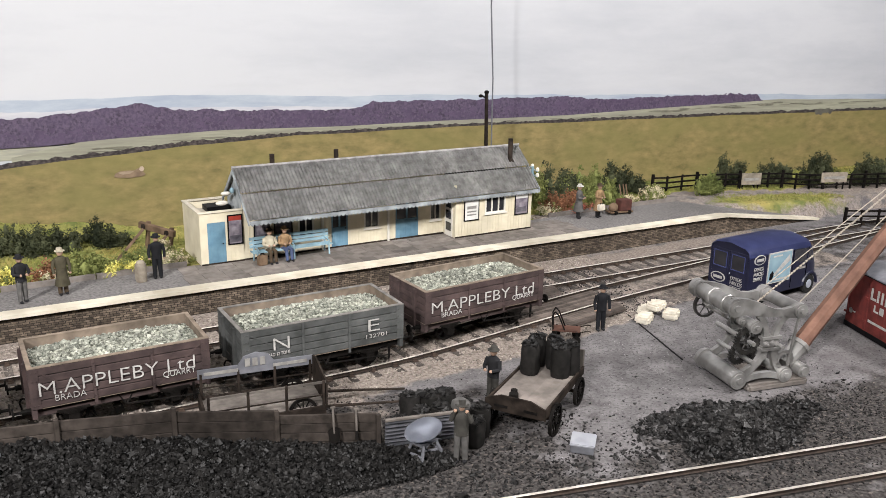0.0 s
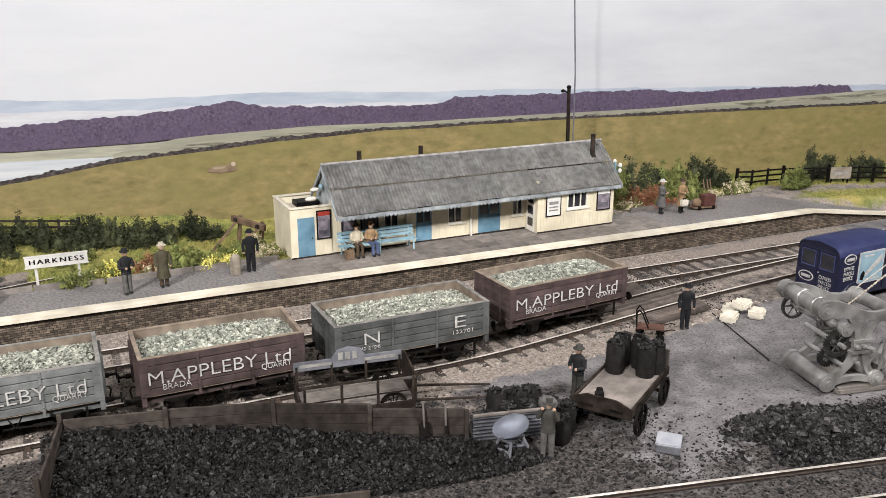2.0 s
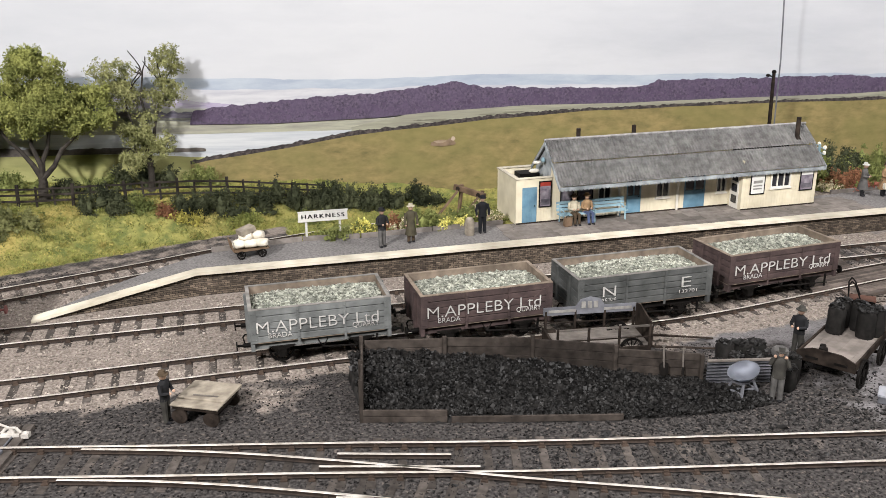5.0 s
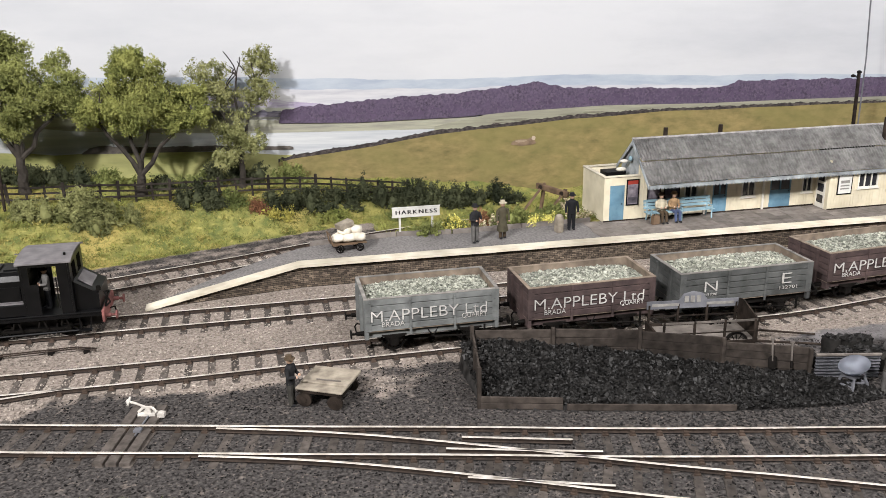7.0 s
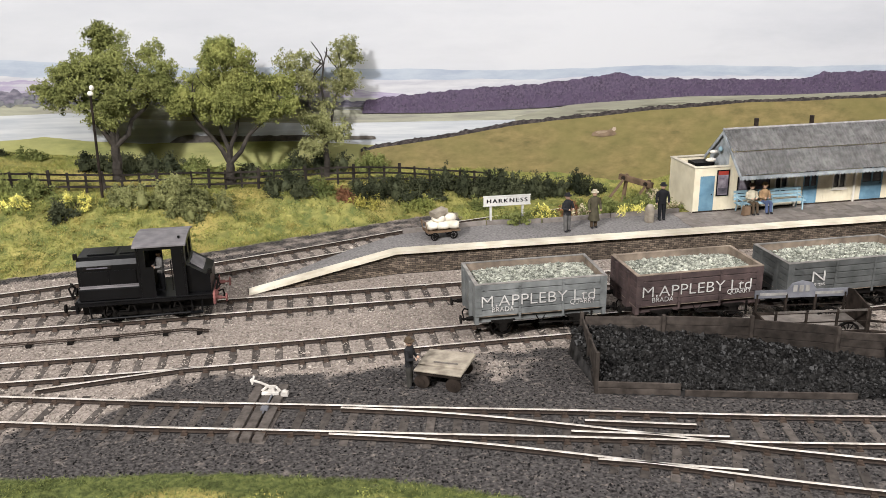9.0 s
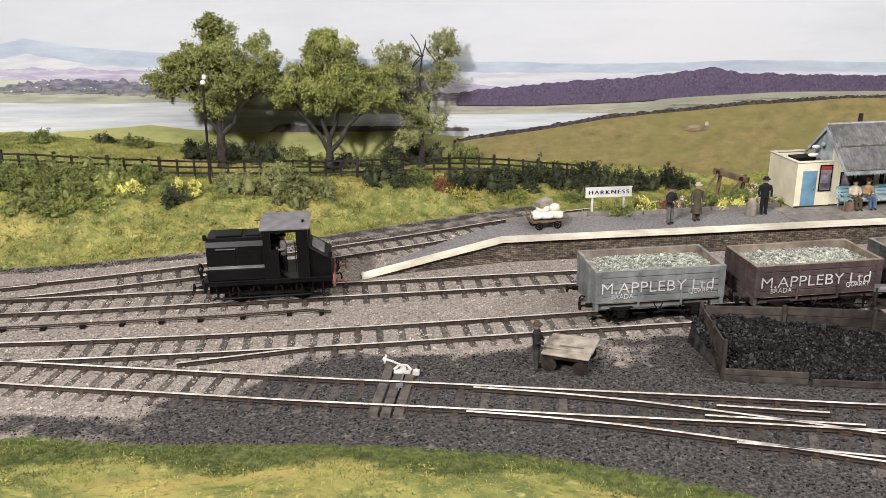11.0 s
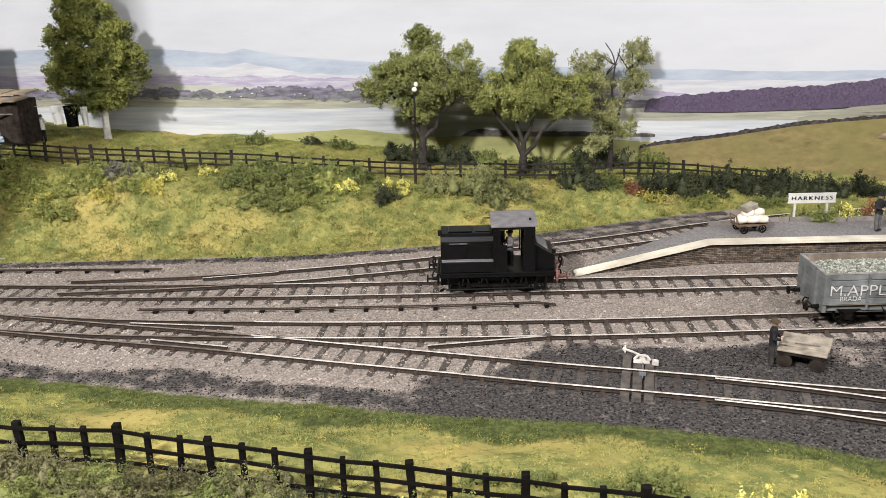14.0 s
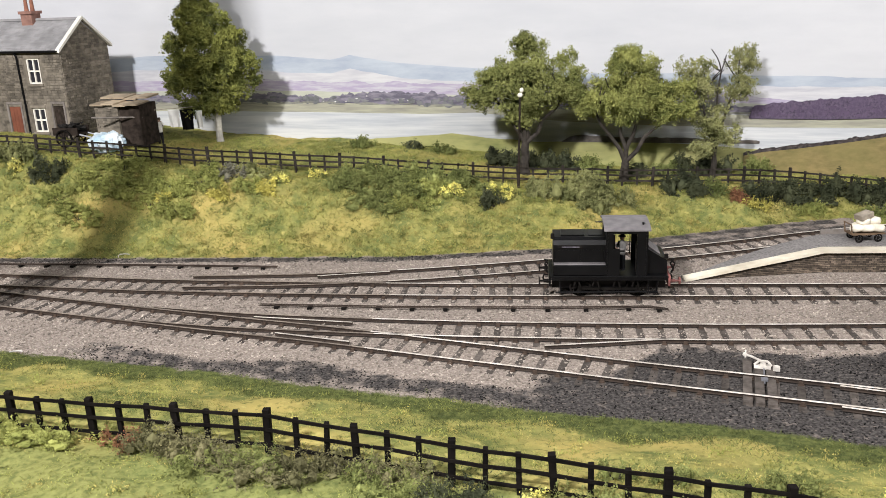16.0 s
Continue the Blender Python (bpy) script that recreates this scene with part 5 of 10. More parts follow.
def build_loco(x, y, rz):
    root = thing("shunting_locomotive", place(x, y, RAIL_Z, rz), "small black diesel shunting locomotive with an open cab", "locomotive")
    root.scale = (1.02, 1.0, 0.925)
    def P(name, fn, mat=LOCO_BLACK, label="", bev=0.05, parent=root):
        bm = bmesh.new()
        fn(bm)
        if bev:
            bevelled(bm, bev)
        return part(name, bm, mat, parent, label)
    P("footplate", lambda b: box(b, -5.3, 5.3, -2.55, 2.55, 2.2, 2.38))
    for s in (-1, 1):
        P("side_frame", lambda b: box(b, -5.2, 5.2, min(s * 1.5, s * 1.35), max(s * 1.5, s * 1.35), 0.75, 2.19))
        P("valance", lambda b: box(b, -5.25, 5.25, min(s * 2.32, s * 2.48), max(s * 2.32, s * 2.48), 1.9, 2.19), bev=0.02)
        P("coupling_rod", lambda b: (box(b, -2.7, 2.7, min(s * 1.92, s * 2.06), max(s * 1.92, s * 2.06), 0.72, 0.96), rod(b, (-2.6, s * 1.85, 0.84), (-2.6, s * 2.14, 0.84), 0.24, None, 10), rod(b, (2.6, s * 1.85, 0.84), (2.6, s * 2.14, 0.84), 0.24, None, 10)), IRON, bev=0)
        for hx_ in (-2.9, -1.2, 0.7, 2.4):
            P("spring_hanger", lambda b: tube(b, [(hx_ - 0.3, s * 2.2, 1.2), (hx_ - 0.15, s * 2.22, 1.75), (hx_ + 0.15, s * 2.22, 1.75), (hx_ + 0.35, s * 2.2, 0.9)], 0.08, 6), IRON, bev=0)
        P("side_tank", lambda b: box(b, -5.1, -0.2, min(s * 1.9, s * 2.45), max(s * 1.9, s * 2.45), 2.39, 3.5), bev=0.08)
        P("tank_top", lambda b: box(b, -5.0, -0.25, min(s * 1.92, s * 2.35), max(s * 1.92, s * 2.35), 3.5, 3.55), LOCO_ROOF_GLINT, bev=0.02)
        P("step", lambda b: (box(b, 3.4, 4.4, min(s * 2.32, s * 2.6), max(s * 2.32, s * 2.6), 0.6, 0.7), box(b, 3.5, 3.6, min(s * 2.32, s * 2.4), max(s * 2.32, s * 2.4), 0.7, 2.2)), bev=0)
        P("brake_rod", lambda b: (rod(b, (-4.6, s * 2.2, 0.55), (4.4, s * 2.2, 0.62), 0.1, None, 8), rod(b, (-4.4, s * 2.2, 0.6), (-4.5, s * 2.2, 1.9), 0.08, None, 6), rod(b, (4.3, s * 2.2, 0.6), (4.4, s * 2.2, 1.9), 0.08, None, 6)), bev=0)
    hood = P("hood", lambda b: prism(b, [(-1.95, 2.39), (1.95, 2.39), (1.95, 5.5), (1.75, 5.95), (1.3, 6.15), (-1.3, 6.15), (-1.75, 5.95), (-1.95, 5.5)], "x", -5.1, -0.35), bev=0.06)
    P("hood_hatch", lambda b: box(b, -4.4, -2.2, -1.0, 1.0, 6.16, 6.28), parent=hood)
    P("hood_hatch", lambda b: box(b, -1.9, -0.6, -0.9, 0.9, 6.16, 6.24), parent=hood)
    for s in (-1, 1):
        P("engine_door", lambda b: box(b, -4.9, -2.75, min(s * 1.96, s * 2.02), max(s * 1.96, s * 2.02), 3.7, 5.0), parent=hood, bev=0.02)
        P("engine_door", lambda b: box(b, -2.6, -0.55, min(s * 1.96, s * 2.02), max(s * 1.96, s * 2.02), 3.7, 5.0), parent=hood, bev=0.02)
        P("nameplate", lambda b: box(b, -4.6, -2.4, min(s * 1.96, s * 2.03), max(s * 1.96, s * 2.03), 5.15, 5.5), IRON, "cast nameplate on the hood", 0.02, hood)
        P("nameplate_bar", lambda b: box(b, -4.3, -2.7, min(s * 2.03, s * 2.045), max(s * 2.03, s * 2.045), 5.27, 5.37), PRINT_DARK, "", 0, hood)
        P("hood_ledge", lambda b: box(b, -5.05, -0.4, min(s * 1.96, s * 2.02), max(s * 1.96, s * 2.02), 3.58, 3.66), LOCO_ROOF_GLINT, "", 0, hood)
    # cab
    cab = P("cab_front", lambda b: (box(b, -0.35, -0.2, -2.45, 2.45, 2.39, 5.5), box(b, -0.35, -0.2, -2.45, -1.7, 5.5, 6.8), box(b, -0.35, -0.2, 1.7, 2.45, 5.5, 6.8), box(b, -0.35, -0.2, -0.3, 0.3, 5.5, 6.8), box(b, -0.35, -0.2, -2.45, 2.45, 6.8, 7.1)), bev=0)
    P("cab_back", lambda b: (box(b, 3.25, 3.4, -2.45, 2.45, 2.39, 5.2), box(b, 3.25, 3.4, -2.45, -1.7, 5.2, 6.7), box(b, 3.25, 3.4, 1.7, 2.45, 5.2, 6.7), box(b, 3.25, 3.4, -0.35, 0.35, 5.2, 6.7), box(b, 3.25, 3.4, -2.45, 2.45, 6.7, 7.1)), bev=0)
    for s in (-1, 1):
        a, b_ = min(s * 2.3, s * 2.45), max(s * 2.3, s * 2.45)
        P("cab_side", lambda b: (box(b, -0.19, 0.9, a, b_, 2.39, 5.2), box(b, -0.19, 0.3, a, b_, 5.2, 6.8), box(b, 2.4, 3.24, a, b_, 2.39, 6.8), box(b, -0.19, 3.24, a, b_, 6.8, 7.1)), bev=0)
        P("handrail", lambda b: rod(b, (2.3, s * 2.52, 3.0), (2.3, s * 2.52, 5.8), 0.05, None, 6), IRON, bev=0)
    def roof(b):
        pts = [(2.65 * math.sin(t), 7.0 + 0.62 * (math.cos(t * 0.9))) for t in np.linspace(-1.35, 1.35, 13)]
        low = [(y, z - 0.13) for y, z in pts]
        prism(b, pts + low[::-1], "x", -0.55, 3.6)
    P("cab_roof", roof, LOCO_ROOF_GLINT, "curved dark grey cab roof", 0)
    P("roof_whistle", lambda b: rod(b, (-0.5, 0.4, 7.2), (-1.2, 0.4, 7.2), 0.09, 0.05, 8), bev=0)
    P("exhaust_stub", lambda b: rod(b, (3.0, -1.6, 7.2), (3.0, -1.6, 7.75), 0.1, 0.1, 8), bev=0)
    # sloping rear box
    P("rear_box", lambda b: prism(b, [(3.41, 2.39), (5.2, 2.39), (5.2, 3.9), (4.7, 4.2), (3.41, 5.1)], "y", -2.0, 2.0), bev=0.07)
    P("rear_hatch", lambda b: prism(b, [(3.6, 5.02), (4.6, 4.32), (4.64, 4.38), (3.64, 5.08)], "y", -1.3, 1.3), LOCO_ROOF_GLINT, bev=0)
    # buffer beams
    for s in (-1, 1):
        beam = P("buffer_beam", lambda b: box(b, min(s * 5.3, s * 5.5), max(s * 5.3, s * 5.5), -2.5, 2.5, 1.3, 2.38), BUFFER_RED if s > 0 else LOCO_BLACK, "faded red buffer beam" if s > 0 else "", 0.03)
        for t in (-1, 1):
            bm = bmesh.new()
            rod(bm, (s * 5.5, t * 1.95, 1.7), (s * 5.95, t * 1.95, 1.7), 0.22, 0.18, 10)
            rod(bm, (s * 5.9, t * 1.95, 1.7), (s * 6.3, t * 1.95, 1.7), 0.11, None, 8)
            rod(bm, (s * 6.3, t * 1.95, 1.7), (s * 6.42, t * 1.95, 1.7), 0.4, 0.38, 14)
            part("buffer", bm, BUFFER_RED if s > 0 else IRON, beam)
        bm = bmesh.new()
        tube(bm, [(s * 5.5, 0, 1.6), (s * 5.9, 0, 1.7), (s * 6.0, 0, 1.3), (s * 5.9, 0, 0.8)], 0.07, 6)
        part("coupling_chain", bm, IRON, beam)
        bm = bmesh.new()
        ring = [(s * 5.5, 0.9 * t, z) for t, z in ((-1, 2.6), (-1, 3.6), (-0.7, 3.9), (-0.2, 3.8), (0, 3.3), (-0.1, 2.7), (-0.5, 2.5))]
        tube(bm, [(s * (5.6 + 0.25 * (k % 2)), y - 1.2, z) for k, (x_, y, z) in enumerate(ring)], 0.08, 6)
        part("brake_hose", bm, IRON, beam, "black vacuum brake hose")
        bm = bmesh.new()
        rod(bm, (s * 5.15, -1.6, 6.1 if s < 0 else 4.0), (s * 5.15, -1.6, 6.6 if s < 0 else 4.4), 0.18, 0.18, 8)
        part("lamp", bm, IRON, root)
    for wx in (-2.6, 2.6):
        ax = bmesh.new()
        rod(ax, (wx, -1.9, 1.0), (wx, 1.9, 1.0), 0.14, None, 8)
        axle = part("axle", ax, IRON, root)
        for s in (-1, 1):
            bm = bmesh.new()
            spoked_wheel(bm, (wx, s * 1.72, 1.0), 1.0, 9, 0.13)
            part("wheel", bm, IRON, axle)
    # cab back sheet and controls
    P("control_desk", lambda b: box(b, -0.1, 0.5, -1.2, 1.2, 2.4, 4.6), IRON)
    return root


build_loco(30.0, float(A_y(30.0)), -1.6)

# ---- coal yard ----
SACK = material("coal_sack_cloth", (0.018, 0.016, 0.015), (0.006, 0.006, 0.005), scale=220, bump=0.5, big=40)
PALE_SACK = material("pale_cloth_sack", (0.72, 0.67, 0.57), (0.58, 0.53, 0.44), scale=160, bump=0.4, big=40, stain=0.25)
GALV = material("galvanised_steel", (0.36, 0.38, 0.44), (0.27, 0.285, 0.33), rough=0.5, metal=0.2, scale=90, big=30)
GREY_PAINT = material("worn_grey_paint", (0.17, 0.172, 0.19), (0.105, 0.107, 0.12), rough=0.6, scale=110, big=35)
STONE_BOX = material("pale_grey_box", (0.36, 0.37, 0.40), (0.29, 0.30, 0.33), scale=110, big=30, stain=0.15)
CART_WOOD = material("weathered_cart_boards", (0.19, 0.168, 0.15), (0.105, 0.092, 0.082), scale=110, big=25, obj=0.2)
CRANE_GREY = material("crane_grey_paint", (0.36, 0.352, 0.34), (0.20, 0.194, 0.186), scale=60, bump=0.06, big=30, rough=0.32, metal=0.4, stain=0.4, spec=0.5)
CRANE_DARK = material("crane_greased_iron", (0.07, 0.067, 0.063), (0.028, 0.026, 0.025), scale=130, bump=0.1, big=30, rough=0.4, metal=0.5, spec=0.4)
JIB_WOOD = material("red_brown_jib_timber", (0.205, 0.112, 0.08), (0.115, 0.06, 0.044), scale=90, big=14, stain=0.35)
ROPE = material("pale_rope", (0.48, 0.43, 0.36), (0.32, 0.28, 0.23), scale=400, bump=0.5)
VAN_BLUE = material("van_dark_blue", (0.012, 0.0135, 0.036), (0.008, 0.009, 0.026), rough=0.4, scale=90, bump=0.05, big=20, stain=0.15, spec=0.5)
VAN_ROOF = material("van_bright_blue_roof", (0.062, 0.075, 0.19), (0.046, 0.056, 0.15), rough=0.5, scale=90, bump=0.08, big=20, stain=0.15)
PALE_PANEL = material("pale_blue_advert", (0.26, 0.38, 0.44), (0.19, 0.30, 0.36), scale=80, bump=0, stain=0.1)
TYRE = material("black_tyre", (0.02, 0.02, 0.02), scale=200, rough=0.85)


BIN_WOOD = material("weathered_bin_timber", (0.062, 0.051, 0.044), (0.026, 0.0215, 0.0185), scale=150, big=20, obj=0.25, rough=0.85, spec=0.1)


def build_coal_bin():
    root = thing("coal_bin", place(0, 0), "dark timber coal bin with plank walls, open at one side", "coal bin")
    pts = [(63.6, 82.0, 2.9), (69.4, 80.6, 2.9), (75.6, 78.7, 3.0), (81.0, 76.0, 2.7), (86.5, 73.4, 2.3)]

    def panel(a, b, h, n, thick=0.16):
        d = Vector((b[0] - a[0], b[1] - a[1], 0))
        m = Matrix.Translation((a[0], a[1], 0)) @ Matrix.Rotation(math.atan2(d.y, d.x), 4, "Z")
        for k in range(n):
            bm = bmesh.new()
            vs = box(bm, 0.1, d.length - 0.05, -thick / 2, thick / 2, h * k / n + 0.01, h * (k + 1) / n - 0.02, m)
            bevelled(bm, 0.025)
            jitter(bm.verts, 0.05, 0.4)
            part("plank", bm, BIN_WOOD, root)

    def post(x, y, h):
        bm = bmesh.new()
        box(bm, x - 0.14, x + 0.14, y - 0.2, y + 0.06, -0.05, h)
        bevelled(bm, 0.03)
        part("post", bm, BIN_WOOD, root)
    for a, b in zip(pts[:-1], pts[1:]):
        panel(a, b, (a[2] + b[2]) / 2 - 0.1, 4)
    for x, y, h in pts[1:]:
        post(x, y - 0.1, h + 0.1)
    panel((62.2, 75.3), (63.5, 82.0), 2.75, 4)
    post(62.1, 75.2, 3.1)
    post(62.7, 78.4, 3.0)
    post(63.5, 82.2, 3.1)
    panel((62.1, 75.1), (67.6, 73.4), 0.95, 2)
    panel((67.7, 73.3), (78.9, 70.2), 0.5, 1)
    return root


build_coal_bin()


def coal_height(x, y):
    """Depth of the coal in and before the bin."""
    back = np.interp(x, [62, 69.4, 75.6, 81, 86.5, 90], [82.0, 80.6, 78.7, 76.0, 73.4, 71])
    fr = np.interp(x, [62, 67.6, 78.8, 86, 90], [75.3, 73.4, 70.2, 69.0, 69])
    t = np.clip((y - fr) / np.maximum(back - fr, 0.1), 0, 1)
    h = np.interp(x, [62.3, 65, 72, 80, 86, 90], [2.0, 2.15, 1.35, 0.7, 0.35, 0.12])
    return h * (0.22 + 0.78 * t) * ((x > 62.3) & (y < back - 0.15) & (y > fr + 0.1))


def build_coal():
    rng = np.random.default_rng(11)
    n = 36000
    x, y = rng.uniform(62.4, 90, n), rng.uniform(68.5, 82, n)
    h = coal_height(x, y)
    k = h > 0.05
    x, y, h = x[k], y[k], h[k]
    z = h + 0.12 * np.sin(x * 2.1) * np.sin(y * 1.7) + rng.uniform(-0.14, 0.2, len(x))
    v, f = rocks(np.stack([x, y, z], 1), 0.084, rng, 0.6, 0.95, 0.7, True)
    base = thing("coal_heap", place(0, 0), "heap of black coal lumps in the timber bin", "coal heap", kind="stuff")
    arrays("coal", v, f, COAL, base, kind="stuff")
    xs, ys = np.arange(62.3, 90, 0.4), np.arange(68.5, 82.2, 0.4)
    X, Y = np.meshgrid(xs, ys)
    i = np.arange(X.size).reshape(X.shape)
    Z = coal_height(X, Y) - 0.1
    arrays("coal_core", np.stack([X.ravel(), Y.ravel(), Z.ravel()], 1), np.stack([i[:-1, :-1], i[:-1, 1:], i[1:, 1:], i[1:, :-1]], -1).reshape(-1, 4), COAL_DUSTY, base, smooth=True)
    # loose pile by the front siding
    n = 5200
    r, a = rng.uniform(0, 1, n) ** 0.85 * 1.5, rng.uniform(0, 2 * math.pi, n)
    dx, dy = r * np.cos(a), r * np.sin(a)
    wob = 1 + 0.16 * np.sin(3 * a + 0.6) + 0.1 * np.sin(5 * a)
    dx, dy = dx * wob, dy * wob
    x, y = 108.2 + dx * 4.1 + dy * 0.9, 64.7 + dy * 2.3 - dx * 0.9
    z = 1.3 * np.clip(1 - r, 0, 1) ** 1.1 * (1 + 0.3 * np.sin(x * 1.7) * np.sin(y * 2.3)) + rng.uniform(-0.08, 0.2, n)
    v, f = rocks(np.stack([x, y, z], 1), 0.098 * (1 + 1.7 * np.clip(1 - r, 0, 1) * rng.uniform(0, 1, n) ** 3)[:, None, None], rng, 0.5, 0.8, 0.7, True)
    pile = thing("coal_pile", place(0, 0), "loose pile of black coal beside the front siding", "coal heap", kind="stuff")
    arrays("coal", v, f, COAL_DUSTY, pile, kind="stuff")
    bm = bmesh.new()
    bmesh.ops.create_cone(bm, segments=24, radius1=1, radius2=0.02, depth=1)
    for q in bm.verts:
        dx, dy = q.co.x, q.co.y
        q.co = Vector((108.0 + dx * 3.6 + dy * 0.9, 65.0 + dy * 2.1 - dx * 0.8, (q.co.z + 0.5) * 0.85 - 0.02))
    part("coal_core", bm, COAL_DUSTY, pile)


build_coal()


def tool(x, y, h, blade, lean):
    root = thing("shovel" if blade else "pickaxe_handle", place(x, y, 0.9, 0, lean, 3), "worn iron shovel leaning on the coal bin" if blade else "wooden handle leaning on the coal bin", "shovel" if blade else "tool")
    bm = bmesh.new()
    rod(bm, (0, 0, 0.5), (0, 0, h), 0.07, None, 6)
    rod(bm, (-0.15, 0, h), (0.15, 0, h), 0.07, None, 6)
    part("handle", bm, CART_WOOD, root)
    bm = bmesh.new()
    if blade:
        prism(bm, [(-0.34, 0.05), (0, -0.12), (0.34, 0.05), (0.36, 0.75), (0.1, 0.9), (-0.1, 0.9), (-0.36, 0.75)], "y", -0.04, 0.04)
        jitter(bm.verts, 0.05)
    else:
        rod(bm, (0, 0, 0.0), (0, 0, 0.55), 0.1, 0.08, 6)
    part("blade" if blade else "ferrule", bm, IRON, root)


tool(83.9, 73.9, 2.1, True, -12)
tool(85.2, 73.5, 1.9, False, -10)


def sack_mesh(bm, c, r, h, seed, coal=True):
    rnd = random.Random(seed)
    rings = []
    for k, (t, s) in enumerate(((0, 0.92), (0.15, 1.05), (0.5, 1.0), (0.8, 1.02), (1.0, 0.9))):
        rings.append([bm.verts.new((c[0] + r * s * math.cos(a) * rnd.uniform(0.93, 1.07), c[1] + r * s * math.sin(a) * rnd.uniform(0.93, 1.07), c[2] + h * t + rnd.uniform(-0.04, 0.04) * (k > 0))) for a in np.linspace(0, 2 * math.pi, 13)[:-1]])
    for a, b in zip(rings[:-1], rings[1:]):
        for i in range(12):
            bm.faces.new((a[i], a[(i + 1) % 12], b[(i + 1) % 12], b[i]))
    bm.faces.new(rings[0][::-1])
    bm.faces.new(rings[-1])


def coal_sack(x, y, z, r=0.82, h=1.9, seed=0, tilt=0.0, group="coal sacks"):
    root = thing("coal_sack", place(x, y, z, seed * 40, tilt), "full black coal sack with lumps showing at its mouth", "sack", group)
    bm = bmesh.new()
    sack_mesh(bm, (0, 0, 0), r, h, seed)
    part("bag", bm, SACK, root, smooth=True)
    rng = np.random.default_rng(seed)
    a, q = rng.uniform(0, 6.28, 26), np.sqrt(rng.uniform(0, 1, 26)) * r * 0.8
    v, f = rocks(np.stack([q * np.cos(a), q * np.sin(a), h + 0.12 - 0.25 * (q / r) ** 2 + rng.uniform(-0.05, 0.08, 26)], 1), 0.2, rng)
    arrays("coal", v, f, COAL, root, kind="stuff")


def build_bunker():
    root = thing("sack_bunker", place(0, 0), "low corrugated iron screen before the filled coal sacks", "bunker")
    a, b = Vector((87.0, 73.3, 0)), Vector((91.6, 72.2, 0))
    bm = bmesh.new()
    n, rows = 2, 40
    d = (b - a)
    nrm = Vector((d.y, -d.x, 0)).normalized()
    vs = [[bm.verts.new(a + d * i / n + nrm * 0.09 * math.sin(k / rows * 2 * math.pi * 7) + Vector((0, 0, 1.75 * k / rows))) for i in range(n + 1)] for k in range(rows + 1)]
    for p, q in zip(vs[:-1], vs[1:]):
        for i in range(n):
            bm.faces.new((p[i], p[i + 1], q[i + 1], q[i]))
    bmesh.ops.solidify(bm, geom=bm.faces[:], thickness=0.05)
    part("corrugated_sheet", bm, GREY_PAINT, root, "corrugated grey sheet", smooth=True)
    bm = bmesh.new()
    rod(bm, a + Vector((0, 0, 1.8)), b + Vector((0, 0, 1.8)), 0.13, None, 6)
    part("top_rail", bm, CART_WOOD, root)
    bm = bmesh.new()
    rod(bm, (87.0, 73.3, 0), (88.6, 77.4, 0), 0.1, None, 6)
    part("side_board", bm, CART_WOOD, root)


build_bunker()
for k, (x, y, h, tl) in enumerate(((88.6, 74.4, 1.0, 0), (89.9, 75.4, 1.9, 4), (91.1, 75.2, 1.9, -5), (92.3, 74.8, 1.9, 5), (90.0, 74.0, 1.5, 0), (91.2, 73.6, 1.7, 3), (92.6, 73.4, 1.6, -4), (93.0, 71.9, 1.9, 0), (92.0, 71.0, 1.7, 0))):
    coal_sack(x, y, 0, 0.72, h, k + 3, tl)


def build_scales():
    root = thing("coal_scales", place(88.6, 71.2, 0, 15), "grey coal weighing scales with a large scoop pan", "scales")
    root.scale = (0.95, 0.95, 0.82)
    for sx in (-1, 1):
        bm = bmesh.new()
        for sy in (-1, 1):
            rod(bm, (sx * 0.95, sy * 0.75, 0), (sx * 0.55, sy * 0.5, 1.25), 0.13, 0.1, 6)
        rod(bm, (sx * 0.85, -0.7, 0.5), (sx * 0.85, 0.7, 0.5), 0.1, None, 6)
        rod(bm, (sx * 0.58, -0.55, 1.2), (sx * 0.58, 0.55, 1.2), 0.12, None, 6)
        part("trestle", bm, GREY_PAINT, root)
    bm = bmesh.new()
    rod(bm, (-0.9, -0.6, 0.45), (0.9, 0.6, 0.45), 0.1, None, 6)
    rod(bm, (-0.9, 0.6, 0.45), (0.9, -0.6, 0.45), 0.1, None, 6)
    box(bm, -0.7, 0.7, -0.5, 0.5, 1.2, 1.4)
    part("frame", bm, GREY_PAINT, root)
    bm = bmesh.new()
    box(bm, 0.3, 1.3, -0.25, 0.25, 1.4, 1.55)
    rod(bm, (1.15, 0, 1.5), (1.25, 0, 2.1), 0.08, None, 6)
    part("beam", bm, GREY_PAINT, root)
    bm = bmesh.new()
    tilt = Matrix.Translation((-0.15, -0.1, 2.3)) @ Matrix.Scale(0.8, 4) @ Matrix.Rotation(radians(20), 4, "X") @ Matrix.Rotation(radians(-14), 4, "Y")
    rings = []
    for q in (0.12, 0.4, 0.65, 0.85, 1.0):
        flare = 1.0 + 0.12 * (q > 0.9)
        rings.append([bm.verts.new(tilt @ Vector((1.45 * q * flare * math.cos(t) * (1.12 if math.cos(t) < 0 else 1.0), 1.15 * q * math.sin(t), -1.0 * math.sqrt(max(0, 1 - q * q)) + 0.12 * (math.cos(t) < -0.4)))) for t in np.linspace(0, 2 * math.pi, 19)[:-1]])
    for a, b in zip(rings[:-1], rings[1:]):
        for k in range(18):
            bm.faces.new((a[k], a[(k + 1) % 18], b[(k + 1) % 18], b[k]))
    bm.faces.new(rings[0])
    bmesh.ops.solidify(bm, geom=bm.faces[:], thickness=0.07)
    part("scoop_pan", bm, GALV, root, "pale galvanised scoop", smooth=True)


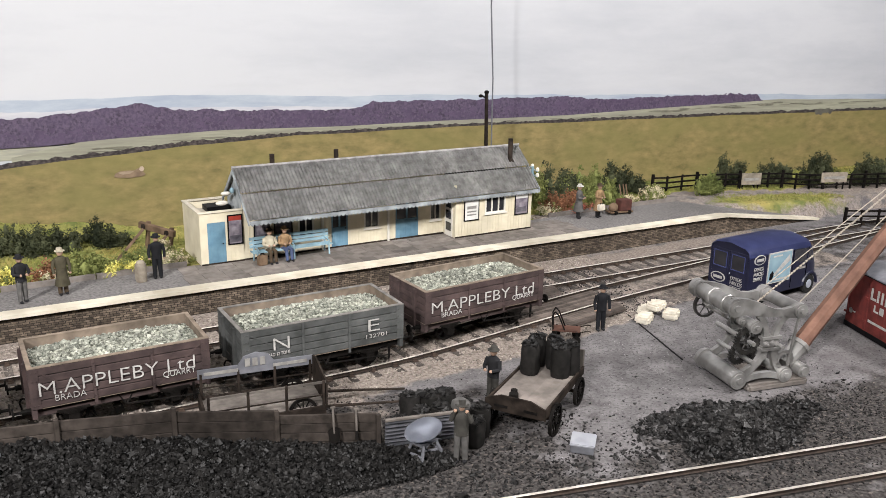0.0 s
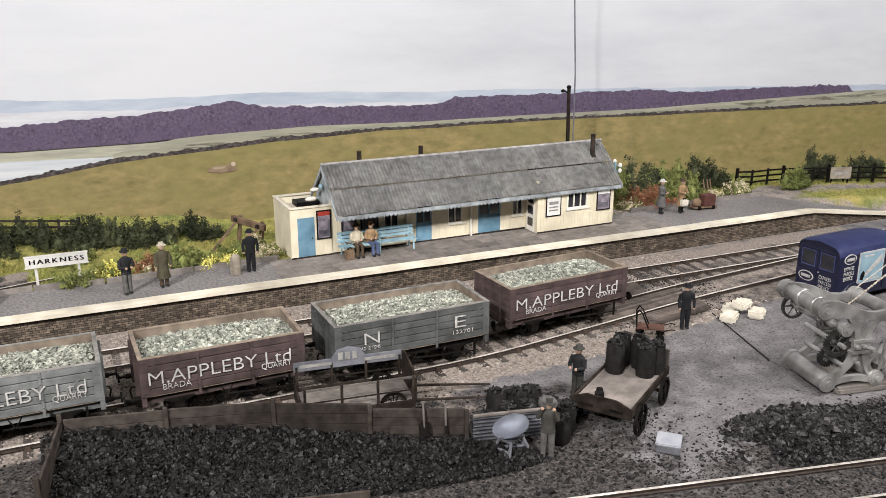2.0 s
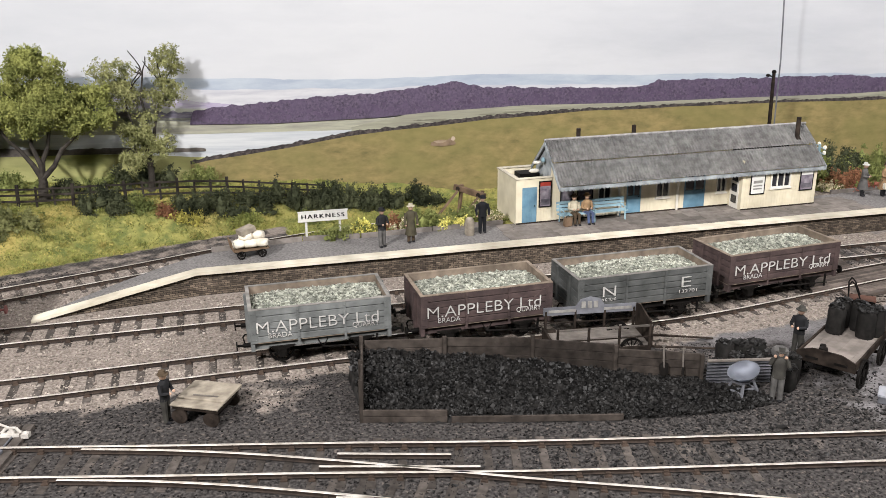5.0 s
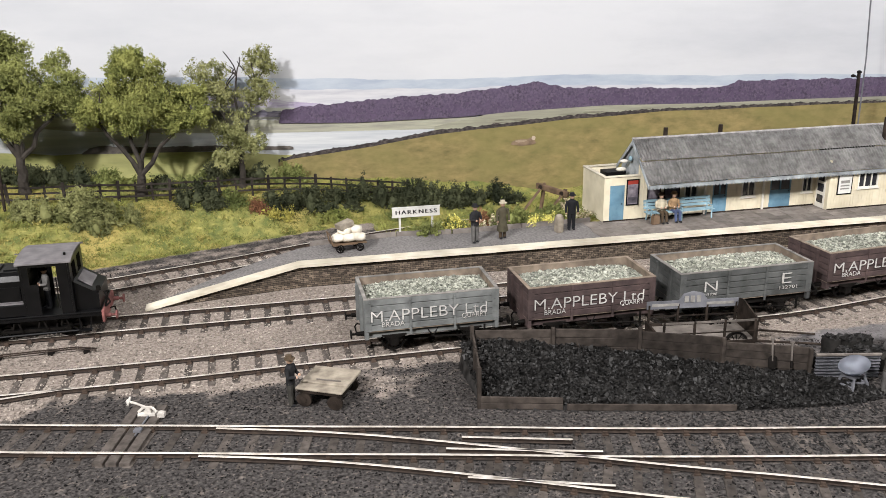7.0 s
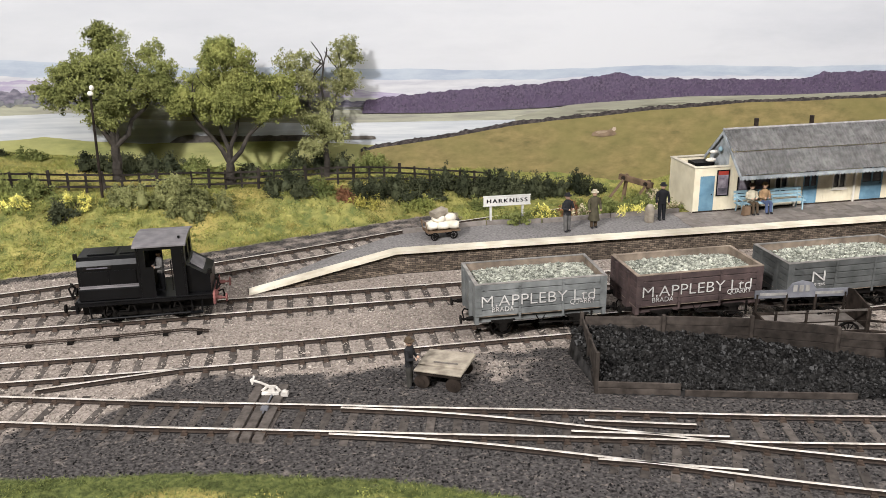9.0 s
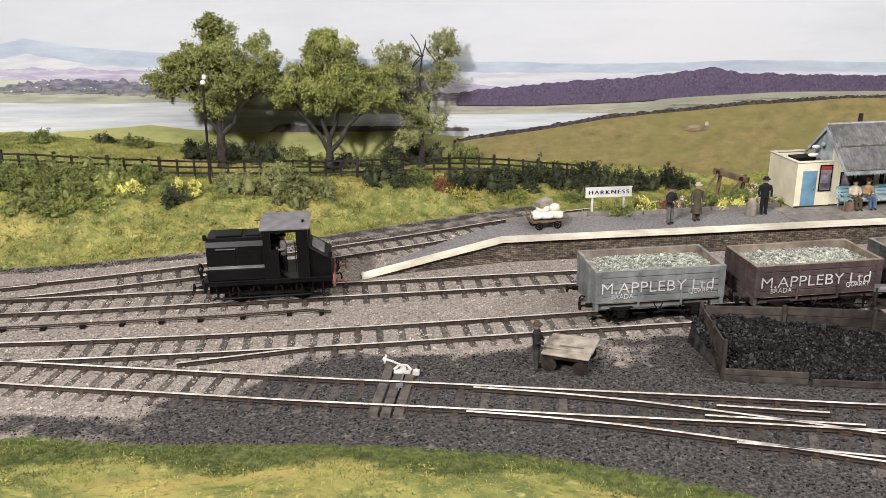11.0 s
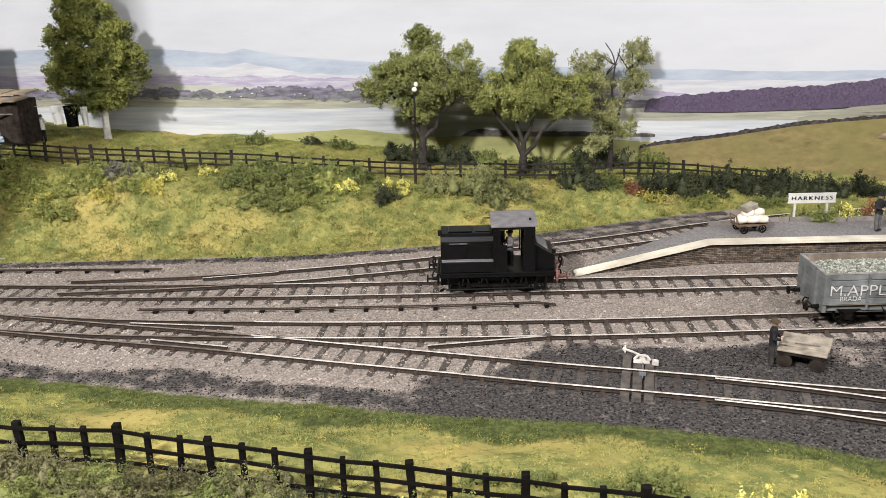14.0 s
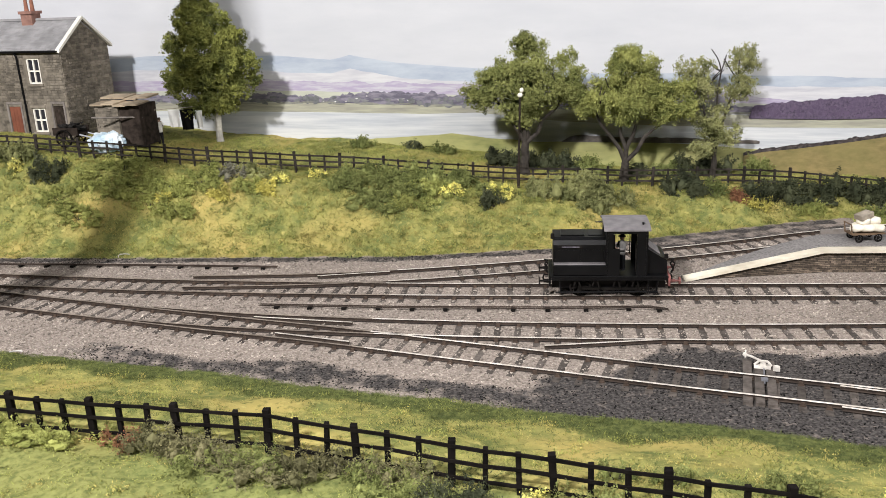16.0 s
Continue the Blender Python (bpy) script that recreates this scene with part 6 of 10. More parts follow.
build_scales()


def build_crate():
    root = thing("weight_box", place(97.7, 67.3, 0, 45), "pale grey square box lying on the yard", "box")
    bm = bmesh.new()
    box(bm, -0.8, 0.8, -0.72, 0.72, 0.0, 0.5)
    bevelled(bm, 0.06)
    part("body", bm, GREY_PAINT, root)
    bm = bmesh.new()
    box(bm, -0.85, 0.85, -0.77, 0.77, 0.51, 0.66)
    bevelled(bm, 0.05, 2)
    part("lid", bm, STONE_BOX, root, "paler grey lid")


build_crate()


def cart_wheel(parent, x, y, r, spokes=10):
    bm = bmesh.new()
    spoked_wheel(bm, (x, y, r), r, spokes, 0.1, "y", 0.17)
    return part("wheel", bm, IRON, parent, "black spoked cart wheel")


WORN_DECK = material("worn_grey_deck", (0.27, 0.235, 0.21), (0.17, 0.148, 0.132), scale=120, big=25, stain=0.35, obj=0.05)


def build_coal_cart():
    ang = 33.0
    root = thing("coal_cart", place(98.0, 72.6, 0, ang), "four-wheeled coal delivery cart with a worn flat deck", "cart")
    L, W, z = 3.9, 1.95, 2.0
    n = 7
    for i in range(n):
        bm = bmesh.new()
        a = -W + 2 * W * i / n
        box(bm, -L, L, a + 0.004, a + 2 * W / n - 0.004, z, z + 0.12)
        part("deck_board", bm, WORN_DECK, root)
    for s in (-1, 1):
        bm = bmesh.new()
        box(bm, -L, L, s * W - 0.07, s * W + 0.07, z - 0.3, z + 0.32)
        bevelled(bm, 0.03)
        part("side_board", bm, DARK_WOOD, root)
    bm = bmesh.new()
    prism(bm, [(-W - 0.1, z - 0.35), (W + 0.1, z - 0.35), (W + 0.1, z + 0.35), (1.0, z + 0.75), (-1.0, z + 0.75), (-W - 0.1, z + 0.35)], "x", -L - 0.1, -L + 0.04)
    bevelled(bm, 0.03)
    tb = part("tail_board", bm, DARK_WOOD, root, "dark tail board with faded lettering")
    for y0 in (-1.5, 0.5):
        bm = bmesh.new()
        box(bm, -L - 0.17, -L - 0.09, y0, y0 + 0.9, z - 0.05, z + 0.1)
        part("tail_strap", bm, IRON, tb)
    bm = bmesh.new()
    box(bm, L - 0.05, L + 0.1, -W, W, z - 0.3, z + 1.5)
    part("front_board", bm, CART_WOOD, root)
    bm = bmesh.new()
    for x in (-2.3, 2.3):
        box(bm, x - 0.15, x + 0.15, -1.7, 1.7, 1.0, z - 0.02)
        rod(bm, (x, -2.1, 1.05), (x, 2.1, 1.05), 0.14, None, 8)
    box(bm, -3.2, 3.2, -0.9, -0.7, z - 0.35, z - 0.02)
    box(bm, -3.2, 3.2, 0.7, 0.9, z - 0.35, z - 0.02)
    part("underframe", bm, DARK_WOOD, root)
    for x in (-2.4, 2.5):
        for s in (-1, 1):
            cart_wheel(root, x, s * 2.15, 1.1 if x < 0 else 1.0)
    bm = bmesh.new()
    tube(bm, [(L, -0.9, 1.3), (L + 1.2, -0.8, 0.9), (L + 2.4, -0.8, 0.6)], 0.11, 6)
    tube(bm, [(L, 0.9, 1.3), (L + 1.2, 0.8, 0.9), (L + 2.4, 0.8, 0.6)], 0.11, 6)
    part("shafts", bm, DARK_WOOD, root)
    m = place(98.0, 72.6, 0, ang)
    for k, (lx, ly) in enumerate(((1.4, 1.1), (2.9, 1.2), (1.9, -0.9), (3.1, -0.1), (2.8, -1.3))):
        p = m @ Vector((lx * CM, ly * CM, 0))
        coal_sack(p.x / CM, p.y / CM, z + 0.13, 0.66, 2.1, 20 + k, 0, "coal sacks on the cart")
    p = m @ Vector((-3.0 * CM, 0.5 * CM, 0))
    tr = thing("coal_weights", place(p.x / CM, p.y / CM, z + 0.13, 30), "small dark iron weights on the cart deck", "weights")
    bm = bmesh.new()
    rod(bm, (0, 0, 0), (0, 0, 0.45), 0.35, 0.3, 10)
    rod(bm, (0.6, 0.25, 0), (0.6, 0.25, 0.4), 0.25, 0.22, 10)
    part("iron_weight", bm, IRON, tr)
    bm = bmesh.new()
    box(bm, -0.9, -0.3, 0.1, 0.8, 0, 0.1)
    part("slip_board", bm, STONE_BOX, tr)


build_coal_cart()


def build_dray():
    root = thing("coal_dray", place(81.6, 80.2, 0, -8), "low two-wheeled coal dray with side rails and shafts", "dray")
    L, W, z = 3.75, 1.8, 1.15
    for i in range(6):
        bm = bmesh.new()
        a = -W + 2 * W * i / 6
        box(bm, -L, L, a + 0.02, a + 2 * W / 6 - 0.02, z, z + 0.1)
        part("deck_board", bm, CART_WOOD, root)
    bm = bmesh.new()
    box(bm, -L, L, -W - 0.05, -W + 0.12, z - 0.45, z + 0.12)
    box(bm, -L, L, W - 0.12, W + 0.05, z - 0.45, z + 0.3)
    box(bm, -L - 0.1, -L + 0.06, -W, W, z - 0.4, z + 0.55)
    part("frame", bm, DARK_WOOD, root)
    for s in (-1, 1):
        for x in (-3.6, -1.2, 1.2, 3.6):
            bm = bmesh.new()
            box(bm, x - 0.08, x + 0.08, s * W - 0.08, s * W + 0.08, z, z + 1.9)
            part("rail_post", bm, DARK_WOOD, root)
    bm = bmesh.new()
    box(bm, -L - 0.05, L + 0.1, W - 0.07, W + 0.07, z + 1.55, z + 2.2)
    prism(bm, [(-1.2, z + 2.19), (1.2, z + 2.19), (0.8, z + 2.75), (0, z + 2.95), (-0.8, z + 2.75)], "y", W - 0.07, W + 0.07)
    nb = part("name_board", bm, GREY_PAINT, root, "grey name board with faded lettering")
    for k in range(3):
        bm = bmesh.new()
        box(bm, -0.75 + k * 0.5, -0.42 + k * 0.5, W - 0.12, W - 0.08, z + 2.05, z + 2.6)
        part("letter_bar", bm, BLUR, nb)
    for x0, wd in ((-3.4, 2.2), (1.1, 2.3)):
        bm = bmesh.new()
        box(bm, x0, x0 + wd, W - 0.1, W - 0.065, z + 1.78, z + 2.0)
        part("letter_bar", bm, BLUR, nb)
    bm = bmesh.new()
    box(bm, -L, L, -W - 0.05, -W + 0.06, z + 1.72, z + 1.86)
    part("near_rail", bm, CART_WOOD, root)
    bm = bmesh.new()
    box(bm, -L, L, -W - 0.03, -W + 0.04, z + 0.85, z + 0.93)
    box(bm, -L, L, W - 0.04, W + 0.03, z + 0.85, z + 0.93)
    part("mid_rail", bm, DARK_WOOD, root)
    bm = bmesh.new()
    prism(bm, [(-W, z), (W, z), (W, z + 2.2), (0.9, z + 2.4), (-W, z + 1.85)], "x", L, L + 0.12)
    part("end_board", bm, DARK_WOOD, root)
    for s in (-1, 1):
        cart_wheel(root, 2.3, s * 1.55, 0.95, 12)
        bm = bmesh.new()
        rod(bm, (L - 0.4, s * 1.2, z - 0.2), (L + 6.4, s * 1.0, 0.15), 0.12, 0.08, 6)
        part("shaft", bm, DARK_WOOD, root)
    bm = bmesh.new()
    rod(bm, (2.3, -1.6, 0.95), (2.3, 1.6, 0.95), 0.12, None, 8)
    rod(bm, (-3.2, 0, 0.0), (-3.2, 0, z), 0.1, None, 6)
    part("axle", bm, IRON, root)


build_dray()


def build_flat_trolley():
    root = thing("flat_trolley", place(52.2, 79.3, 0, -29), "flat hand trolley topped with pale weathered boards", "trolley")
    root.scale = (0.94, 0.86, 0.84)
    bm = bmesh.new()
    box(bm, -1.75, 1.75, -1.8, 1.8, 1.2, 1.5)
    part("deck", bm, DARK_WOOD, root)
    bm = bmesh.new()
    box(bm, -1.85, 1.85, -2.0, -0.95, 1.51, 1.68)
    bevelled(bm, 0.04)
    jitter(bm.verts, 0.06, 0.5)
    part("front_board", bm, CART_CANVAS, root, "pale weathered top board")
    bm = bmesh.new()
    box(bm, -1.8, 1.9, -0.93, 2.05, 1.55, 1.82)
    bevelled(bm, 0.05)
    jitter(bm.verts, 0.09, 0.5)
    part("back_board", bm, CART_CANVAS, root, "pale weathered top board")
    bm = bmesh.new()
    rod(bm, (-0.7, -0.5, 1.9), (1.2, -0.4, 1.9), 0.07, None, 6)
    part("lashing_pole", bm, CART_WOOD, root)
    for x in (-1.25, 1.2):
        for s in (-1, 1):
            bm = bmesh.new()
            rod(bm, (x, s * 1.75 - 0.12, 0.6), (x, s * 1.75 + 0.12, 0.6), 0.6, None, 18)
            rod(bm, (x, s * 1.75 - 0.18, 0.6), (x, s * 1.75 + 0.18, 0.6), 0.24, None, 12)
            part("wheel", bm, DARK_WOOD, root, "solid dark wheel")
        bm = bmesh.new()
        rod(bm, (x, -1.75, 0.6), (x, 1.75, 0.6), 0.12, None, 6)
        box(bm, x - 0.2, x + 0.2, -1.3, 1.3, 0.6, 1.19)
        part("axle", bm, IRON, root)


CART_CANVAS = material("pale_weathered_boards", (0.33, 0.29, 0.23), (0.20, 0.17, 0.135), scale=140, big=35, stain=0.3)
build_flat_trolley()


DULL_WHITE = material("dirty_white_paint", (0.66, 0.63, 0.58), (0.36, 0.33, 0.30), scale=140, big=50, stain=0.3)


def build_point_lever():
    root = thing("point_lever", place(39.6, 79.3, 0.06, -14), "dirty white ground point lever on long timbers", "point lever")
    root.scale = (1.2, 1.1, 1.3)
    for y in (-0.7, 0, 0.7):
        bm = bmesh.new()
        box(bm, y * 1.0 - 0.27, y * 1.0 + 0.27, -5.2, 1.6, -0.08, 0.14)
        part("timber", bm, SLEEPER, root)
    bm = bmesh.new()
    box(bm, -0.3, 0.7, 0.1, 0.6, 0.12, 0.28)
    tube(bm, [(-0.3, 0.3, 0.3), (0.0, 0.35, 0.55), (0.5, 0.35, 0.55), (0.75, 0.3, 0.3)], 0.08, 6)
    rod(bm, (0.25, 0.2, 0.32), (0.25, 0.5, 0.32), 0.2, None, 12)
    part("lever_box", bm, DULL_WHITE, root)
    bm = bmesh.new()
    tube(bm, [(0.2, 0.4, 0.5), (-0.4, 0.5, 0.7), (-0.85, 0.55, 0.8)], 0.07, 7)
    ball(bm, (-0.9, 0.55, 0.8), 0.14, sub=2)
    rod(bm, (-0.85, 0.25, 0.7), (-0.85, 0.8, 0.95), 0.06, None, 6)
    part("handle", bm, DULL_WHITE, root)
    bm = bmesh.new()
    box(bm, 0.85, 1.25, -0.05, 0.35, 0.12, 0.34)
    ball(bm, (1.05, 0.15, 0.34), 0.2, 0.2, 0.1, 2)
    part("counterweight", bm, DULL_WHITE, root)
    bm = bmesh.new()
    rod(bm, (0.3, 0.4, 0.15), (0.3, -2.2, 0.15), 0.05, None, 6)
    box(bm, 0.1, 0.5, -1.9, -1.5, 0.15, 0.26)
    part("stretcher_rod", bm, GREY_PAINT, root)


build_point_lever()


def build_bales():
    rnd = random.Random(4)
    for x, y, z, rz in ((116.6, 82.0, 0, 30), (118.2, 83.4, 0, 25), (119.4, 81.6, 0, 35), (118.6, 82.7, 0.6, 20)):
        root = thing("flour_sack", place(x, y, z, rz), "cream bagged goods piled on the yard", "sack", "cream sacks on the yard")
        bm = bmesh.new()
        box(bm, -0.92, 0.92, -0.66, 0.66, 0, 0.62)
        bevelled(bm, 0.16, 2)
        jitter(bm.verts, 0.12, 0.9 + rnd.random())
        part("bag", bm, PALE_SACK, root, smooth=True)
        bm = bmesh.new()
        for sx in (-0.4, 0.4):
            box(bm, sx - 0.03, sx + 0.03, -0.68, 0.68, 0.02, 0.65)
        part("string", bm, PALE_SACK, root)


build_bales()


def build_porter_trolley():
    root = thing("porter_trolley", place(107.8, 81.8, 0, -40), "platform trolley with red-brown deck and tall hooped end rails", "trolley")
    bm = bmesh.new()
    box(bm, -1.1, 1.15, -0.6, 0.6, 0.95, 1.07)
    part("deck", bm, material("red_brown_boards", (0.125, 0.062, 0.045), (0.075, 0.038, 0.028), scale=120, big=30), root, "red-brown board deck")
    bm = bmesh.new()
    bm.free()
    for s in (-0.52, 0.52):
        bm = bmesh.new()
        tube(bm, [(-1.05, s, 1.0), (-1.15, s, 2.2), (-0.95, s, 2.6), (-0.65, s, 2.3), (-0.35, s, 1.6), (-0.1, s, 1.0)], 0.06, 6)
        part("hoop_rail", bm, IRON, root)
    bm = bmesh.new()
    for s in (-0.7, 0.7):
        tube(bm, [(1.1, s, 1.0), (1.7, s, 1.2), (2.0, s, 1.15)], 0.05, 6)
    part("handle", bm, DARK_WOOD, root)
    for x in (-0.8, 0.85):
        bm = bmesh.new()
        rod(bm, (x, -0.8, 0.35), (x, 0.8, 0.35), 0.09, None, 6)
        for s in (-0.8, 0.8):
            rod(bm, (x, s - 0.08, 0.36), (x, s + 0.08, 0.36), 0.36, None, 14)
            rod(bm, (x, s, 0.36), (x, s, 1.05), 0.09, None, 6)
        part("wheel_pair", bm, IRON, root)


build_porter_trolley()


# ---- parcels van ----
def build_van():
    root = thing("parcels_van", place(126.9, 82.2, 0, 2), "dark blue snub-nosed parcels van with a brighter blue roof", "van")
    root.scale = (1.02, 1.06, 1.12)
    body = bmesh.new()
    prof = [(-2.08, 0.75), (2.08, 0.75), (2.18, 2.2), (2.14, 4.25), (2.02, 4.72), (1.6, 5.02), (0, 5.25), (-1.6, 5.02), (-2.02, 4.72), (-2.14, 4.25), (-2.18, 2.2)]
    shapes = ((0, 0.975, 0.97), (0.16, 1, 1), (6.8, 1, 1), (7.9, 0.99, 0.985), (8.6, 0.97, 0.945), (9.1, 0.95, 0.85), (9.5, 0.92, 0.66), (9.75, 0.89, 0.54), (10.1, 0.82, 0.47), (10.25, 0.7, 0.4))
    rings = [[body.verts.new((x, y * sy, 0.75 + (z - 0.75) * top)) for y, z in prof] for x, sy, top in shapes]
    for a, b in zip(rings[:-1], rings[1:]):
        for i in range(len(prof)):
            body.faces.new((a[i], a[(i + 1) % len(prof)], b[(i + 1) % len(prof)], b[i]))
    body.faces.new(rings[0])
    body.faces.new(rings[-1])
    part("body", body, VAN_BLUE, root, smooth=True)
    bm = bmesh.new()
    rr = [[bm.verts.new((x, y * sy * 1.01, 0.8 + (z - 0.75) * top)) for y, z in prof[3:10]] for x, sy, top in ((-0.1, 0.975, 0.97),) + shapes[1:5]]
    for a, b in zip(rr[:-1], rr[1:]):
        for i in range(6):
            bm.faces.new((a[i], a[i + 1], b[i + 1], b[i]))
    bmesh.ops.solidify(bm, geom=bm.faces[:], thickness=0.05)
    part("roof", bm, VAN_ROOF, root, "brighter blue roof with rounded edges", smooth=True)
    # rear doors
    for s in (-1, 1):
        bm = bmesh.new()
        box(bm, -0.05, 0.02, min(s * 0.06, s * 1.85), max(s * 0.06, s * 1.85), 0.95, 4.5)
        bevelled(bm, 0.03)
        d = part("rear_door", bm, VAN_BLUE, root)
        bm = bmesh.new()
        for y0, y1, z0, z1 in ((0.3, 1.6, 2.92, 2.99), (0.3, 1.6, 4.22, 4.27), (0.24, 0.3, 2.92, 4.27), (1.6, 1.66, 2.92, 4.27)):
            box(bm, -0.09, -0.04, min(s * y0, s * y1), max(s * y0, s * y1), z0, z1)
        part("window_rim", bm, VAN_ROOF, d)
        bm = bmesh.new()
        box(bm, -0.065, -0.03, min(s * 0.3, s * 1.6), max(s * 0.3, s * 1.6), 2.99, 4.22)
        part("rear_window", bm, GLASS, d)
        for z in (1.4, 4.0):
            bm = bmesh.new()
            rod(bm, (-0.06, s * 1.88, z - 0.14), (-0.06, s * 1.88, z + 0.14), 0.05, None, 6)
            part("hinge", bm, VAN_BLUE, d)
    bm = bmesh.new()
    ball(bm, (-0.11, -0.2, 2.6), 0.07, sub=1)
    part("door_handle", bm, GALV, root)
    # marks and writing
    for x, y, z, nrm in ((-0.06, 1.0, 2.0, "-x"), (1.25, -2.16, 4.02, "-y")):
        bm = bmesh.new()
        for r, d in ((1.0, 0.03), (0.84, 0.045)):
            pts = [(0.78 * r * math.cos(t), 0.42 * r * math.sin(t)) for t in np.linspace(0, 2 * math.pi, 21)[:-1]]
            if nrm == "-y":
                prism(bm, [(x + u, z + w) for u, w in pts], "y", y - d, y + 0.05)
            else:
                prism(bm, [(y + u, z + w) for u, w in pts], "x", x - d, x + 0.02)
            part("oval_mark", bm, LETTER if r == 1.0 else VAN_BLUE, root, "white oval mark" if r == 1.0 else "")
            bm = bmesh.new()
        if nrm == "-y":
            box(bm, x - 0.48, x + 0.48, y - 0.06, y, z - 0.12, z + 0.12)
        else:
            box(bm, x - 0.06, x, y - 0.48, y + 0.48, z - 0.12, z + 0.12)
        part("mark_bar", bm, LETTER, root)
    for k, t in enumerate(("EXPRESS", "PARCELS", "SERVICE")):
        words(t, 0.46, 0.55, -2.2, 3.1 - k * 0.42, LETTER, root, stretch=0.75)
        words(t, 0.44, -0.08, -0.3, 2.1 - k * 0.4, LETTER, root, stretch=0.75, normal="-x")
    bm = bmesh.new()
    box(bm, 2.45, 5.75, -2.22, -2.12, 1.75, 4.4)
    ad = part("advert_panel", bm, LETTER, root, "pale blue advertisement panel")
    bm = bmesh.new()
    box(bm, 2.55, 5.65, -2.235, -2.14, 1.85, 4.3)
    part("advert_print", bm, PALE_PANEL, ad)
    bm = bmesh.new()
    prism(bm, [(3.2, 2.5), (3.5, 2.35), (5.5, 3.5), (5.35, 4.05)], "y", -2.25, -2.15)
    part("advert_picture", bm, LETTER, ad, "white slanting poster picture")
    bm = bmesh.new()
    prism(bm, [(2.75, 2.1), (3.15, 2.05), (3.35, 2.6), (3.1, 2.85), (2.8, 2.6)], "y", -2.25, -2.15)
    part("advert_figure", bm, BLACK, ad, "dark poster shape")
    bm = bmesh.new()
    box(bm, 3.0, 4.3, -2.245, -2.15, 4.0, 4.14)
    box(bm, 3.4, 5.4, -2.245, -2.15, 1.98, 2.12)
    part("advert_bars", bm, LETTER, ad)
    for pts in (((6.2, 3.05), (8.0, 3.05), (8.0, 4.2), (6.2, 4.25)), ((8.35, 3.05), (9.15, 3.0), (8.85, 3.85), (8.55, 4.12), (8.35, 4.15))):
        for s in (-1, 1):
            bm = bmesh.new()
            y0 = 2.16 if pts[0][0] < 8 else 2.1
            prism(bm, list(pts), "y", min(s * (y0 - 0.2), s * y0), max(s * (y0 - 0.2), s * y0))
            part("side_window", bm, GLASS, root)
    bm = bmesh.new()
    for x in (6.05, 8.2):
        box(bm, x - 0.02, x + 0.02, -2.185, -2.14, 0.95, 4.3)
    part("cab_door_joint", bm, BLACK, root)
    bm = bmesh.new()
    box(bm, 6.9, 8.0, -2.19, -2.14, 2.45, 2.65)
    part("letter_bar", bm, BLUR, root)
    for x in (2.0, 9.0):
        for s in (-1, 1):
            bm = bmesh.new()
            rod(bm, (x, s * 1.65, 0.85), (x, s * 2.1, 0.85), 0.85, None, 22)
            bevelled(bm, 0.08, 2)
            w = part("wheel", bm, TYRE, root, smooth=True)
            bm = bmesh.new()
            rod(bm, (x, s * 2.05, 0.85), (x, s * 2.15, 0.85), 0.42, 0.36, 16)
            part("hub", bm, GALV, w)
            bm = bmesh.new()
            tube(bm, [(x + 1.05 * math.cos(t), s * 2.1, 0.85 + 1.05 * math.sin(t)) for t in np.linspace(0, math.pi, 11)], 0.14, 6)
            part("mudguard", bm, VAN_BLUE, root)
    for s in (-1, 1):
        bm = bmesh.new()
        ball(bm, (10.1, s * 1.5, 1.7), 0.26, sub=2)
        part("headlight", bm, GALV, root)
    for x0, x1 in ((-0.35, -0.2), (10.3, 10.45)):
        bm = bmesh.new()
        box(bm, x0, x1, -1.9, 1.9, 0.75, 1.0)
        bevelled(bm, 0.05)
        part("bumper", bm, BLACK, root)


build_van()


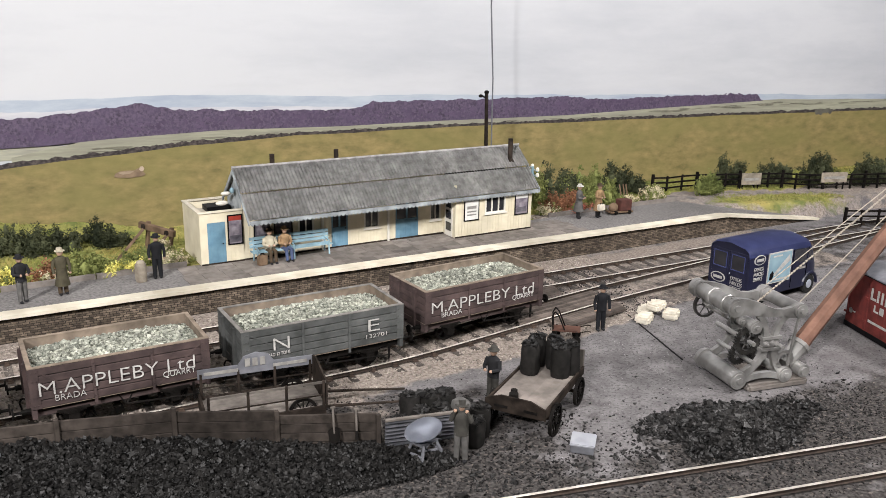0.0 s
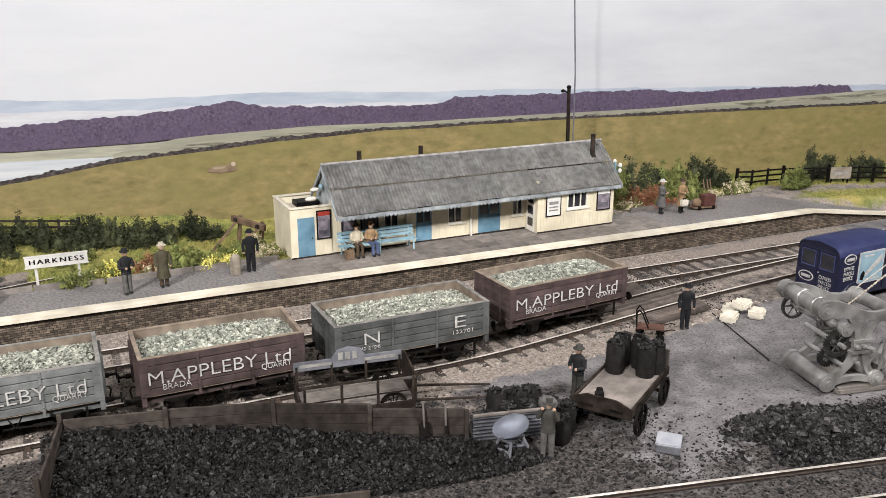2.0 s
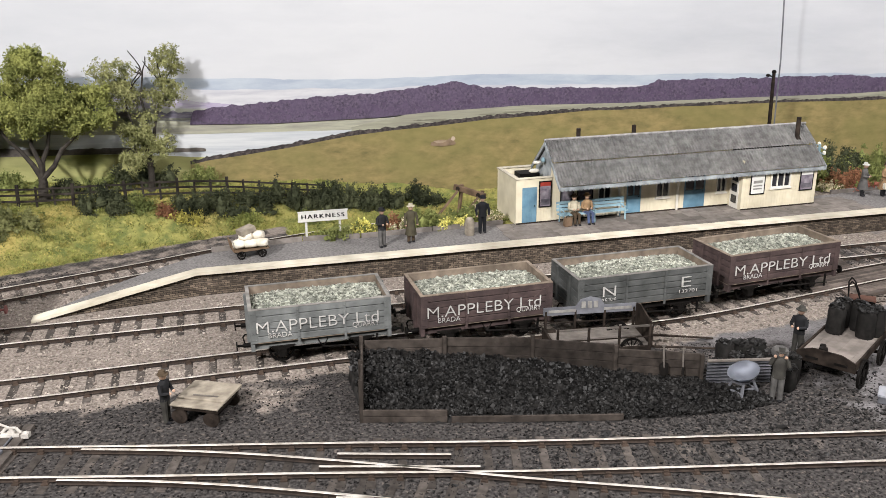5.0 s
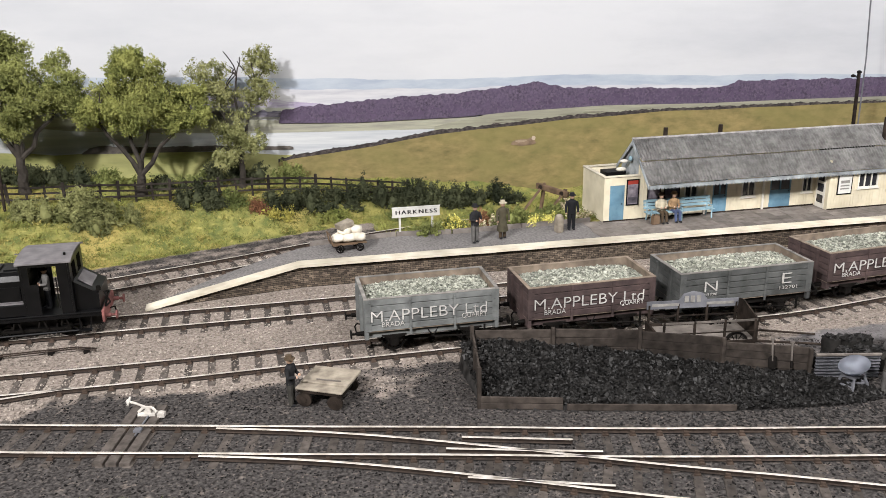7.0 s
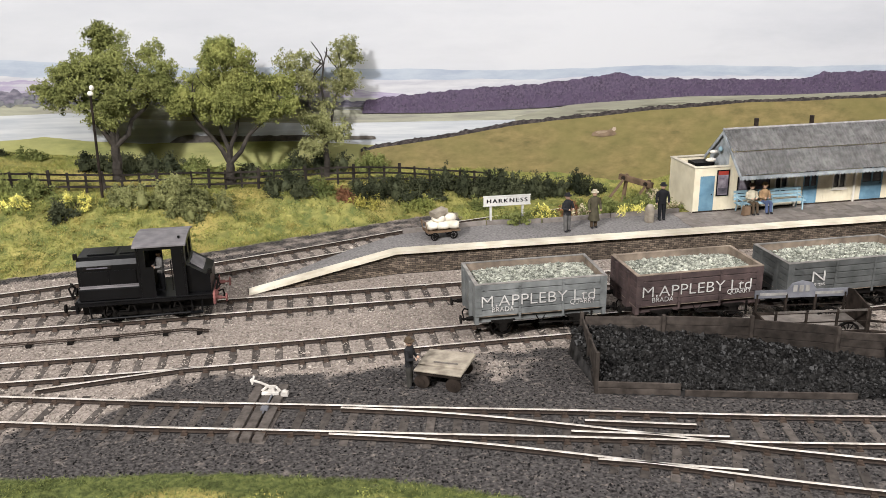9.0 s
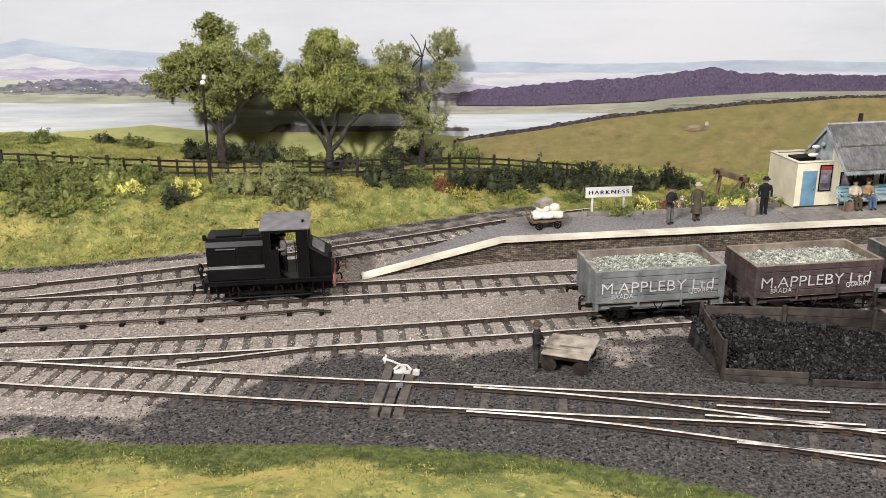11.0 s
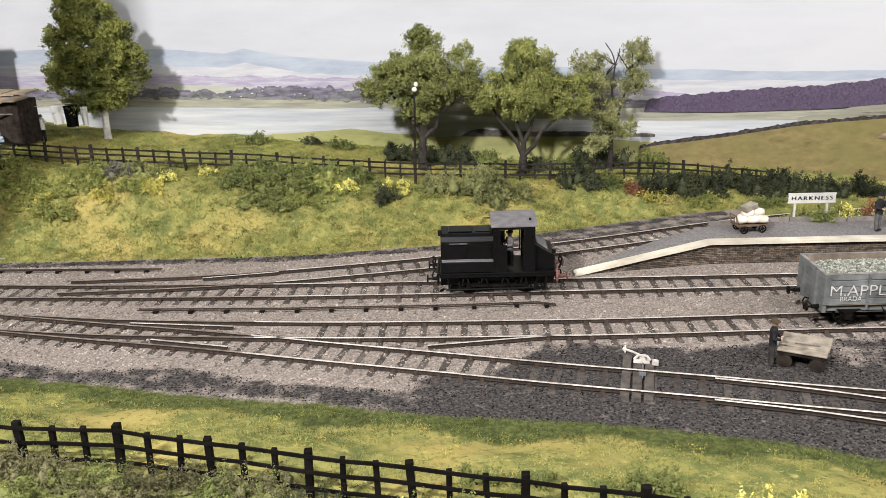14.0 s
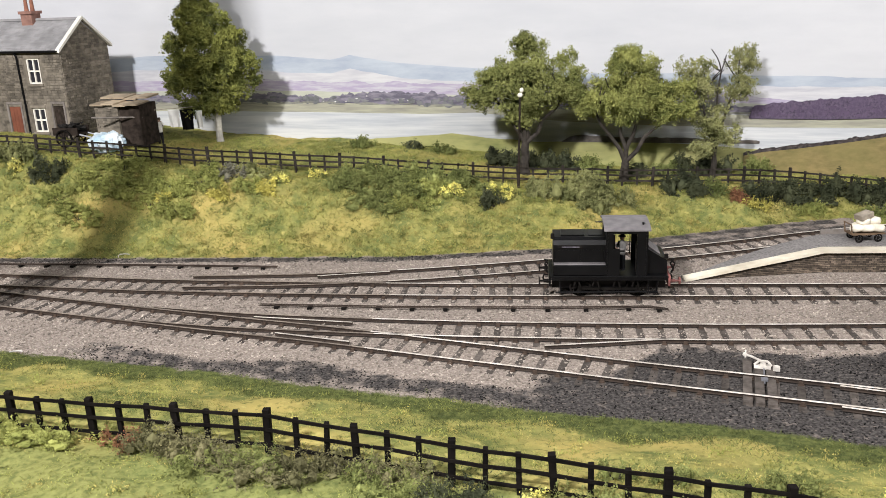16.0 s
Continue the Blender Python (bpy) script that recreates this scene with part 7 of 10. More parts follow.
# ---- hand crane ----
def build_crane():
    root = thing("yard_crane", place(115.17, 69.73, 0, -13), "grey cast-iron hand crane with a timber jib in the goods yard", "crane")
    bm = bmesh.new()
    box(bm, -1.4, 3.7, -2.3, 1.6, -0.1, 0.5)
    bevelled(bm, 0.16, 2)
    jitter(bm.verts, 0.12, 0.8)
    part("stone_base", bm, SLAB, root, "worn stone base block")

    def plate(bm, top, low):
        """A flat cast plate between two lines of points in x, z."""
        rows = [[bm.verts.new((p[0], y_, p[1])) for y_ in (-0.17, 0.17) for p in (t, l)] for t, l in zip(top, low)]
        for r, q in zip(rows[:-1], rows[1:]):
            for i, j in ((0, 1), (1, 3), (3, 2), (2, 0)):
                bm.faces.new((r[i], q[i], q[j], r[j]))
        for r in (rows[0], rows[-1]):
            bm.faces.new((r[0], r[1], r[3], r[2]))

    def ribbon(bm, pts, w):
        """A flat bar of varying width along points in x, z."""
        P = [Vector((p[0], p[1])) for p in pts]
        lo, hi = [], []
        for i, p in enumerate(P):
            d = (P[min(i + 1, len(P) - 1)] - P[max(i - 1, 0)]).normalized()
            n = Vector((-d.y, d.x)) * w * (1 + 0.25 * abs(2 * i / (len(P) - 1) - 1))
            lo.append([bm.verts.new((p.x - n.x, y_, p.y - n.y)) for y_ in (-0.17, 0.17)])
            hi.append([bm.verts.new((p.x + n.x, y_, p.y + n.y)) for y_ in (-0.17, 0.17)])
        for i in range(len(P) - 1):
            a0, a1, b0, b1 = lo[i], lo[i + 1], hi[i], hi[i + 1]
            bm.faces.new((a0[0], a1[0], b1[0], b0[0]))
            bm.faces.new((a0[1], b0[1], b1[1], a1[1]))
            bm.faces.new((b0[0], b1[0], b1[1], b0[1]))
            bm.faces.new((a0[0], a0[1], a1[1], a1[0]))
        bm.faces.new((lo[0][0], hi[0][0], hi[0][1], lo[0][1]))
        bm.faces.new((lo[-1][0], lo[-1][1], hi[-1][1], hi[-1][0]))

    def arc(a, m, b, n=8):
        return [((1 - t) ** 2 * a[0] + 2 * t * (1 - t) * m[0] + t * t * b[0], (1 - t) ** 2 * a[1] + 2 * t * (1 - t) * m[1] + t * t * b[1]) for t in np.linspace(0, 1, n)]

    def cheek():
        """Waisted open crane cheek: a dished yoke, two arms to a banded neck, and spread legs over an arch."""
        bm = bmesh.new()
        plate(bm, [(-3.4, 7.2), (-2.78, 7.15), (-2.07, 7.02), (-1.18, 6.72), (-0.45, 6.37), (0.27, 6.1), (0.98, 6.03), (1.66, 6.13), (2.25, 6.42)],
              [(-3.1, 5.9), (-2.5, 5.9), (-1.62, 5.82), (-0.91, 5.65), (-0.21, 5.58), (0.49, 5.53), (1.02, 5.44), (1.47, 5.32), (2.15, 5.25)])
        ribbon(bm, arc((-1.0, 5.75), (-0.35, 5.0), (-0.2, 3.85)), 0.2)
        ribbon(bm, arc((1.25, 5.5), (0.55, 4.9), (0.5, 3.85)), 0.2)
        plate(bm, [(-0.5, 3.9), (0.15, 3.86), (0.8, 3.9)], [(-0.46, 3.15), (0.15, 3.19), (0.8, 3.15)])
        ribbon(bm, arc((-0.25, 3.3), (-0.3, 1.9), (-2.25, 1.15), 12), 0.24)
        ribbon(bm, arc((0.6, 3.3), (0.45, 1.9), (1.6, 1.05), 12), 0.24)
        ribbon(bm, arc((-2.3, 0.7), (-0.25, 1.5), (1.65, 0.72), 12), 0.2)
        ribbon(bm, [(1.55 + 0.62 * math.cos(q), 2.1 + 0.62 * math.sin(q)) for q in np.linspace(-0.6, 4.2, 14)], 0.13)
        for z in (3.98, 3.1):
            prism(bm, [(-0.66, z - 0.1), (0.98, z - 0.1), (0.98, z + 0.1), (-0.66, z + 0.1)], "y", -0.3, 0.3)
        return bm
    for y in (-1.9, 1.9):
        bm = cheek()
        bm.transform(Matrix.Translation((0, y, 0)))
        ck = part("cheek", bm, CRANE_GREY, root)
        for x, z, r in ((-3.2, 6.55, 0.68), (2.3, 5.85, 0.55), (-2.3, 1.0, 0.68), (1.65, 1.0, 0.58), (-1.35, 4.95, 0.5), (0.3, 3.55, 0.2), (-0.3, 3.55, 0.2), (-2.6, 5.55, 0.3)):
            bm = bmesh.new()
            s = -1 if y < 0 else 1
            rod(bm, (x, y, z), (x, y + s * 0.34, z), r, None, 18)
            rod(bm, (x, y + s * 0.3, z), (x, y + s * 0.4, z), r * 0.75, None, 18)
            rod(bm, (x, y, z), (x, y + s * 0.55, z), r * 0.35, None, 8)
            part("bearing_cap", bm, CRANE_GREY, ck)
    for x, z, r, over in ((-3.2, 6.55, 0.56, 0.7), (2.3, 5.85, 0.48, 0.0), (-2.3, 1.0, 0.66, 0.2), (1.65, 1.0, 0.32, 0), (-1.35, 4.95, 0.42, -1.9)):
        bm = bmesh.new()
        rod(bm, (x, -1.9, z), (x, 1.9 + over, z), r, None, 18)
        for yy in ((-1.2, 0.4, 1.75 + over) if x < -3 else (1.75 + over,)):
            rod(bm, (x, yy - 0.16, z), (x, yy + 0.16, z), r + 0.13, None, 18)
        bevelled(bm, 0.04)
        part("drum", bm, CRANE_GREY, root, smooth=True)
    for x, y, z, r, toothed in ((-1.45, -1.55, 3.7, 0.98, True), (-0.2, -1.2, 2.5, 0.55, True), (-1.2, -0.4, 2.2, 0.7, True), (0.9, 0.9, 3.3, 0.7, True), (-2.5, 2.3, 5.2, 1.0, False)):
        bm = bmesh.new()
        n = int(24 * r) + 8
        spoked_wheel(bm, (x, y, z), r, 6, 0.12, "y", 0.26 if toothed else 0.17)
        for k in range(n if toothed else 0):
            t = 2 * math.pi * k / n
            box(bm, -0.05, 0.05, -0.12, 0.12, r - 0.04, r + 0.11, Matrix.Translation((x, y, z)) @ Matrix.Rotation(t, 4, "Y"))
        part("gear_wheel" if toothed else "brake_wheel", bm, CRANE_DARK, root)
    for x, z, y0, y1 in ((-1.45, 3.7, -2.3, 2.1), (0.9, 3.3, -2.5, 2.1), (-0.2, 2.5, -2.1, 2.1), (-1.2, 2.2, -2.1, 2.1), (-2.5, 5.2, -0.2, 2.5)):
        bm = bmesh.new()
        rod(bm, (x, y0, z), (x, y1, z), 0.17, None, 10)
        part("gear_shaft", bm, CRANE_GREY, root)
    bm = bmesh.new()
    rod(bm, (2.3, -2.1, 5.85), (1.75, -2.1, 1.1), 0.11, None, 8)
    part("tie_bar", bm, CRANE_GREY, root)
    bm = bmesh.new()
    rod(bm, (3.42, -2.05, 1.0), (3.42, 0.6, 1.0), 0.5, None, 16)
    rod(bm, (3.42, -2.2, 1.0), (3.42, -2.0, 1.0), 0.32, None, 12)
    ribbon(bm, arc((1.65, 1.0), (2.6, 0.7), (3.42, 1.0)), 0.25)
    part("foot_bearing", bm, CRANE_GREY, root)
    # jib
    foot, head = Vector((2.86, -0.88, 1.5)), Vector((20.73, 3.27, 17.3))
    d = (head - foot).normalized()
    bm = bmesh.new()
    rod(bm, foot + d * 1.2, head, 0.64, 0.5, 8)
    part("jib", bm, JIB_WOOD, root, "red-brown timber jib")
    bm = bmesh.new()
    rod(bm, foot - d * 0.4, foot + d * 1.5, 0.5, 0.76, 12)
    rod(bm, foot + d * 1.3, foot + d * 1.6, 0.82, 0.82, 12)
    rod(bm, (3.42, -0.9, 1.0), foot + d * 0.6, 0.38, 0.5, 10)
    part("jib_shoe", bm, CRANE_GREY, root, "cast jib shoe")
    for a, b, r in (((2.3, -1.9, 6.4), head + Vector((0, -0.5, 0.2)), 0.042), ((2.3, 1.9, 6.4), head + Vector((0, 0.5, 0.2)), 0.042)):
        bm = bmesh.new()
        rod(bm, a, b, r, None, 6)
        part("tie_rope", bm, ROPE, root)
    bm = bmesh.new()
    a, b = Vector((-0.9, -1.2, 6.35)), head + Vector((-0.3, 0, 0.1))
    n = 150
    for k in range(n):
        p = a.lerp(b, (k + 0.5) / n)
        rod(bm, a.lerp(b, k / n), a.lerp(b, (k + 0.95) / n), 0.085 if k % 2 else 0.045, None, 5)
    part("lifting_chain", bm, ROPE, root, "pale lifting chain")


build_crane()


def build_container():
    """A boxy goods container with boarded doors, iron straps and a curved grey roof."""
    red = material("faded_red_boards", (0.215, 0.042, 0.036), (0.125, 0.028, 0.025), scale=110, big=26, stain=0.4, obj=0.12)
    root = thing("goods_container", place(132.05, 67.2, 0.02, -111), "faded red goods container with a grey curved roof in the yard", "container")
    L, W, z0, z1 = 5.5, 2.4, 0.35, 5.2
    n = 14
    for k in range(n):
        a = -L + 2 * L * k / n
        for s in (-1, 1):
            bm = bmesh.new()
            box(bm, a + 0.012, a + 2 * L / n - 0.012, min(s * W, s * (W - 0.14)), max(s * W, s * (W - 0.14)), z0, z1)
            part("side_board", bm, red, root)
    for s in (-1, 1):
        for k in range(6):
            a = -W + 0.15 + (2 * W - 0.3) * k / 6
            bm = bmesh.new()
            box(bm, min(s * L, s * (L - 0.14)), max(s * L, s * (L - 0.14)), a + 0.012, a + (2 * W - 0.3) / 6 - 0.012, z0, z1)
            part("end_board", bm, red, root)
        bm = bmesh.new()
        box(bm, -L - 0.06, L + 0.06, min(s * W, s * (W + 0.08)), max(s * W, s * (W + 0.08)), 0.02, z0 + 0.12)
        bevelled(bm, 0.03)
        part("sill_beam", bm, BLACK, root)
        bm = bmesh.new()
        box(bm, -L - 0.05, L + 0.05, min(s * W, s * (W + 0.09)), max(s * W, s * (W + 0.09)), z1 - 0.16, z1 + 0.02)
        part("cornice", bm, BLACK, root)
        for x in (-5.35, -2.9, 0.0, 2.9, 5.35):
            bm = bmesh.new()
            box(bm, x - 0.09, x + 0.09, min(s * W, s * (W + 0.06)), max(s * W, s * (W + 0.06)), z0 + 0.1, z1 - 0.15)
            st = part("iron_strap", bm, red, root)
            for z in (1.2, 3.2):
                bm = bmesh.new()
                box(bm, x - 0.28, x + 0.12, min(s * (W + 0.04), s * (W + 0.16)), max(s * (W + 0.04), s * (W + 0.16)), z, z + 0.18)
                part("hinge", bm, red, st)
    bm = bmesh.new()
    arc_ = [((W + 0.15) * math.sin(t), z1 + 0.02 + 0.55 * (math.cos(t) - math.cos(1.45))) for t in np.linspace(-1.45, 1.45, 13)]
    prism(bm, arc_ + [(y, z - 0.08) for y, z in arc_[::-1]], "x", -L - 0.15, L + 0.15)
    part("roof", bm, GREY_PAINT, root, "curved grey roof", smooth=True)
    bm = bmesh.new()
    box(bm, -L + 0.2, L - 0.2, -W + 0.2, W - 0.2, z0 - 0.1, z0)
    part("floor", bm, DARK_WOOD, root)
    for x0, wd, z, h in ((-2.7, 0.22, 3.3, 1.0), (-2.5, 0.5, 3.3, 0.2), (-1.9, 0.22, 3.3, 1.0), (-1.4, 0.22, 3.3, 1.0), (-0.9, 0.7, 3.3, 1.0), (-2.1, 0.16, 2.4, 0.6), (-1.9, 0.35, 2.4, 0.14), (-1.4, 0.5, 2.4, 0.6), (-2.6, 2.6, 1.35, 0.2), (-4.6, 0.3, 1.5, 0.1)):
        bm = bmesh.new()
        box(bm, x0, x0 + wd, -W - 0.03, -W, z, z + h)
        part("letter_bar", bm, LETTER, root)
    bm = bmesh.new()
    rod(bm, (-4.9, -W, 1.55), (-4.9, -W - 0.03, 1.55), 0.24, None, 14)
    part("round_mark", bm, BLUR, root)


build_container()

# ---- fences ----
def gz(x, y):
    return float(ground_z(x, y))


def build_fence(pts, h, rails, label, group, post_every=1, mat=None, thin=False, level=None):
    """A post and rail fence along points (x, y); stouter posts every few. level: height of the rail line where it ignores the ground's lumps."""
    rnd = random.Random(len(pts))
    root = thing("post_and_rail_fence", place(0, 0), label, "fence", group)
    w = 0.155 if not thin else 0.125
    tops = []
    for i, (x, y) in enumerate(pts):
        z = sum(gz(x + d, y) for d in (-5, -2.5, 0, 2.5, 5)) / 5 if level is None else level - h + rnd.uniform(-0.06, 0.06)
        main = i % post_every == 0
        bm = bmesh.new()
        ww = w * (1.35 if main and post_every > 1 else 1.0)
        lean = Matrix.Translation((x, y, z)) @ Matrix.Rotation(rnd.gauss(0, 0.022), 4, "Y")
        box(bm, -ww, ww, -ww, ww, -0.8, h + (rnd.uniform(0.22, 0.34) if main else rnd.uniform(-0.02, 0.08)), lean)
        bevelled(bm, 0.03)
        jitter(bm.verts, 0.06, 0.8)
        part("post", bm, mat or FENCE_WOOD, root)
        tops.append(Vector((x, y, z)))
    for a, b in zip(tops[:-1], tops[1:]):
        for t in rails:
            bm = bmesh.new()
            d = b - a
            m = Matrix.Translation(a + Vector((0, -w - 0.05, h * t))) @ d.to_track_quat("X", "Z").to_matrix().to_4x4()
            box(bm, -0.1, d.length + 0.1, -0.05, 0.06, -0.105, 0.105, m)
            jitter(bm.verts, 0.04, 0.9)
            part("rail", bm, mat or FENCE_WOOD, root)
    return root


FENCE_POSTS = [-46.0, -40.2, -34.4, -28.6, -22.8, -17.1, -11.3, -5.6, 0.25, 6.15, 11.85, 17.45, 23.05, 28.7, 34.35, 40.0, 45.7, 51.4, 57.0]
xs = np.interp(np.arange(0, 18.01, 1 / 3), np.arange(19), FENCE_POSTS)
build_fence([(float(x), float(line(x, FENCE_F))) for x in xs], 2.5, (0.2, 0.6, 0.97), "tarred black post and rail fence at the front of the layout", "fences", 3, level=5.12)
FENCE_R = [(-70, 125), (-40, 124.5), (-20, 124.6), (12, 124.6), (22, 125.4), (32, 127.0), (60, 127.0), (80, 127.4)]
xs = np.arange(-58, 68.5, 1.9)
build_fence([(float(x), float(line(x, FENCE_R))) for x in xs], 2.2, (0.3, 0.62, 0.93), "dark post and rail fence along the top of the bank", "fences", 3, FENCE_GREY, thin=True)
xs = np.arange(148, 190, 2.0)
build_fence([(float(x), 113.5 - 0.37 * (x - 150)) for x in xs], 2.2, (0.3, 0.62, 0.93), "dark post and rail fence beside the lane", "fences", 3, thin=True)
build_fence([(163.0 + 1.9 * i, 95.3 - 1.0 * i) for i in range(6)], 2.2, (0.3, 0.62, 0.93), "short dark fence beside the platform ramp", "fences", 3, thin=True)


# ---- plants ----
def leafy_fine(name, a, b):
    return leafy(name, a, b, 0.22)


LEAF_TREE = leafy_fine("foliage_tree_green", (0.29, 0.305, 0.105), (0.125, 0.14, 0.045))
LEAF_MID = leafy_fine("foliage_mid_green", (0.225, 0.245, 0.082), (0.10, 0.12, 0.038))
LEAF_YEL = leafy_fine("foliage_yellow_green", (0.35, 0.36, 0.115), (0.15, 0.17, 0.05))
LEAF_LUSH = leafy_fine("foliage_bright_green", (0.31, 0.32, 0.095), (0.165, 0.185, 0.052))
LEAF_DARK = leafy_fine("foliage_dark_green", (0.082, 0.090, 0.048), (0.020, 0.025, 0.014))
LEAF_OLIVE = leafy_fine("foliage_olive", (0.29, 0.295, 0.125), (0.10, 0.108, 0.042))
LEAF_DRY = leafy_fine("foliage_dry_olive", (0.20, 0.185, 0.095), (0.08, 0.078, 0.036))
LEAF_SPARSE = leafy_fine("foliage_pale_olive", (0.36, 0.36, 0.16), (0.17, 0.18, 0.07))
STRAW_TUFT = leafy_fine("straw_yellow_grass", (0.52, 0.46, 0.11), (0.34, 0.31, 0.08))
LEAF_BIRCH = leafy_fine("foliage_birch", (0.275, 0.285, 0.075), (0.08, 0.095, 0.03))
LEAF_RED = leafy("foliage_russet", (0.27, 0.125, 0.07), (0.17, 0.085, 0.045))
FLOWER_Y = leafy("yellow_blossom", (0.84, 0.78, 0.24), (0.66, 0.60, 0.15))
FLOWER_W = leafy("pale_blossom", (0.66, 0.60, 0.42), (0.50, 0.42, 0.28))
FLOWER_P = leafy("pink_blossom", (0.45, 0.16, 0.12), (0.34, 0.12, 0.09))
HEATH = leafy("greyish_heather", (0.23, 0.22, 0.17), (0.12, 0.115, 0.08))
BARK = material("grey_brown_bark", (0.055, 0.047, 0.039), (0.025, 0.021, 0.018), scale=150, bump=0.8, big=30)
BIRCH_BARK = material("white_birch_bark", (0.62, 0.60, 0.54), (0.30, 0.28, 0.25), scale=60, bump=0.3, big=60)


def shell(rng, n, c, r, fill=0.35):
    """Points near the skin of an ellipsoid, with some inside."""
    d = rng.normal(0, 1, (n, 3))
    d /= np.linalg.norm(d, axis=1, keepdims=True)
    rad = np.where(rng.uniform(0, 1, n) < fill, rng.uniform(0.3, 1, n), rng.uniform(0.82, 1.06, n))
    return np.asarray(c) + d * rad[:, None] * np.asarray(r)


def clumps(rng, cs, n, size, lumpy=0.28, up=0.25):
    """Leaves over a set of ellipsoids, gathered in small tufts with gaps between."""
    pts = []
    for c, r in cs:
        k = max(30, int(n * (r[0] * r[2]) ** 0.8))
        seeds = shell(rng, max(8, k // 22), c, r)
        pick = seeds[rng.integers(0, len(seeds), k)]
        pts.append(pick + rng.normal(0, lumpy, (k, 3)) * np.array([1, 1, 0.8]) * np.sqrt(max(r)) * 0.6)
    return leaves(np.concatenate(pts), size, rng, up)


def sprigs(rng, lumps, tufts, per, size, reach=0.45, spread=0.15):
    """Leaves set along short twigs that stand out of a mass of lumps."""
    c = np.array([q[0] for q in lumps])
    r = np.array([q[1] for q in lumps])
    w = (r[:, 0] * r[:, 2]) ** 0.9
    k = rng.choice(len(lumps), tufts, p=w / w.sum())
    d = rng.normal(0, 1, (tufts, 3)) + (0, -0.25, 0.35)
    d /= np.linalg.norm(d, axis=1, keepdims=True)
    foot = c[k] + d * r[k] * np.where(rng.uniform(0, 1, (tufts, 1)) < 0.3, rng.uniform(0.2, 0.8, (tufts, 1)), rng.uniform(0.8, 1.02, (tufts, 1)))
    go = d + rng.normal(0, 0.45, (tufts, 3)) + (0, 0, 0.35)
    go /= np.linalg.norm(go, axis=1, keepdims=True)
    span = reach * rng.uniform(0.3, 1.5, (tufts, 1, 1))
    p = foot[:, None] + go[:, None] * span * rng.uniform(0, 1, (tufts, per, 1)) + rng.normal(0, spread, (tufts, per, 3))
    return leaves(p.reshape(-1, 3), size, rng, 0.4)


def shrub(name, x, y, w, h, mat, label, seed=1, bloom=None, z=None, category="shrub", fine=1.0):
    """An uneven bush about w wide and h high, of many small lumps with sprigs on them."""
    rng = np.random.default_rng(seed)
    base = gz(x, y) if z is None else z
    root = thing(name, place(x, y, base), label, category, "plants of the layout")
    lumps = []
    for _ in range(7 + int(w * 2.4)):
        u = rng.uniform(-0.5, 0.5)
        top = h * rng.uniform(0.25, 1.1) * (1 - 1.5 * u * u)
        dx, dy = u * w, rng.uniform(-0.28, 0.28) * min(w, 3.2)
        rr = float(np.clip(w * rng.uniform(0.06, 0.15), 0.2, 0.85))
        dz = gz(x + dx, y + dy) - base if z is None else 0.0
        lumps.append(((dx, dy, dz + top * 0.45), (rr, rr * 0.85, max(0.2, top * 0.5))))
    tufts = int(15 * w * h ** 0.8) + 14
    bm = bmesh.new()
    core = 0.8 if y > 70 else 0.6
    for c, r in lumps:
        vs = ball(bm, c, r[0] * core, r[1] * core, r[2] * core, 1)
        jitter(vs, 0.12, 1.7)
    part("inner_growth", bm, mat, root)
    part_n = 0.45 if bloom else 1.0
    v, f = sprigs(rng, lumps, int(tufts * part_n / fine ** 0.6), 22, 0.122 * fine, 0.6, 0.14 * fine)
    arrays("foliage", v, f, mat, root)
    if bloom:
        lifted = [((c[0], c[1] - 0.08, c[2] + 0.15), q) for c, q in lumps]
        v, f = sprigs(rng, lifted, int(tufts * 1.3), 18, 0.095, 0.32, 0.11)
        arrays("blossom", v, f, bloom, root)
    bm = bmesh.new()
    for k in range(4):
        rod(bm, (0, 0, -0.3), (math.cos(k * 1.7) * 0.5, math.sin(k * 1.7) * 0.4, 0.6), 0.07, 0.03, 5)
    part("stems", bm, BARK, root)
    return root


def limb(bm, a, b, r0, r1, rnd, wob=0.35, n=4):
    pts = [Vector(a).lerp(Vector(b), k / n) + Vector((rnd.uniform(-wob, wob), rnd.uniform(-wob, wob), rnd.uniform(-wob, wob) * 0.5)) * (0 < k < n) for k in range(n + 1)]
    for k in range(n):
        rod(bm, pts[k], pts[k + 1], r0 + (r1 - r0) * k / n, r0 + (r1 - r0) * (k + 1) / n, 8)
        ball(bm, pts[k + 1], (r0 + (r1 - r0) * (k + 1) / n) * 0.99, sub=1)
    return pts[-1]


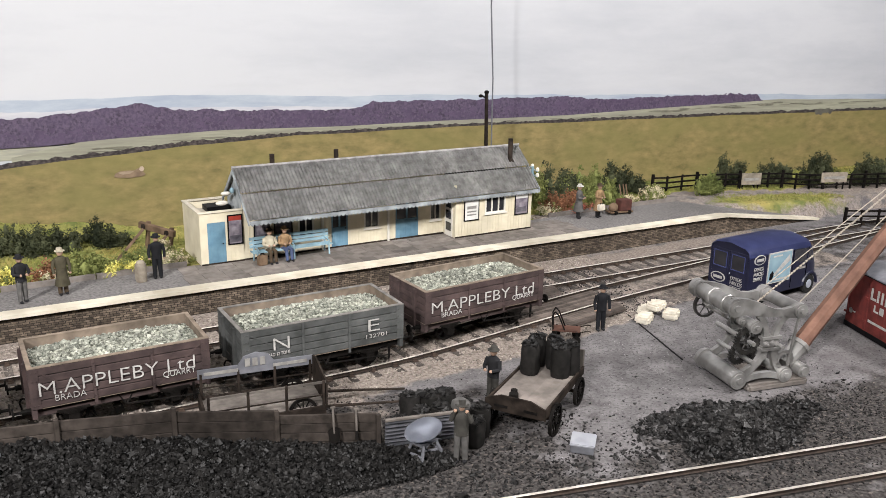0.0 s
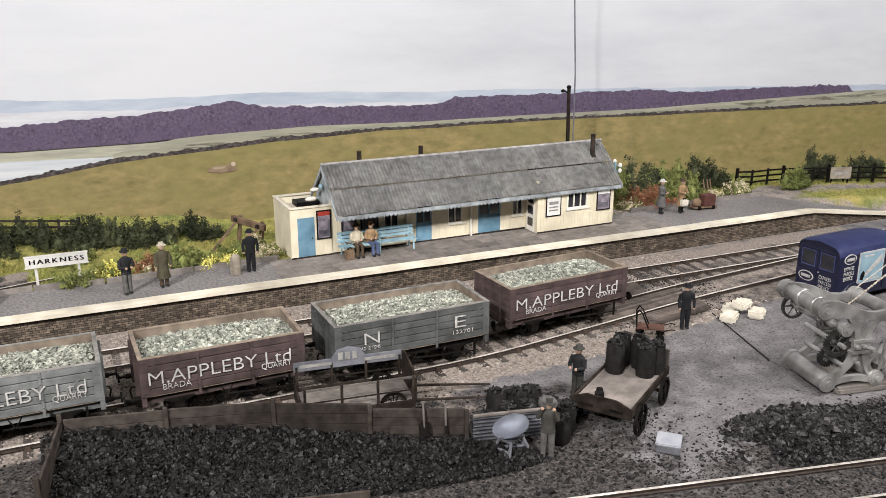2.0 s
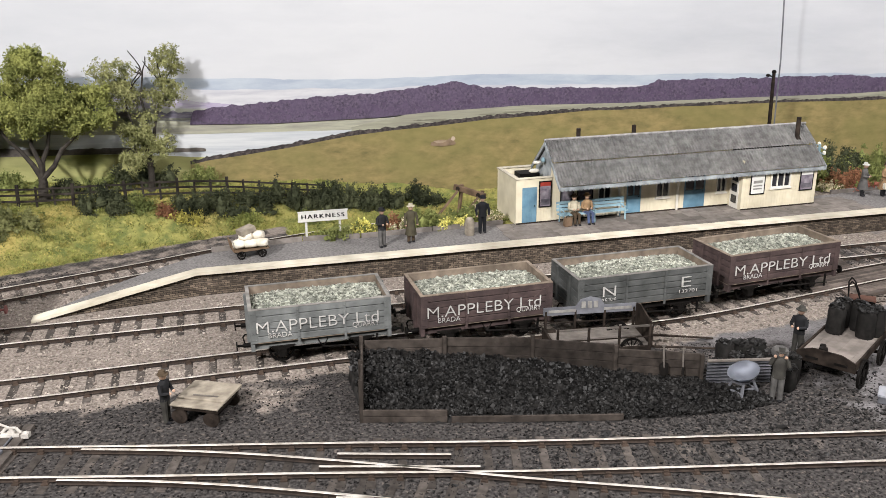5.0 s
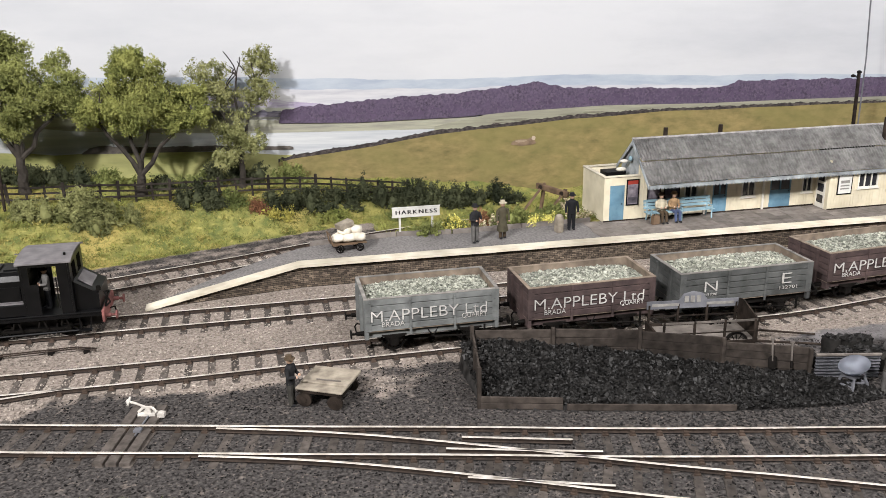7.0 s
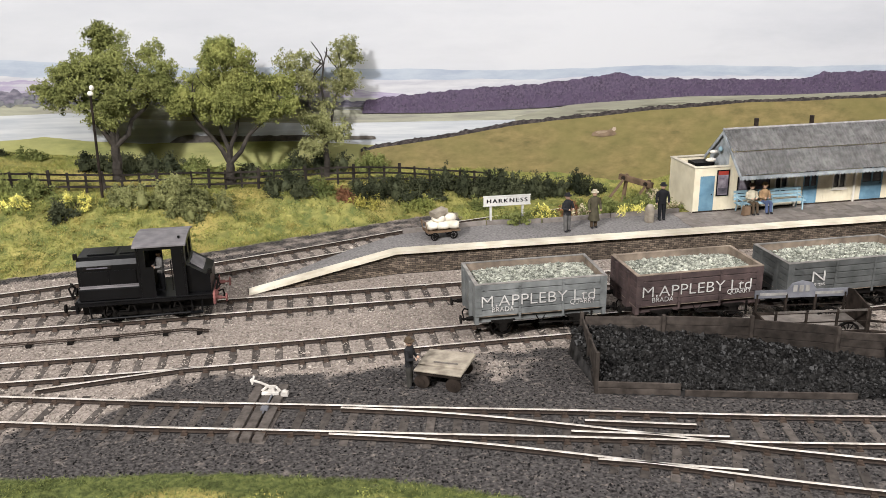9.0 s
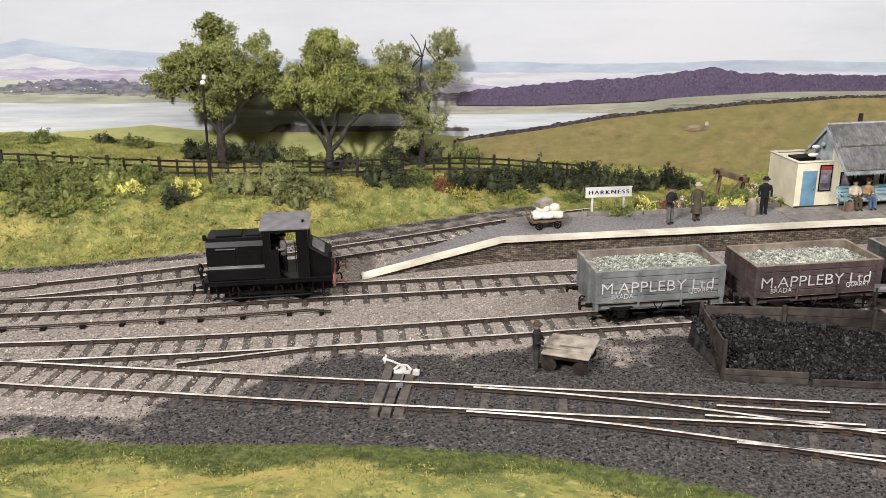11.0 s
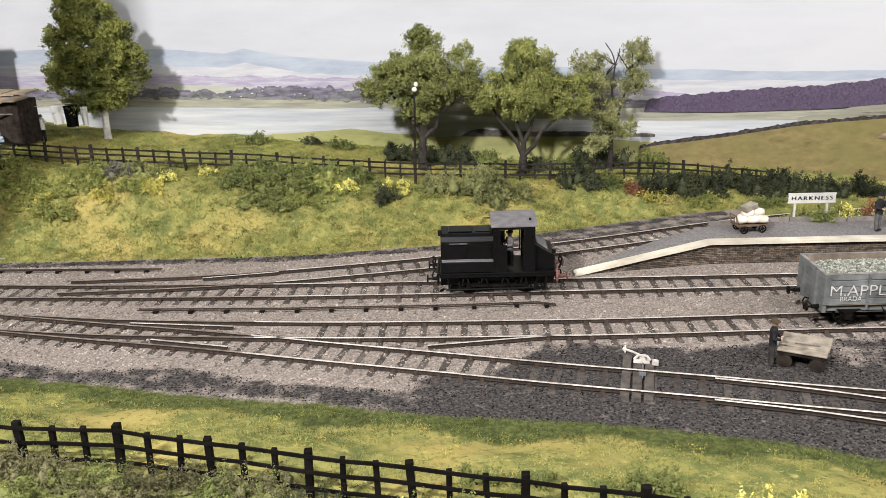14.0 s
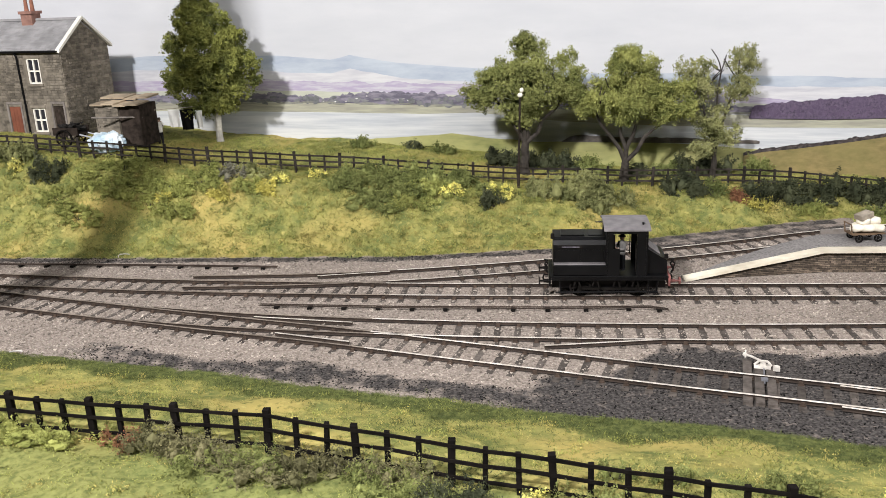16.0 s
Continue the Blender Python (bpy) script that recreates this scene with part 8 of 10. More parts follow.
def build_tree(x, y, z, limbs, blobs, mat, label, trunk=(0.75, 4.0), n=900, size=0.122, seed=2, bark=None, lumpy=0.4, grow=0.95):
    """limbs: end points from the fork; blobs: crown ellipsoids, all from the foot."""
    rnd, rng = random.Random(seed), np.random.default_rng(seed)
    blobs = [(c, tuple(q * grow for q in r)) for c, r in blobs]
    root = thing("tree", place(x, y, z), label, "tree", "broadleaf trees on the bank")
    bm = bmesh.new()
    r, h = trunk
    rod(bm, (0, 0, -0.8), (0, 0, 0.5), r * 1.5, r, 10)
    fork = limb(bm, (0, 0, 0.4), (0.1, 0, h), r, r * 0.8, rnd, 0.12)
    tips = []
    for e in limbs:
        end = limb(bm, fork, e, r * 0.55, r * 0.22, rnd, 0.4)
        for k in range(4):
            t = Vector(e) + Vector((rnd.uniform(-2.4, 2.4), rnd.uniform(-1.8, 1.8), rnd.uniform(0.8, 3.4)))
            limb(bm, end, t, r * 0.2, 0.06, rnd, 0.25, 3)
    part("trunk", bm, bark or BARK, root, "bare grey-brown trunk and limbs", smooth=True)
    small = []
    for c, q in blobs:
        for d in shell(rng, 20, c, q, 0.3):
            small.append((tuple(d - (0, 0, 0.25)), tuple(np.array(q) * rng.uniform(0.26, 0.44))))
    v, f = sprigs(rng, small, int(sum(q[0] * q[2] for c, q in small) * n / 26), 22, size * 1.06, 0.5, 0.17)
    arrays("crown", v, f, mat, root, "crown of small leaves")
    return root


build_tree(22.7, 129.5, gz(22.7, 129.5), [(-3.6, 0, 9.5), (0.3, 0.8, 10.5), (5.0, 0, 9.8), (-1.0, -1.0, 10.5)],
           [((0.2, 0, 13.9), (2.5, 2.3, 3.0)), ((-2.8, 0, 12.2), (3.0, 2.6, 2.4)), ((2.9, 0, 11.2), (2.4, 2.4, 2.0)), ((5.9, 0.3, 12.3), (2.2, 1.9, 2.6)), ((6.4, 0.3, 10.4), (1.5, 1.4, 1.7)), ((-5.6, 0, 10.8), (2.2, 1.8, 1.7)), ((-0.2, -0.5, 10.0), (3.2, 2.5, 2.2)), ((-0.4, -0.6, 7.9), (1.7, 1.4, 1.3)), ((0.1, 0, 16.4), (1.1, 1.0, 1.7))],
           LEAF_TREE, "broadleaf tree with a domed mid-green crown and forked trunk", (0.62, 3.9), seed=4)
build_tree(35.6, 129.2, gz(35.6, 129.2), [(-3.8, 0, 9.0), (-0.6, 0.6, 10.0), (2.2, 0, 9.6), (5.6, 0.2, 9.0)],
           [((0.3, 0, 13.7), (2.7, 2.3, 3.0)), ((-2.6, 0, 10.9), (2.9, 2.4, 2.5)), ((3.6, 0, 11.5), (3.4, 2.5, 2.6)), ((6.6, 0, 10.4), (2.3, 2.0, 2.0)), ((-4.4, -0.3, 9.5), (1.5, 1.4, 1.2)), ((1.2, -0.8, 10.1), (3.6, 2.2, 2.0)), ((0.0, 0, 15.8), (1.5, 1.4, 1.3)), ((-0.9, -0.6, 8.9), (1.5, 1.3, 1.2)), ((4.6, -0.5, 8.9), (1.8, 1.4, 1.2))],
           LEAF_YEL, "broadleaf tree with a yellow-green crown spreading on four limbs", (0.6, 2.4), seed=6)
build_tree(47.3, 131.0, gz(47.3, 131.0), [(-1.8, 0, 11.5), (0.4, 0, 14.0), (2.6, 0, 12.5)],
           [((-3.2, 0, 14.1), (2.0, 1.5, 1.7)), ((3.0, 0, 15.1), (1.6, 1.3, 2.0)), ((2.8, 0, 11.9), (1.8, 1.4, 1.7)), ((-1.8, 0, 11.7), (1.9, 1.4, 1.5)), ((-0.9, -0.4, 8.3), (1.9, 1.4, 1.6)), ((0.9, -0.4, 6.5), (2.0, 1.4, 1.6)), ((-1.2, -0.4, 4.7), (1.7, 1.3, 1.4))],
           LEAF_SPARSE, "sparse olive tree with gaps between its leaf clumps", (0.42, 4.0), n=560, size=0.12, seed=8, lumpy=0.4)
build_tree(-20.4, 136.5, gz(-20.4, 136.5), [(-2.0, 0, 10), (0.4, 0, 12), (2.2, 0, 9.5)],
           [((-2.4, 0, 6.0), (2.6, 2.0, 1.7)), ((1.8, 0, 6.8), (2.6, 2.0, 1.9)), ((-3.7, 0, 9.4), (2.5, 2.0, 2.7)), ((3.6, 0, 9.8), (2.5, 2.0, 2.5)), ((0.0, 0.3, 10.0), (3.0, 2.2, 3.0)), ((-2.9, 0, 13.0), (2.5, 2.0, 2.8)), ((2.6, 0, 12.8), (2.3, 2.0, 2.5)), ((-1.9, 0, 16.6), (2.1, 1.8, 2.6)), ((0.8, 0, 16.0), (1.9, 1.7, 2.3)), ((-1.6, 0, 19.8), (1.5, 1.4, 2.4)), ((-1.5, 0, 22.6), (0.8, 0.8, 2.0))],
           LEAF_BIRCH, "tall birch with a dense pointed crown and white trunk", (0.5, 6.0), n=760, size=0.14, seed=10, bark=BIRCH_BARK, grow=1.06)

# shrubs along the top of the bank and round the platform garden
S = [
    # x, y, width, height, material, label, bloom
    (28.2, 121.6, 5.2, 3.0, LEAF_OLIVE, "spreading olive bush on the bank", None),
    (33.0, 121.6, 3.4, 1.6, LEAF_OLIVE, "low olive bush on the bank", None),
    (42.0, 122.6, 4.0, 1.9, LEAF_DARK, "dark green bush below the fence", None),
    (46.4, 122.8, 1.8, 1.3, LEAF_MID, "mid-green bush below the fence", None),
    (48.8, 122.2, 1.5, 0.8, LEAF_RED, "russet dying bush on the bank", None),
    (54.0, 122.9, 5.0, 2.2, LEAF_DARK, "dark green bush below the fence", None),
    (63.5, 124.4, 4.8, 2.3, LEAF_DARK, "dark gorse bush behind the platform", None),
    (69.0, 124.5, 4.4, 2.4, LEAF_DARK, "dark gorse bush behind the platform", None),
    (74.0, 124.8, 4.6, 2.0, LEAF_DARK, "dark gorse bush behind the platform", None),
    (79.0, 125.2, 4.4, 1.7, LEAF_DARK, "dark gorse bush behind the platform", None),
    (13.8, 119.8, 2.2, 1.2, FLOWER_Y, "clump of yellow flowers on the bank", None),
    (19.4, 121.0, 2.9, 1.2, FLOWER_Y, "clump of yellow flowers on the bank", None),
    (18.6, 119.0, 1.6, 1.4, LEAF_DARK, "dark green clump on the bank", None),
    (9.0, 122.2, 5.2, 2.0, LEAF_MID, "broad green bush on the bank", None),
    (3.6, 121.2, 5.2, 1.8, LEAF_MID, "broad green bush on the bank", None),
    (0.8, 119.6, 3.0, 1.4, LEAF_MID, "low green bush on the bank", None),
    (-3.4, 122.0, 1.5, 1.0, FLOWER_Y, "clump of yellow flowers on the bank", None),
    (-7.6, 120.6, 1.6, 1.0, FLOWER_Y, "clump of yellow flowers on the bank", None),
    (-14.2, 121.2, 2.4, 0.9, HEATH, "greyish heather clump on the bank", None),
    (-12.0, 119.4, 2.2, 1.0, LEAF_LUSH, "tuft of tall green grass on the bank", None),
    (-15.0, 118.0, 1.6, 0.8, STRAW_TUFT, "tuft of yellowed grass on the bank", None),
    (-22.0, 117.4, 1.5, 0.8, STRAW_TUFT, "tuft of yellowed grass on the bank", None),
    (-19.5, 116.2, 2.6, 1.3, LEAF_LUSH, "low green bush on the bank", None),
    (-37.5, 120.0, 2.8, 1.8, LEAF_DARK, "dark green bush on the bank", None),
    (-42.2, 120.6, 1.6, 1.0, FLOWER_Y, "clump of yellow flowers on the bank", None),
    (-43.5, 122.2, 4.0, 1.9, LEAF_OLIVE, "olive bush by the fence", None),
    (-30.5, 119.0, 3.0, 1.0, LEAF_LUSH, "low green growth on the bank", None),
    (-26.5, 118.2, 4.4, 0.9, LEAF_LUSH, "low green growth on the bank", None),
    (-32.0, 115.6, 3.8, 0.8, LEAF_LUSH, "low green growth on the bank", None),
    (-35.0, 117.5, 3.4, 0.8, LEAF_LUSH, "low green growth on the bank", None),
    (-20.8, 118.8, 3.6, 1.0, LEAF_LUSH, "spreading green bush on the bank", None),
    (-28.0, 121.5, 4.2, 0.8, LEAF_LUSH, "low green growth on the bank", None),
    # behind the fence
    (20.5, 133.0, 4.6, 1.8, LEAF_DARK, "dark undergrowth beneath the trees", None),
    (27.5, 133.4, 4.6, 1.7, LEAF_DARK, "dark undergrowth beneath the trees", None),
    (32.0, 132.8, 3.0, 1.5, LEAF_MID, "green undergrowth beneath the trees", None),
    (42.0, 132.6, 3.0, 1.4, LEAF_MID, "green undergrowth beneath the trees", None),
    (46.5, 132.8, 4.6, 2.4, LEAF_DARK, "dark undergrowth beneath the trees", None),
    (53.2, 132.2, 2.6, 1.9, LEAF_MID, "green bush by the fence", None),
    (0.3, 137.0, 2.4, 1.0, LEAF_MID, "small green bush on the lake shore", None),
    (7.3, 137.6, 1.4, 0.7, LEAF_DARK, "small dark bush on the lake shore", None),
    (11.4, 137.0, 1.8, 1.1, LEAF_MID, "small green bush on the lake shore", None),
    # platform garden
    (66.0, 109.0, 2.2, 0.8, LEAF_MID, "low garden plants beside the name board", None),
    (57.6, 111.4, 3.4, 0.5, LEAF_RED, "russet ground cover in the garden", None),
    (69.0, 109.8, 2.6, 1.1, FLOWER_Y, "yellow-green flowers in the platform garden", None),
    (73.0, 109.6, 1.8, 1.2, FLOWER_W, "pale flowers in the platform garden", None),
    (72.5, 110.4, 1.6, 0.8, LEAF_RED, "russet plants in the platform garden", None),
    (75.6, 110.2, 3.2, 1.8, LEAF_MID, "rounded green bush in the platform garden", None),
    (78.6, 109.2, 2.6, 1.1, FLOWER_Y, "yellow-green flowers in the platform garden", None),
    (82.8, 111.6, 2.2, 1.6, FLOWER_W, "pale orange flowers beside the station", None),
    (83.2, 109.8, 2.4, 0.9, FLOWER_W, "white flowers beside the station", None),
    (81.0, 111.2, 2.2, 1.0, LEAF_MID, "green plants beside the station", None),
    # right-hand end of the platform
    (126.0, 113.4, 4.0, 3.0, LEAF_MID, "tall green hedge bush by the platform", None),
    (131.0, 114.6, 4.4, 2.8, LEAF_DARK, "dark green hedge bush by the platform", None),
    (136.5, 114.8, 4.6, 2.6, LEAF_MID, "green hedge bush by the platform", None),
    (142.5, 115.0, 4.2, 2.4, LEAF_DARK, "dark green hedge bush by the platform", None),
    (127.0, 109.6, 2.0, 0.9, FLOWER_W, "pale flowers at the platform end", None),
    (129.4, 109.8, 2.6, 1.5, LEAF_RED, "russet plants in the garden bed", None),
    (131.5, 109.3, 2.6, 0.7, FLOWER_P, "pink flowers in the garden bed", None),
    (135.0, 109.6, 2.6, 1.4, LEAF_MID, "green plants in the garden bed", None),
    (139.0, 109.4, 2.6, 0.7, FLOWER_W, "white flowers in the garden bed", None),
    (143.0, 109.6, 2.8, 1.5, FLOWER_W, "pale orange flowers in the garden bed", None),
    (152.6, 108.8, 2.8, 1.7, LEAF_MID, "green bush by the lane fence", None),
    (160.5, 112.2, 2.8, 2.4, LEAF_DARK, "green bush by the lane fence", None),
    (166.8, 109.8, 3.6, 1.8, LEAF_DARK, "tall dark bush by the lane fence", None),
    (173.6, 107.4, 3.6, 2.4, LEAF_DARK, "dark bush by the lane fence", None),
    (181.5, 104.6, 4.4, 2.6, LEAF_DARK, "tall dark bush by the lane fence", None),
    # before the front fence
    (0.2, 62.4, 3.4, 1.4, LEAF_DRY, "dry olive bush before the front fence", None),
    (-3.6, 63.6, 1.8, 1.0, LEAF_RED, "russet dry growth before the front fence", None),
    (8.2, 59.6, 4.0, 1.1, LEAF_DRY, "sprawling bush before the front fence", None),
    (13.6, 59.0, 3.2, 1.2, LEAF_MID, "green bush before the front fence", None),
    (17.8, 57.2, 3.0, 1.2, LEAF_DARK, "dark bush before the front fence", None),
    (21.8, 56.9, 1.5, 1.0, FLOWER_Y, "bright yellow flowers before the front fence", None),
    (26.6, 60.6, 1.4, 1.0, LEAF_MID, "green tuft behind the front fence", None),
    (35.6, 59.2, 2.4, 1.1, LEAF_MID, "pale green tuft behind the front fence", None),
    (41.0, 56.0, 3.0, 1.3, FLOWER_Y, "yellow flowers at the front fence", None),
    (-8.0, 63.8, 5.2, 0.9, LEAF_LUSH, "low olive growth before the front fence", None),
    (-13.5, 64.6, 4.6, 0.8, LEAF_LUSH, "low green growth before the front fence", None),
    (4.6, 60.6, 4.8, 1.1, LEAF_MID, "tangled green growth before the front fence", None),
    (11.0, 61.2, 3.2, 0.8, LEAF_DRY, "dry growth beneath the front fence", None),
    (15.8, 57.6, 4.6, 0.8, LEAF_MID, "tangled green growth before the front fence", None),
    (24.4, 56.6, 3.6, 0.9, LEAF_MID, "tangled green growth before the front fence", None),
    (30.0, 55.0, 3.8, 0.9, LEAF_OLIVE, "dry growth before the front fence", None),
    (6.2, 118.8, 4.4, 1.3, LEAF_MID, "low green growth spreading down the bank", None),
    (10.8, 119.8, 3.6, 1.2, LEAF_LUSH, "low green growth spreading down the bank", None),
    (-10.5, 121.8, 3.4, 0.9, LEAF_OLIVE, "brown-green growth below the bank fence", None),
    (-17.5, 119.4, 3.4, 1.0, LEAF_LUSH, "green bush on the bank", None),
    (14.8, 122.4, 3.4, 1.3, LEAF_MID, "green growth below the bank fence", None),
    (-24.5, 119.5, 3.0, 1.2, LEAF_LUSH, "green bush beside the shadow strip on the bank", None),
    (59.4, 123.6, 3.4, 1.7, LEAF_DARK, "dark gorse bush behind the platform", None),
    (-23.2, 116.8, 2.6, 0.9, LEAF_LUSH, "bright green growth on the bank", None),
    (-16.4, 121.0, 2.2, 1.1, LEAF_LUSH, "bright green growth below the bank fence", None),
    (-9.4, 119.0, 1.8, 0.7, STRAW_TUFT, "tuft of yellowed grass on the bank", None),
    (24.2, 121.8, 2.4, 1.5, LEAF_OLIVE, "olive bush on the bank", None),
    (31.0, 120.0, 2.6, 1.3, LEAF_OLIVE, "olive bush on the bank", None),
    (51.2, 121.6, 2.0, 0.7, STRAW_TUFT, "tuft of yellowed grass on the bank", None),
    (57.6, 121.4, 2.4, 0.8, LEAF_LUSH, "bright green growth behind the platform", None),
    (66.4, 122.0, 2.6, 0.9, LEAF_MID, "green growth behind the platform", None),
    (2.4, 61.2, 2.6, 1.2, LEAF_DRY, "grey-olive bush before the front fence", None),
    (20.4, 55.6, 3.0, 1.1, LEAF_DARK, "dark bush before the front fence", None),
    (27.4, 54.2, 3.2, 1.1, LEAF_MID, "tangled green growth before the front fence", None),
    (29.8, 60.0, 1.6, 0.9, LEAF_MID, "green tuft behind the front fence", None),
    (4.4, 117.2, 4.4, 0.9, LEAF_MID, "tangled green growth spreading down the bank", None),
    (9.2, 117.6, 4.2, 0.9, LEAF_LUSH, "tangled green growth spreading down the bank", None),
    (14.4, 59.4, 3.2, 1.3, LEAF_DRY, "grey-olive bush beneath the front fence", None),
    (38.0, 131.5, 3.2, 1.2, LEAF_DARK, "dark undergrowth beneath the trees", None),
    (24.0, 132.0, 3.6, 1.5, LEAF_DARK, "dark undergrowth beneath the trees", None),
]
for k, (x, y, w, h, mat, label, bloom) in enumerate(S):
    if 38 < x < 80 and 121 < y < 126:
        y += 1.6
    nm = "flower_clump" if mat in (FLOWER_Y, FLOWER_W, FLOWER_P) else "shrub"
    w, h = (w * 1.45, h * 1.45) if nm == "shrub" else (w * 1.15, h * 1.1)
    if x > 120:
        w, h = w * 1.2, h * 1.25
    garden = 2.3 if (105 < y < 112.2 and x > 58) else None
    shrub(nm, x, y, w, h, LEAF_MID if nm == "flower_clump" else mat, label, 100 + k, mat if nm == "flower_clump" else None, garden, "flowers" if nm == "flower_clump" else "shrub", 0.5 if y < 70 else 1.0)

# ---- house, shed and washing on the hill ----
STONE_W = material("brown_stone_blocks", (0.205, 0.178, 0.142), (0.12, 0.105, 0.085), scale=120, big=18, island=0.3, obj=0.15)
HOUSE_SLATE = material("house_slates", (0.30, 0.295, 0.30), (0.21, 0.205, 0.21), scale=40, big=16, stain=0.2, island=0.12)
CHIMNEY_RED = material("chimney_brick", (0.30, 0.165, 0.13), (0.20, 0.11, 0.09), scale=140, big=20)
POT = material("clay_pot", (0.34, 0.15, 0.10), scale=120)
DOOR_BROWN = material("brown_door_paint", (0.21, 0.075, 0.045), (0.16, 0.058, 0.036), scale=90, big=30)
SHED_ROOF = material("pale_shed_slabs", (0.36, 0.29, 0.205), (0.26, 0.21, 0.15), scale=90, big=20, obj=0.15)
LINEN = material("white_linen", (0.78, 0.77, 0.74), (0.66, 0.66, 0.64), scale=90, bump=0.2, stain=0.1)


def stone_face(parent, x0, x1, z0, z1, y, seed, axis="y", slope=None, holes=()):
    """Coursed stones standing a little proud of a wall that faces -y or +x."""
    rng = np.random.default_rng(seed)
    verts, faces = [], []
    z = z0
    while z < z1 - 0.1:
        h = rng.uniform(0.3, 0.42)
        x = x0 + rng.uniform(-0.4, 0)
        while x < x1:
            w = rng.uniform(0.5, 1.0)
            a, b, c, d = max(x, x0) + 0.02, min(x + w, x1) - 0.02, z + 0.02, min(z + h, z1) - 0.02
            x += w
            if b - a < 0.1 or (slope and d > slope((a + b) / 2)) or any(b > q[0] - 0.02 and a < q[1] + 0.02 and d > q[2] - 0.02 and c < q[3] + 0.02 for q in holes):
                continue
            o = rng.uniform(0.03, 0.09)
            i = len(verts)
            P = (lambda u, w_, s: (u, y - s, w_)) if axis == "y" else (lambda u, w_, s: (y + s, u, w_))
            verts += [P(a, c, 0), P(b, c, 0), P(b, d, 0), P(a, d, 0), P(a + 0.03, c + 0.03, o), P(b - 0.03, c + 0.03, o), P(b - 0.03, d - 0.03, o), P(a + 0.03, d - 0.03, o)]
            faces += [(i + 4, i + 5, i + 6, i + 7), (i, i + 1, i + 5, i + 4), (i + 1, i + 2, i + 6, i + 5), (i + 2, i + 3, i + 7, i + 6), (i + 3, i, i + 4, i + 7)]
        z += h
    arrays("stonework", verts, faces, STONE_W, parent, "rough brown stone courses", "stuff")


def build_house():
    x, y = -39.2, 131.0
    z = 10.5
    root = thing("stone_cottage", place(x, y, z, -12), "brown stone two-storey cottage with slate roof and white verge", "house")
    W, D, H, R = 24.0, 10.2, 12.2, 3.5
    wins = [(-5.6, -3.5, 7.6, 11.0), (-5.9, -3.8, 1.0, 4.3), (-14.2, -12.1, 7.6, 11.0), (-14.2, -12.1, 1.0, 4.3)]
    doors = [(-2.4, -0.7, 0.0, 4.6), (-9.8, -7.8, 0.0, 4.5)]
    wall_with_holes(-W, 0, -2.0, H, 0, 0.4, wins + doors, STONE_W, root, "front_wall")
    stone_face(root, -W, 0, -0.2, H, 0, 3, holes=[(a - 0.35, b + 0.35, c - 0.35, d + 0.35) for a, b, c, d in wins + doors])
    bm = bmesh.new()
    prism(bm, [(0.41, -2.0), (D, -2.0), (D, H), (D / 2 + 0.2, H + R), (0.41, H + 0.2)], "x", -0.4, 0)
    part("gable_wall", bm, STONE_W, root)
    stone_face(root, 0.1, D, -0.2, H + R, 0, 4, "x", lambda u: H + R * (1 - abs(u - D / 2) / (D / 2)))
    bm = bmesh.new()
    box(bm, -W, 0, D - 0.4, D - 0.01, -2.0, H)
    box(bm, -W, -W + 0.4, 0.41, D - 0.41, -2.0, H)
    part("rear_wall", bm, STONE_W, root)
    # slates in courses
    verts, faces = [], []
    rng = np.random.default_rng(5)
    n = 11
    for side in (0, 1):
        for k in range(n):
            t0, t1 = k / n, (k + 1) / n + 0.02
            xx = -W - 0.3 - (k % 2) * 0.4
            while xx < 0.15:
                w = 0.8
                a, b = max(xx, -W - 0.2), min(xx + w - 0.03, 0.2)
                xx += w
                if b - a < 0.15:
                    continue
                lift = 0.09 + rng.uniform(-0.02, 0.02)
                def Q(u, t, up):
                    yy = -0.35 + (D / 2 + 0.35) * t
                    yy = yy if side == 0 else D - yy
                    return (u, yy, H - 0.25 + (R + 0.3) * t + up)
                i = len(verts)
                verts += [Q(a, t0, lift), Q(b, t0, lift), Q(b, t1, 0.02), Q(a, t1, 0.02), Q(a, t0, 0), Q(b, t0, 0)]
                faces += [(i, i + 1, i + 2, i + 3), (i + 4, i + 5, i + 1, i), ]
    arrays("slate_covering", verts, faces, HOUSE_SLATE, root, "grey slates in even courses", "stuff")
    bm = bmesh.new()
    prism(bm, [(-0.35, H - 0.3), (D / 2, H + R), (D + 0.35, H - 0.3), (D / 2, H + R - 0.25)], "x", -W - 0.1, 0.05)
    part("roof_deck", bm, HOUSE_SLATE, root)
    bm = bmesh.new()
    prism(bm, [(-0.5, H - 0.45), (D / 2, H + R + 0.15), (D + 0.5, H - 0.45), (D + 0.5, H - 0.05), (D / 2, H + R + 0.55), (-0.5, H - 0.05)], "x", -0.1, 0.5)
    part("verge", bm, WHITE, root, "white verge coping")
    bm = bmesh.new()
    rod(bm, (-W, D / 2, H + R + 0.2), (-0.1, D / 2, H + R + 0.2), 0.22, None, 6)
    part("ridge_tiles", bm, HOUSE_SLATE, root)
    bm = bmesh.new()
    box(bm, -8.9, -7.1, D / 2 - 0.9, D / 2 + 0.9, H + R - 1.4, H + R + 1.0)
    box(bm, -9.1, -6.9, D / 2 - 1.1, D / 2 + 1.1, H + R + 1.0, H + R + 1.4)
    ch = part("chimney", bm, CHIMNEY_RED, root, "red brick chimney stack")
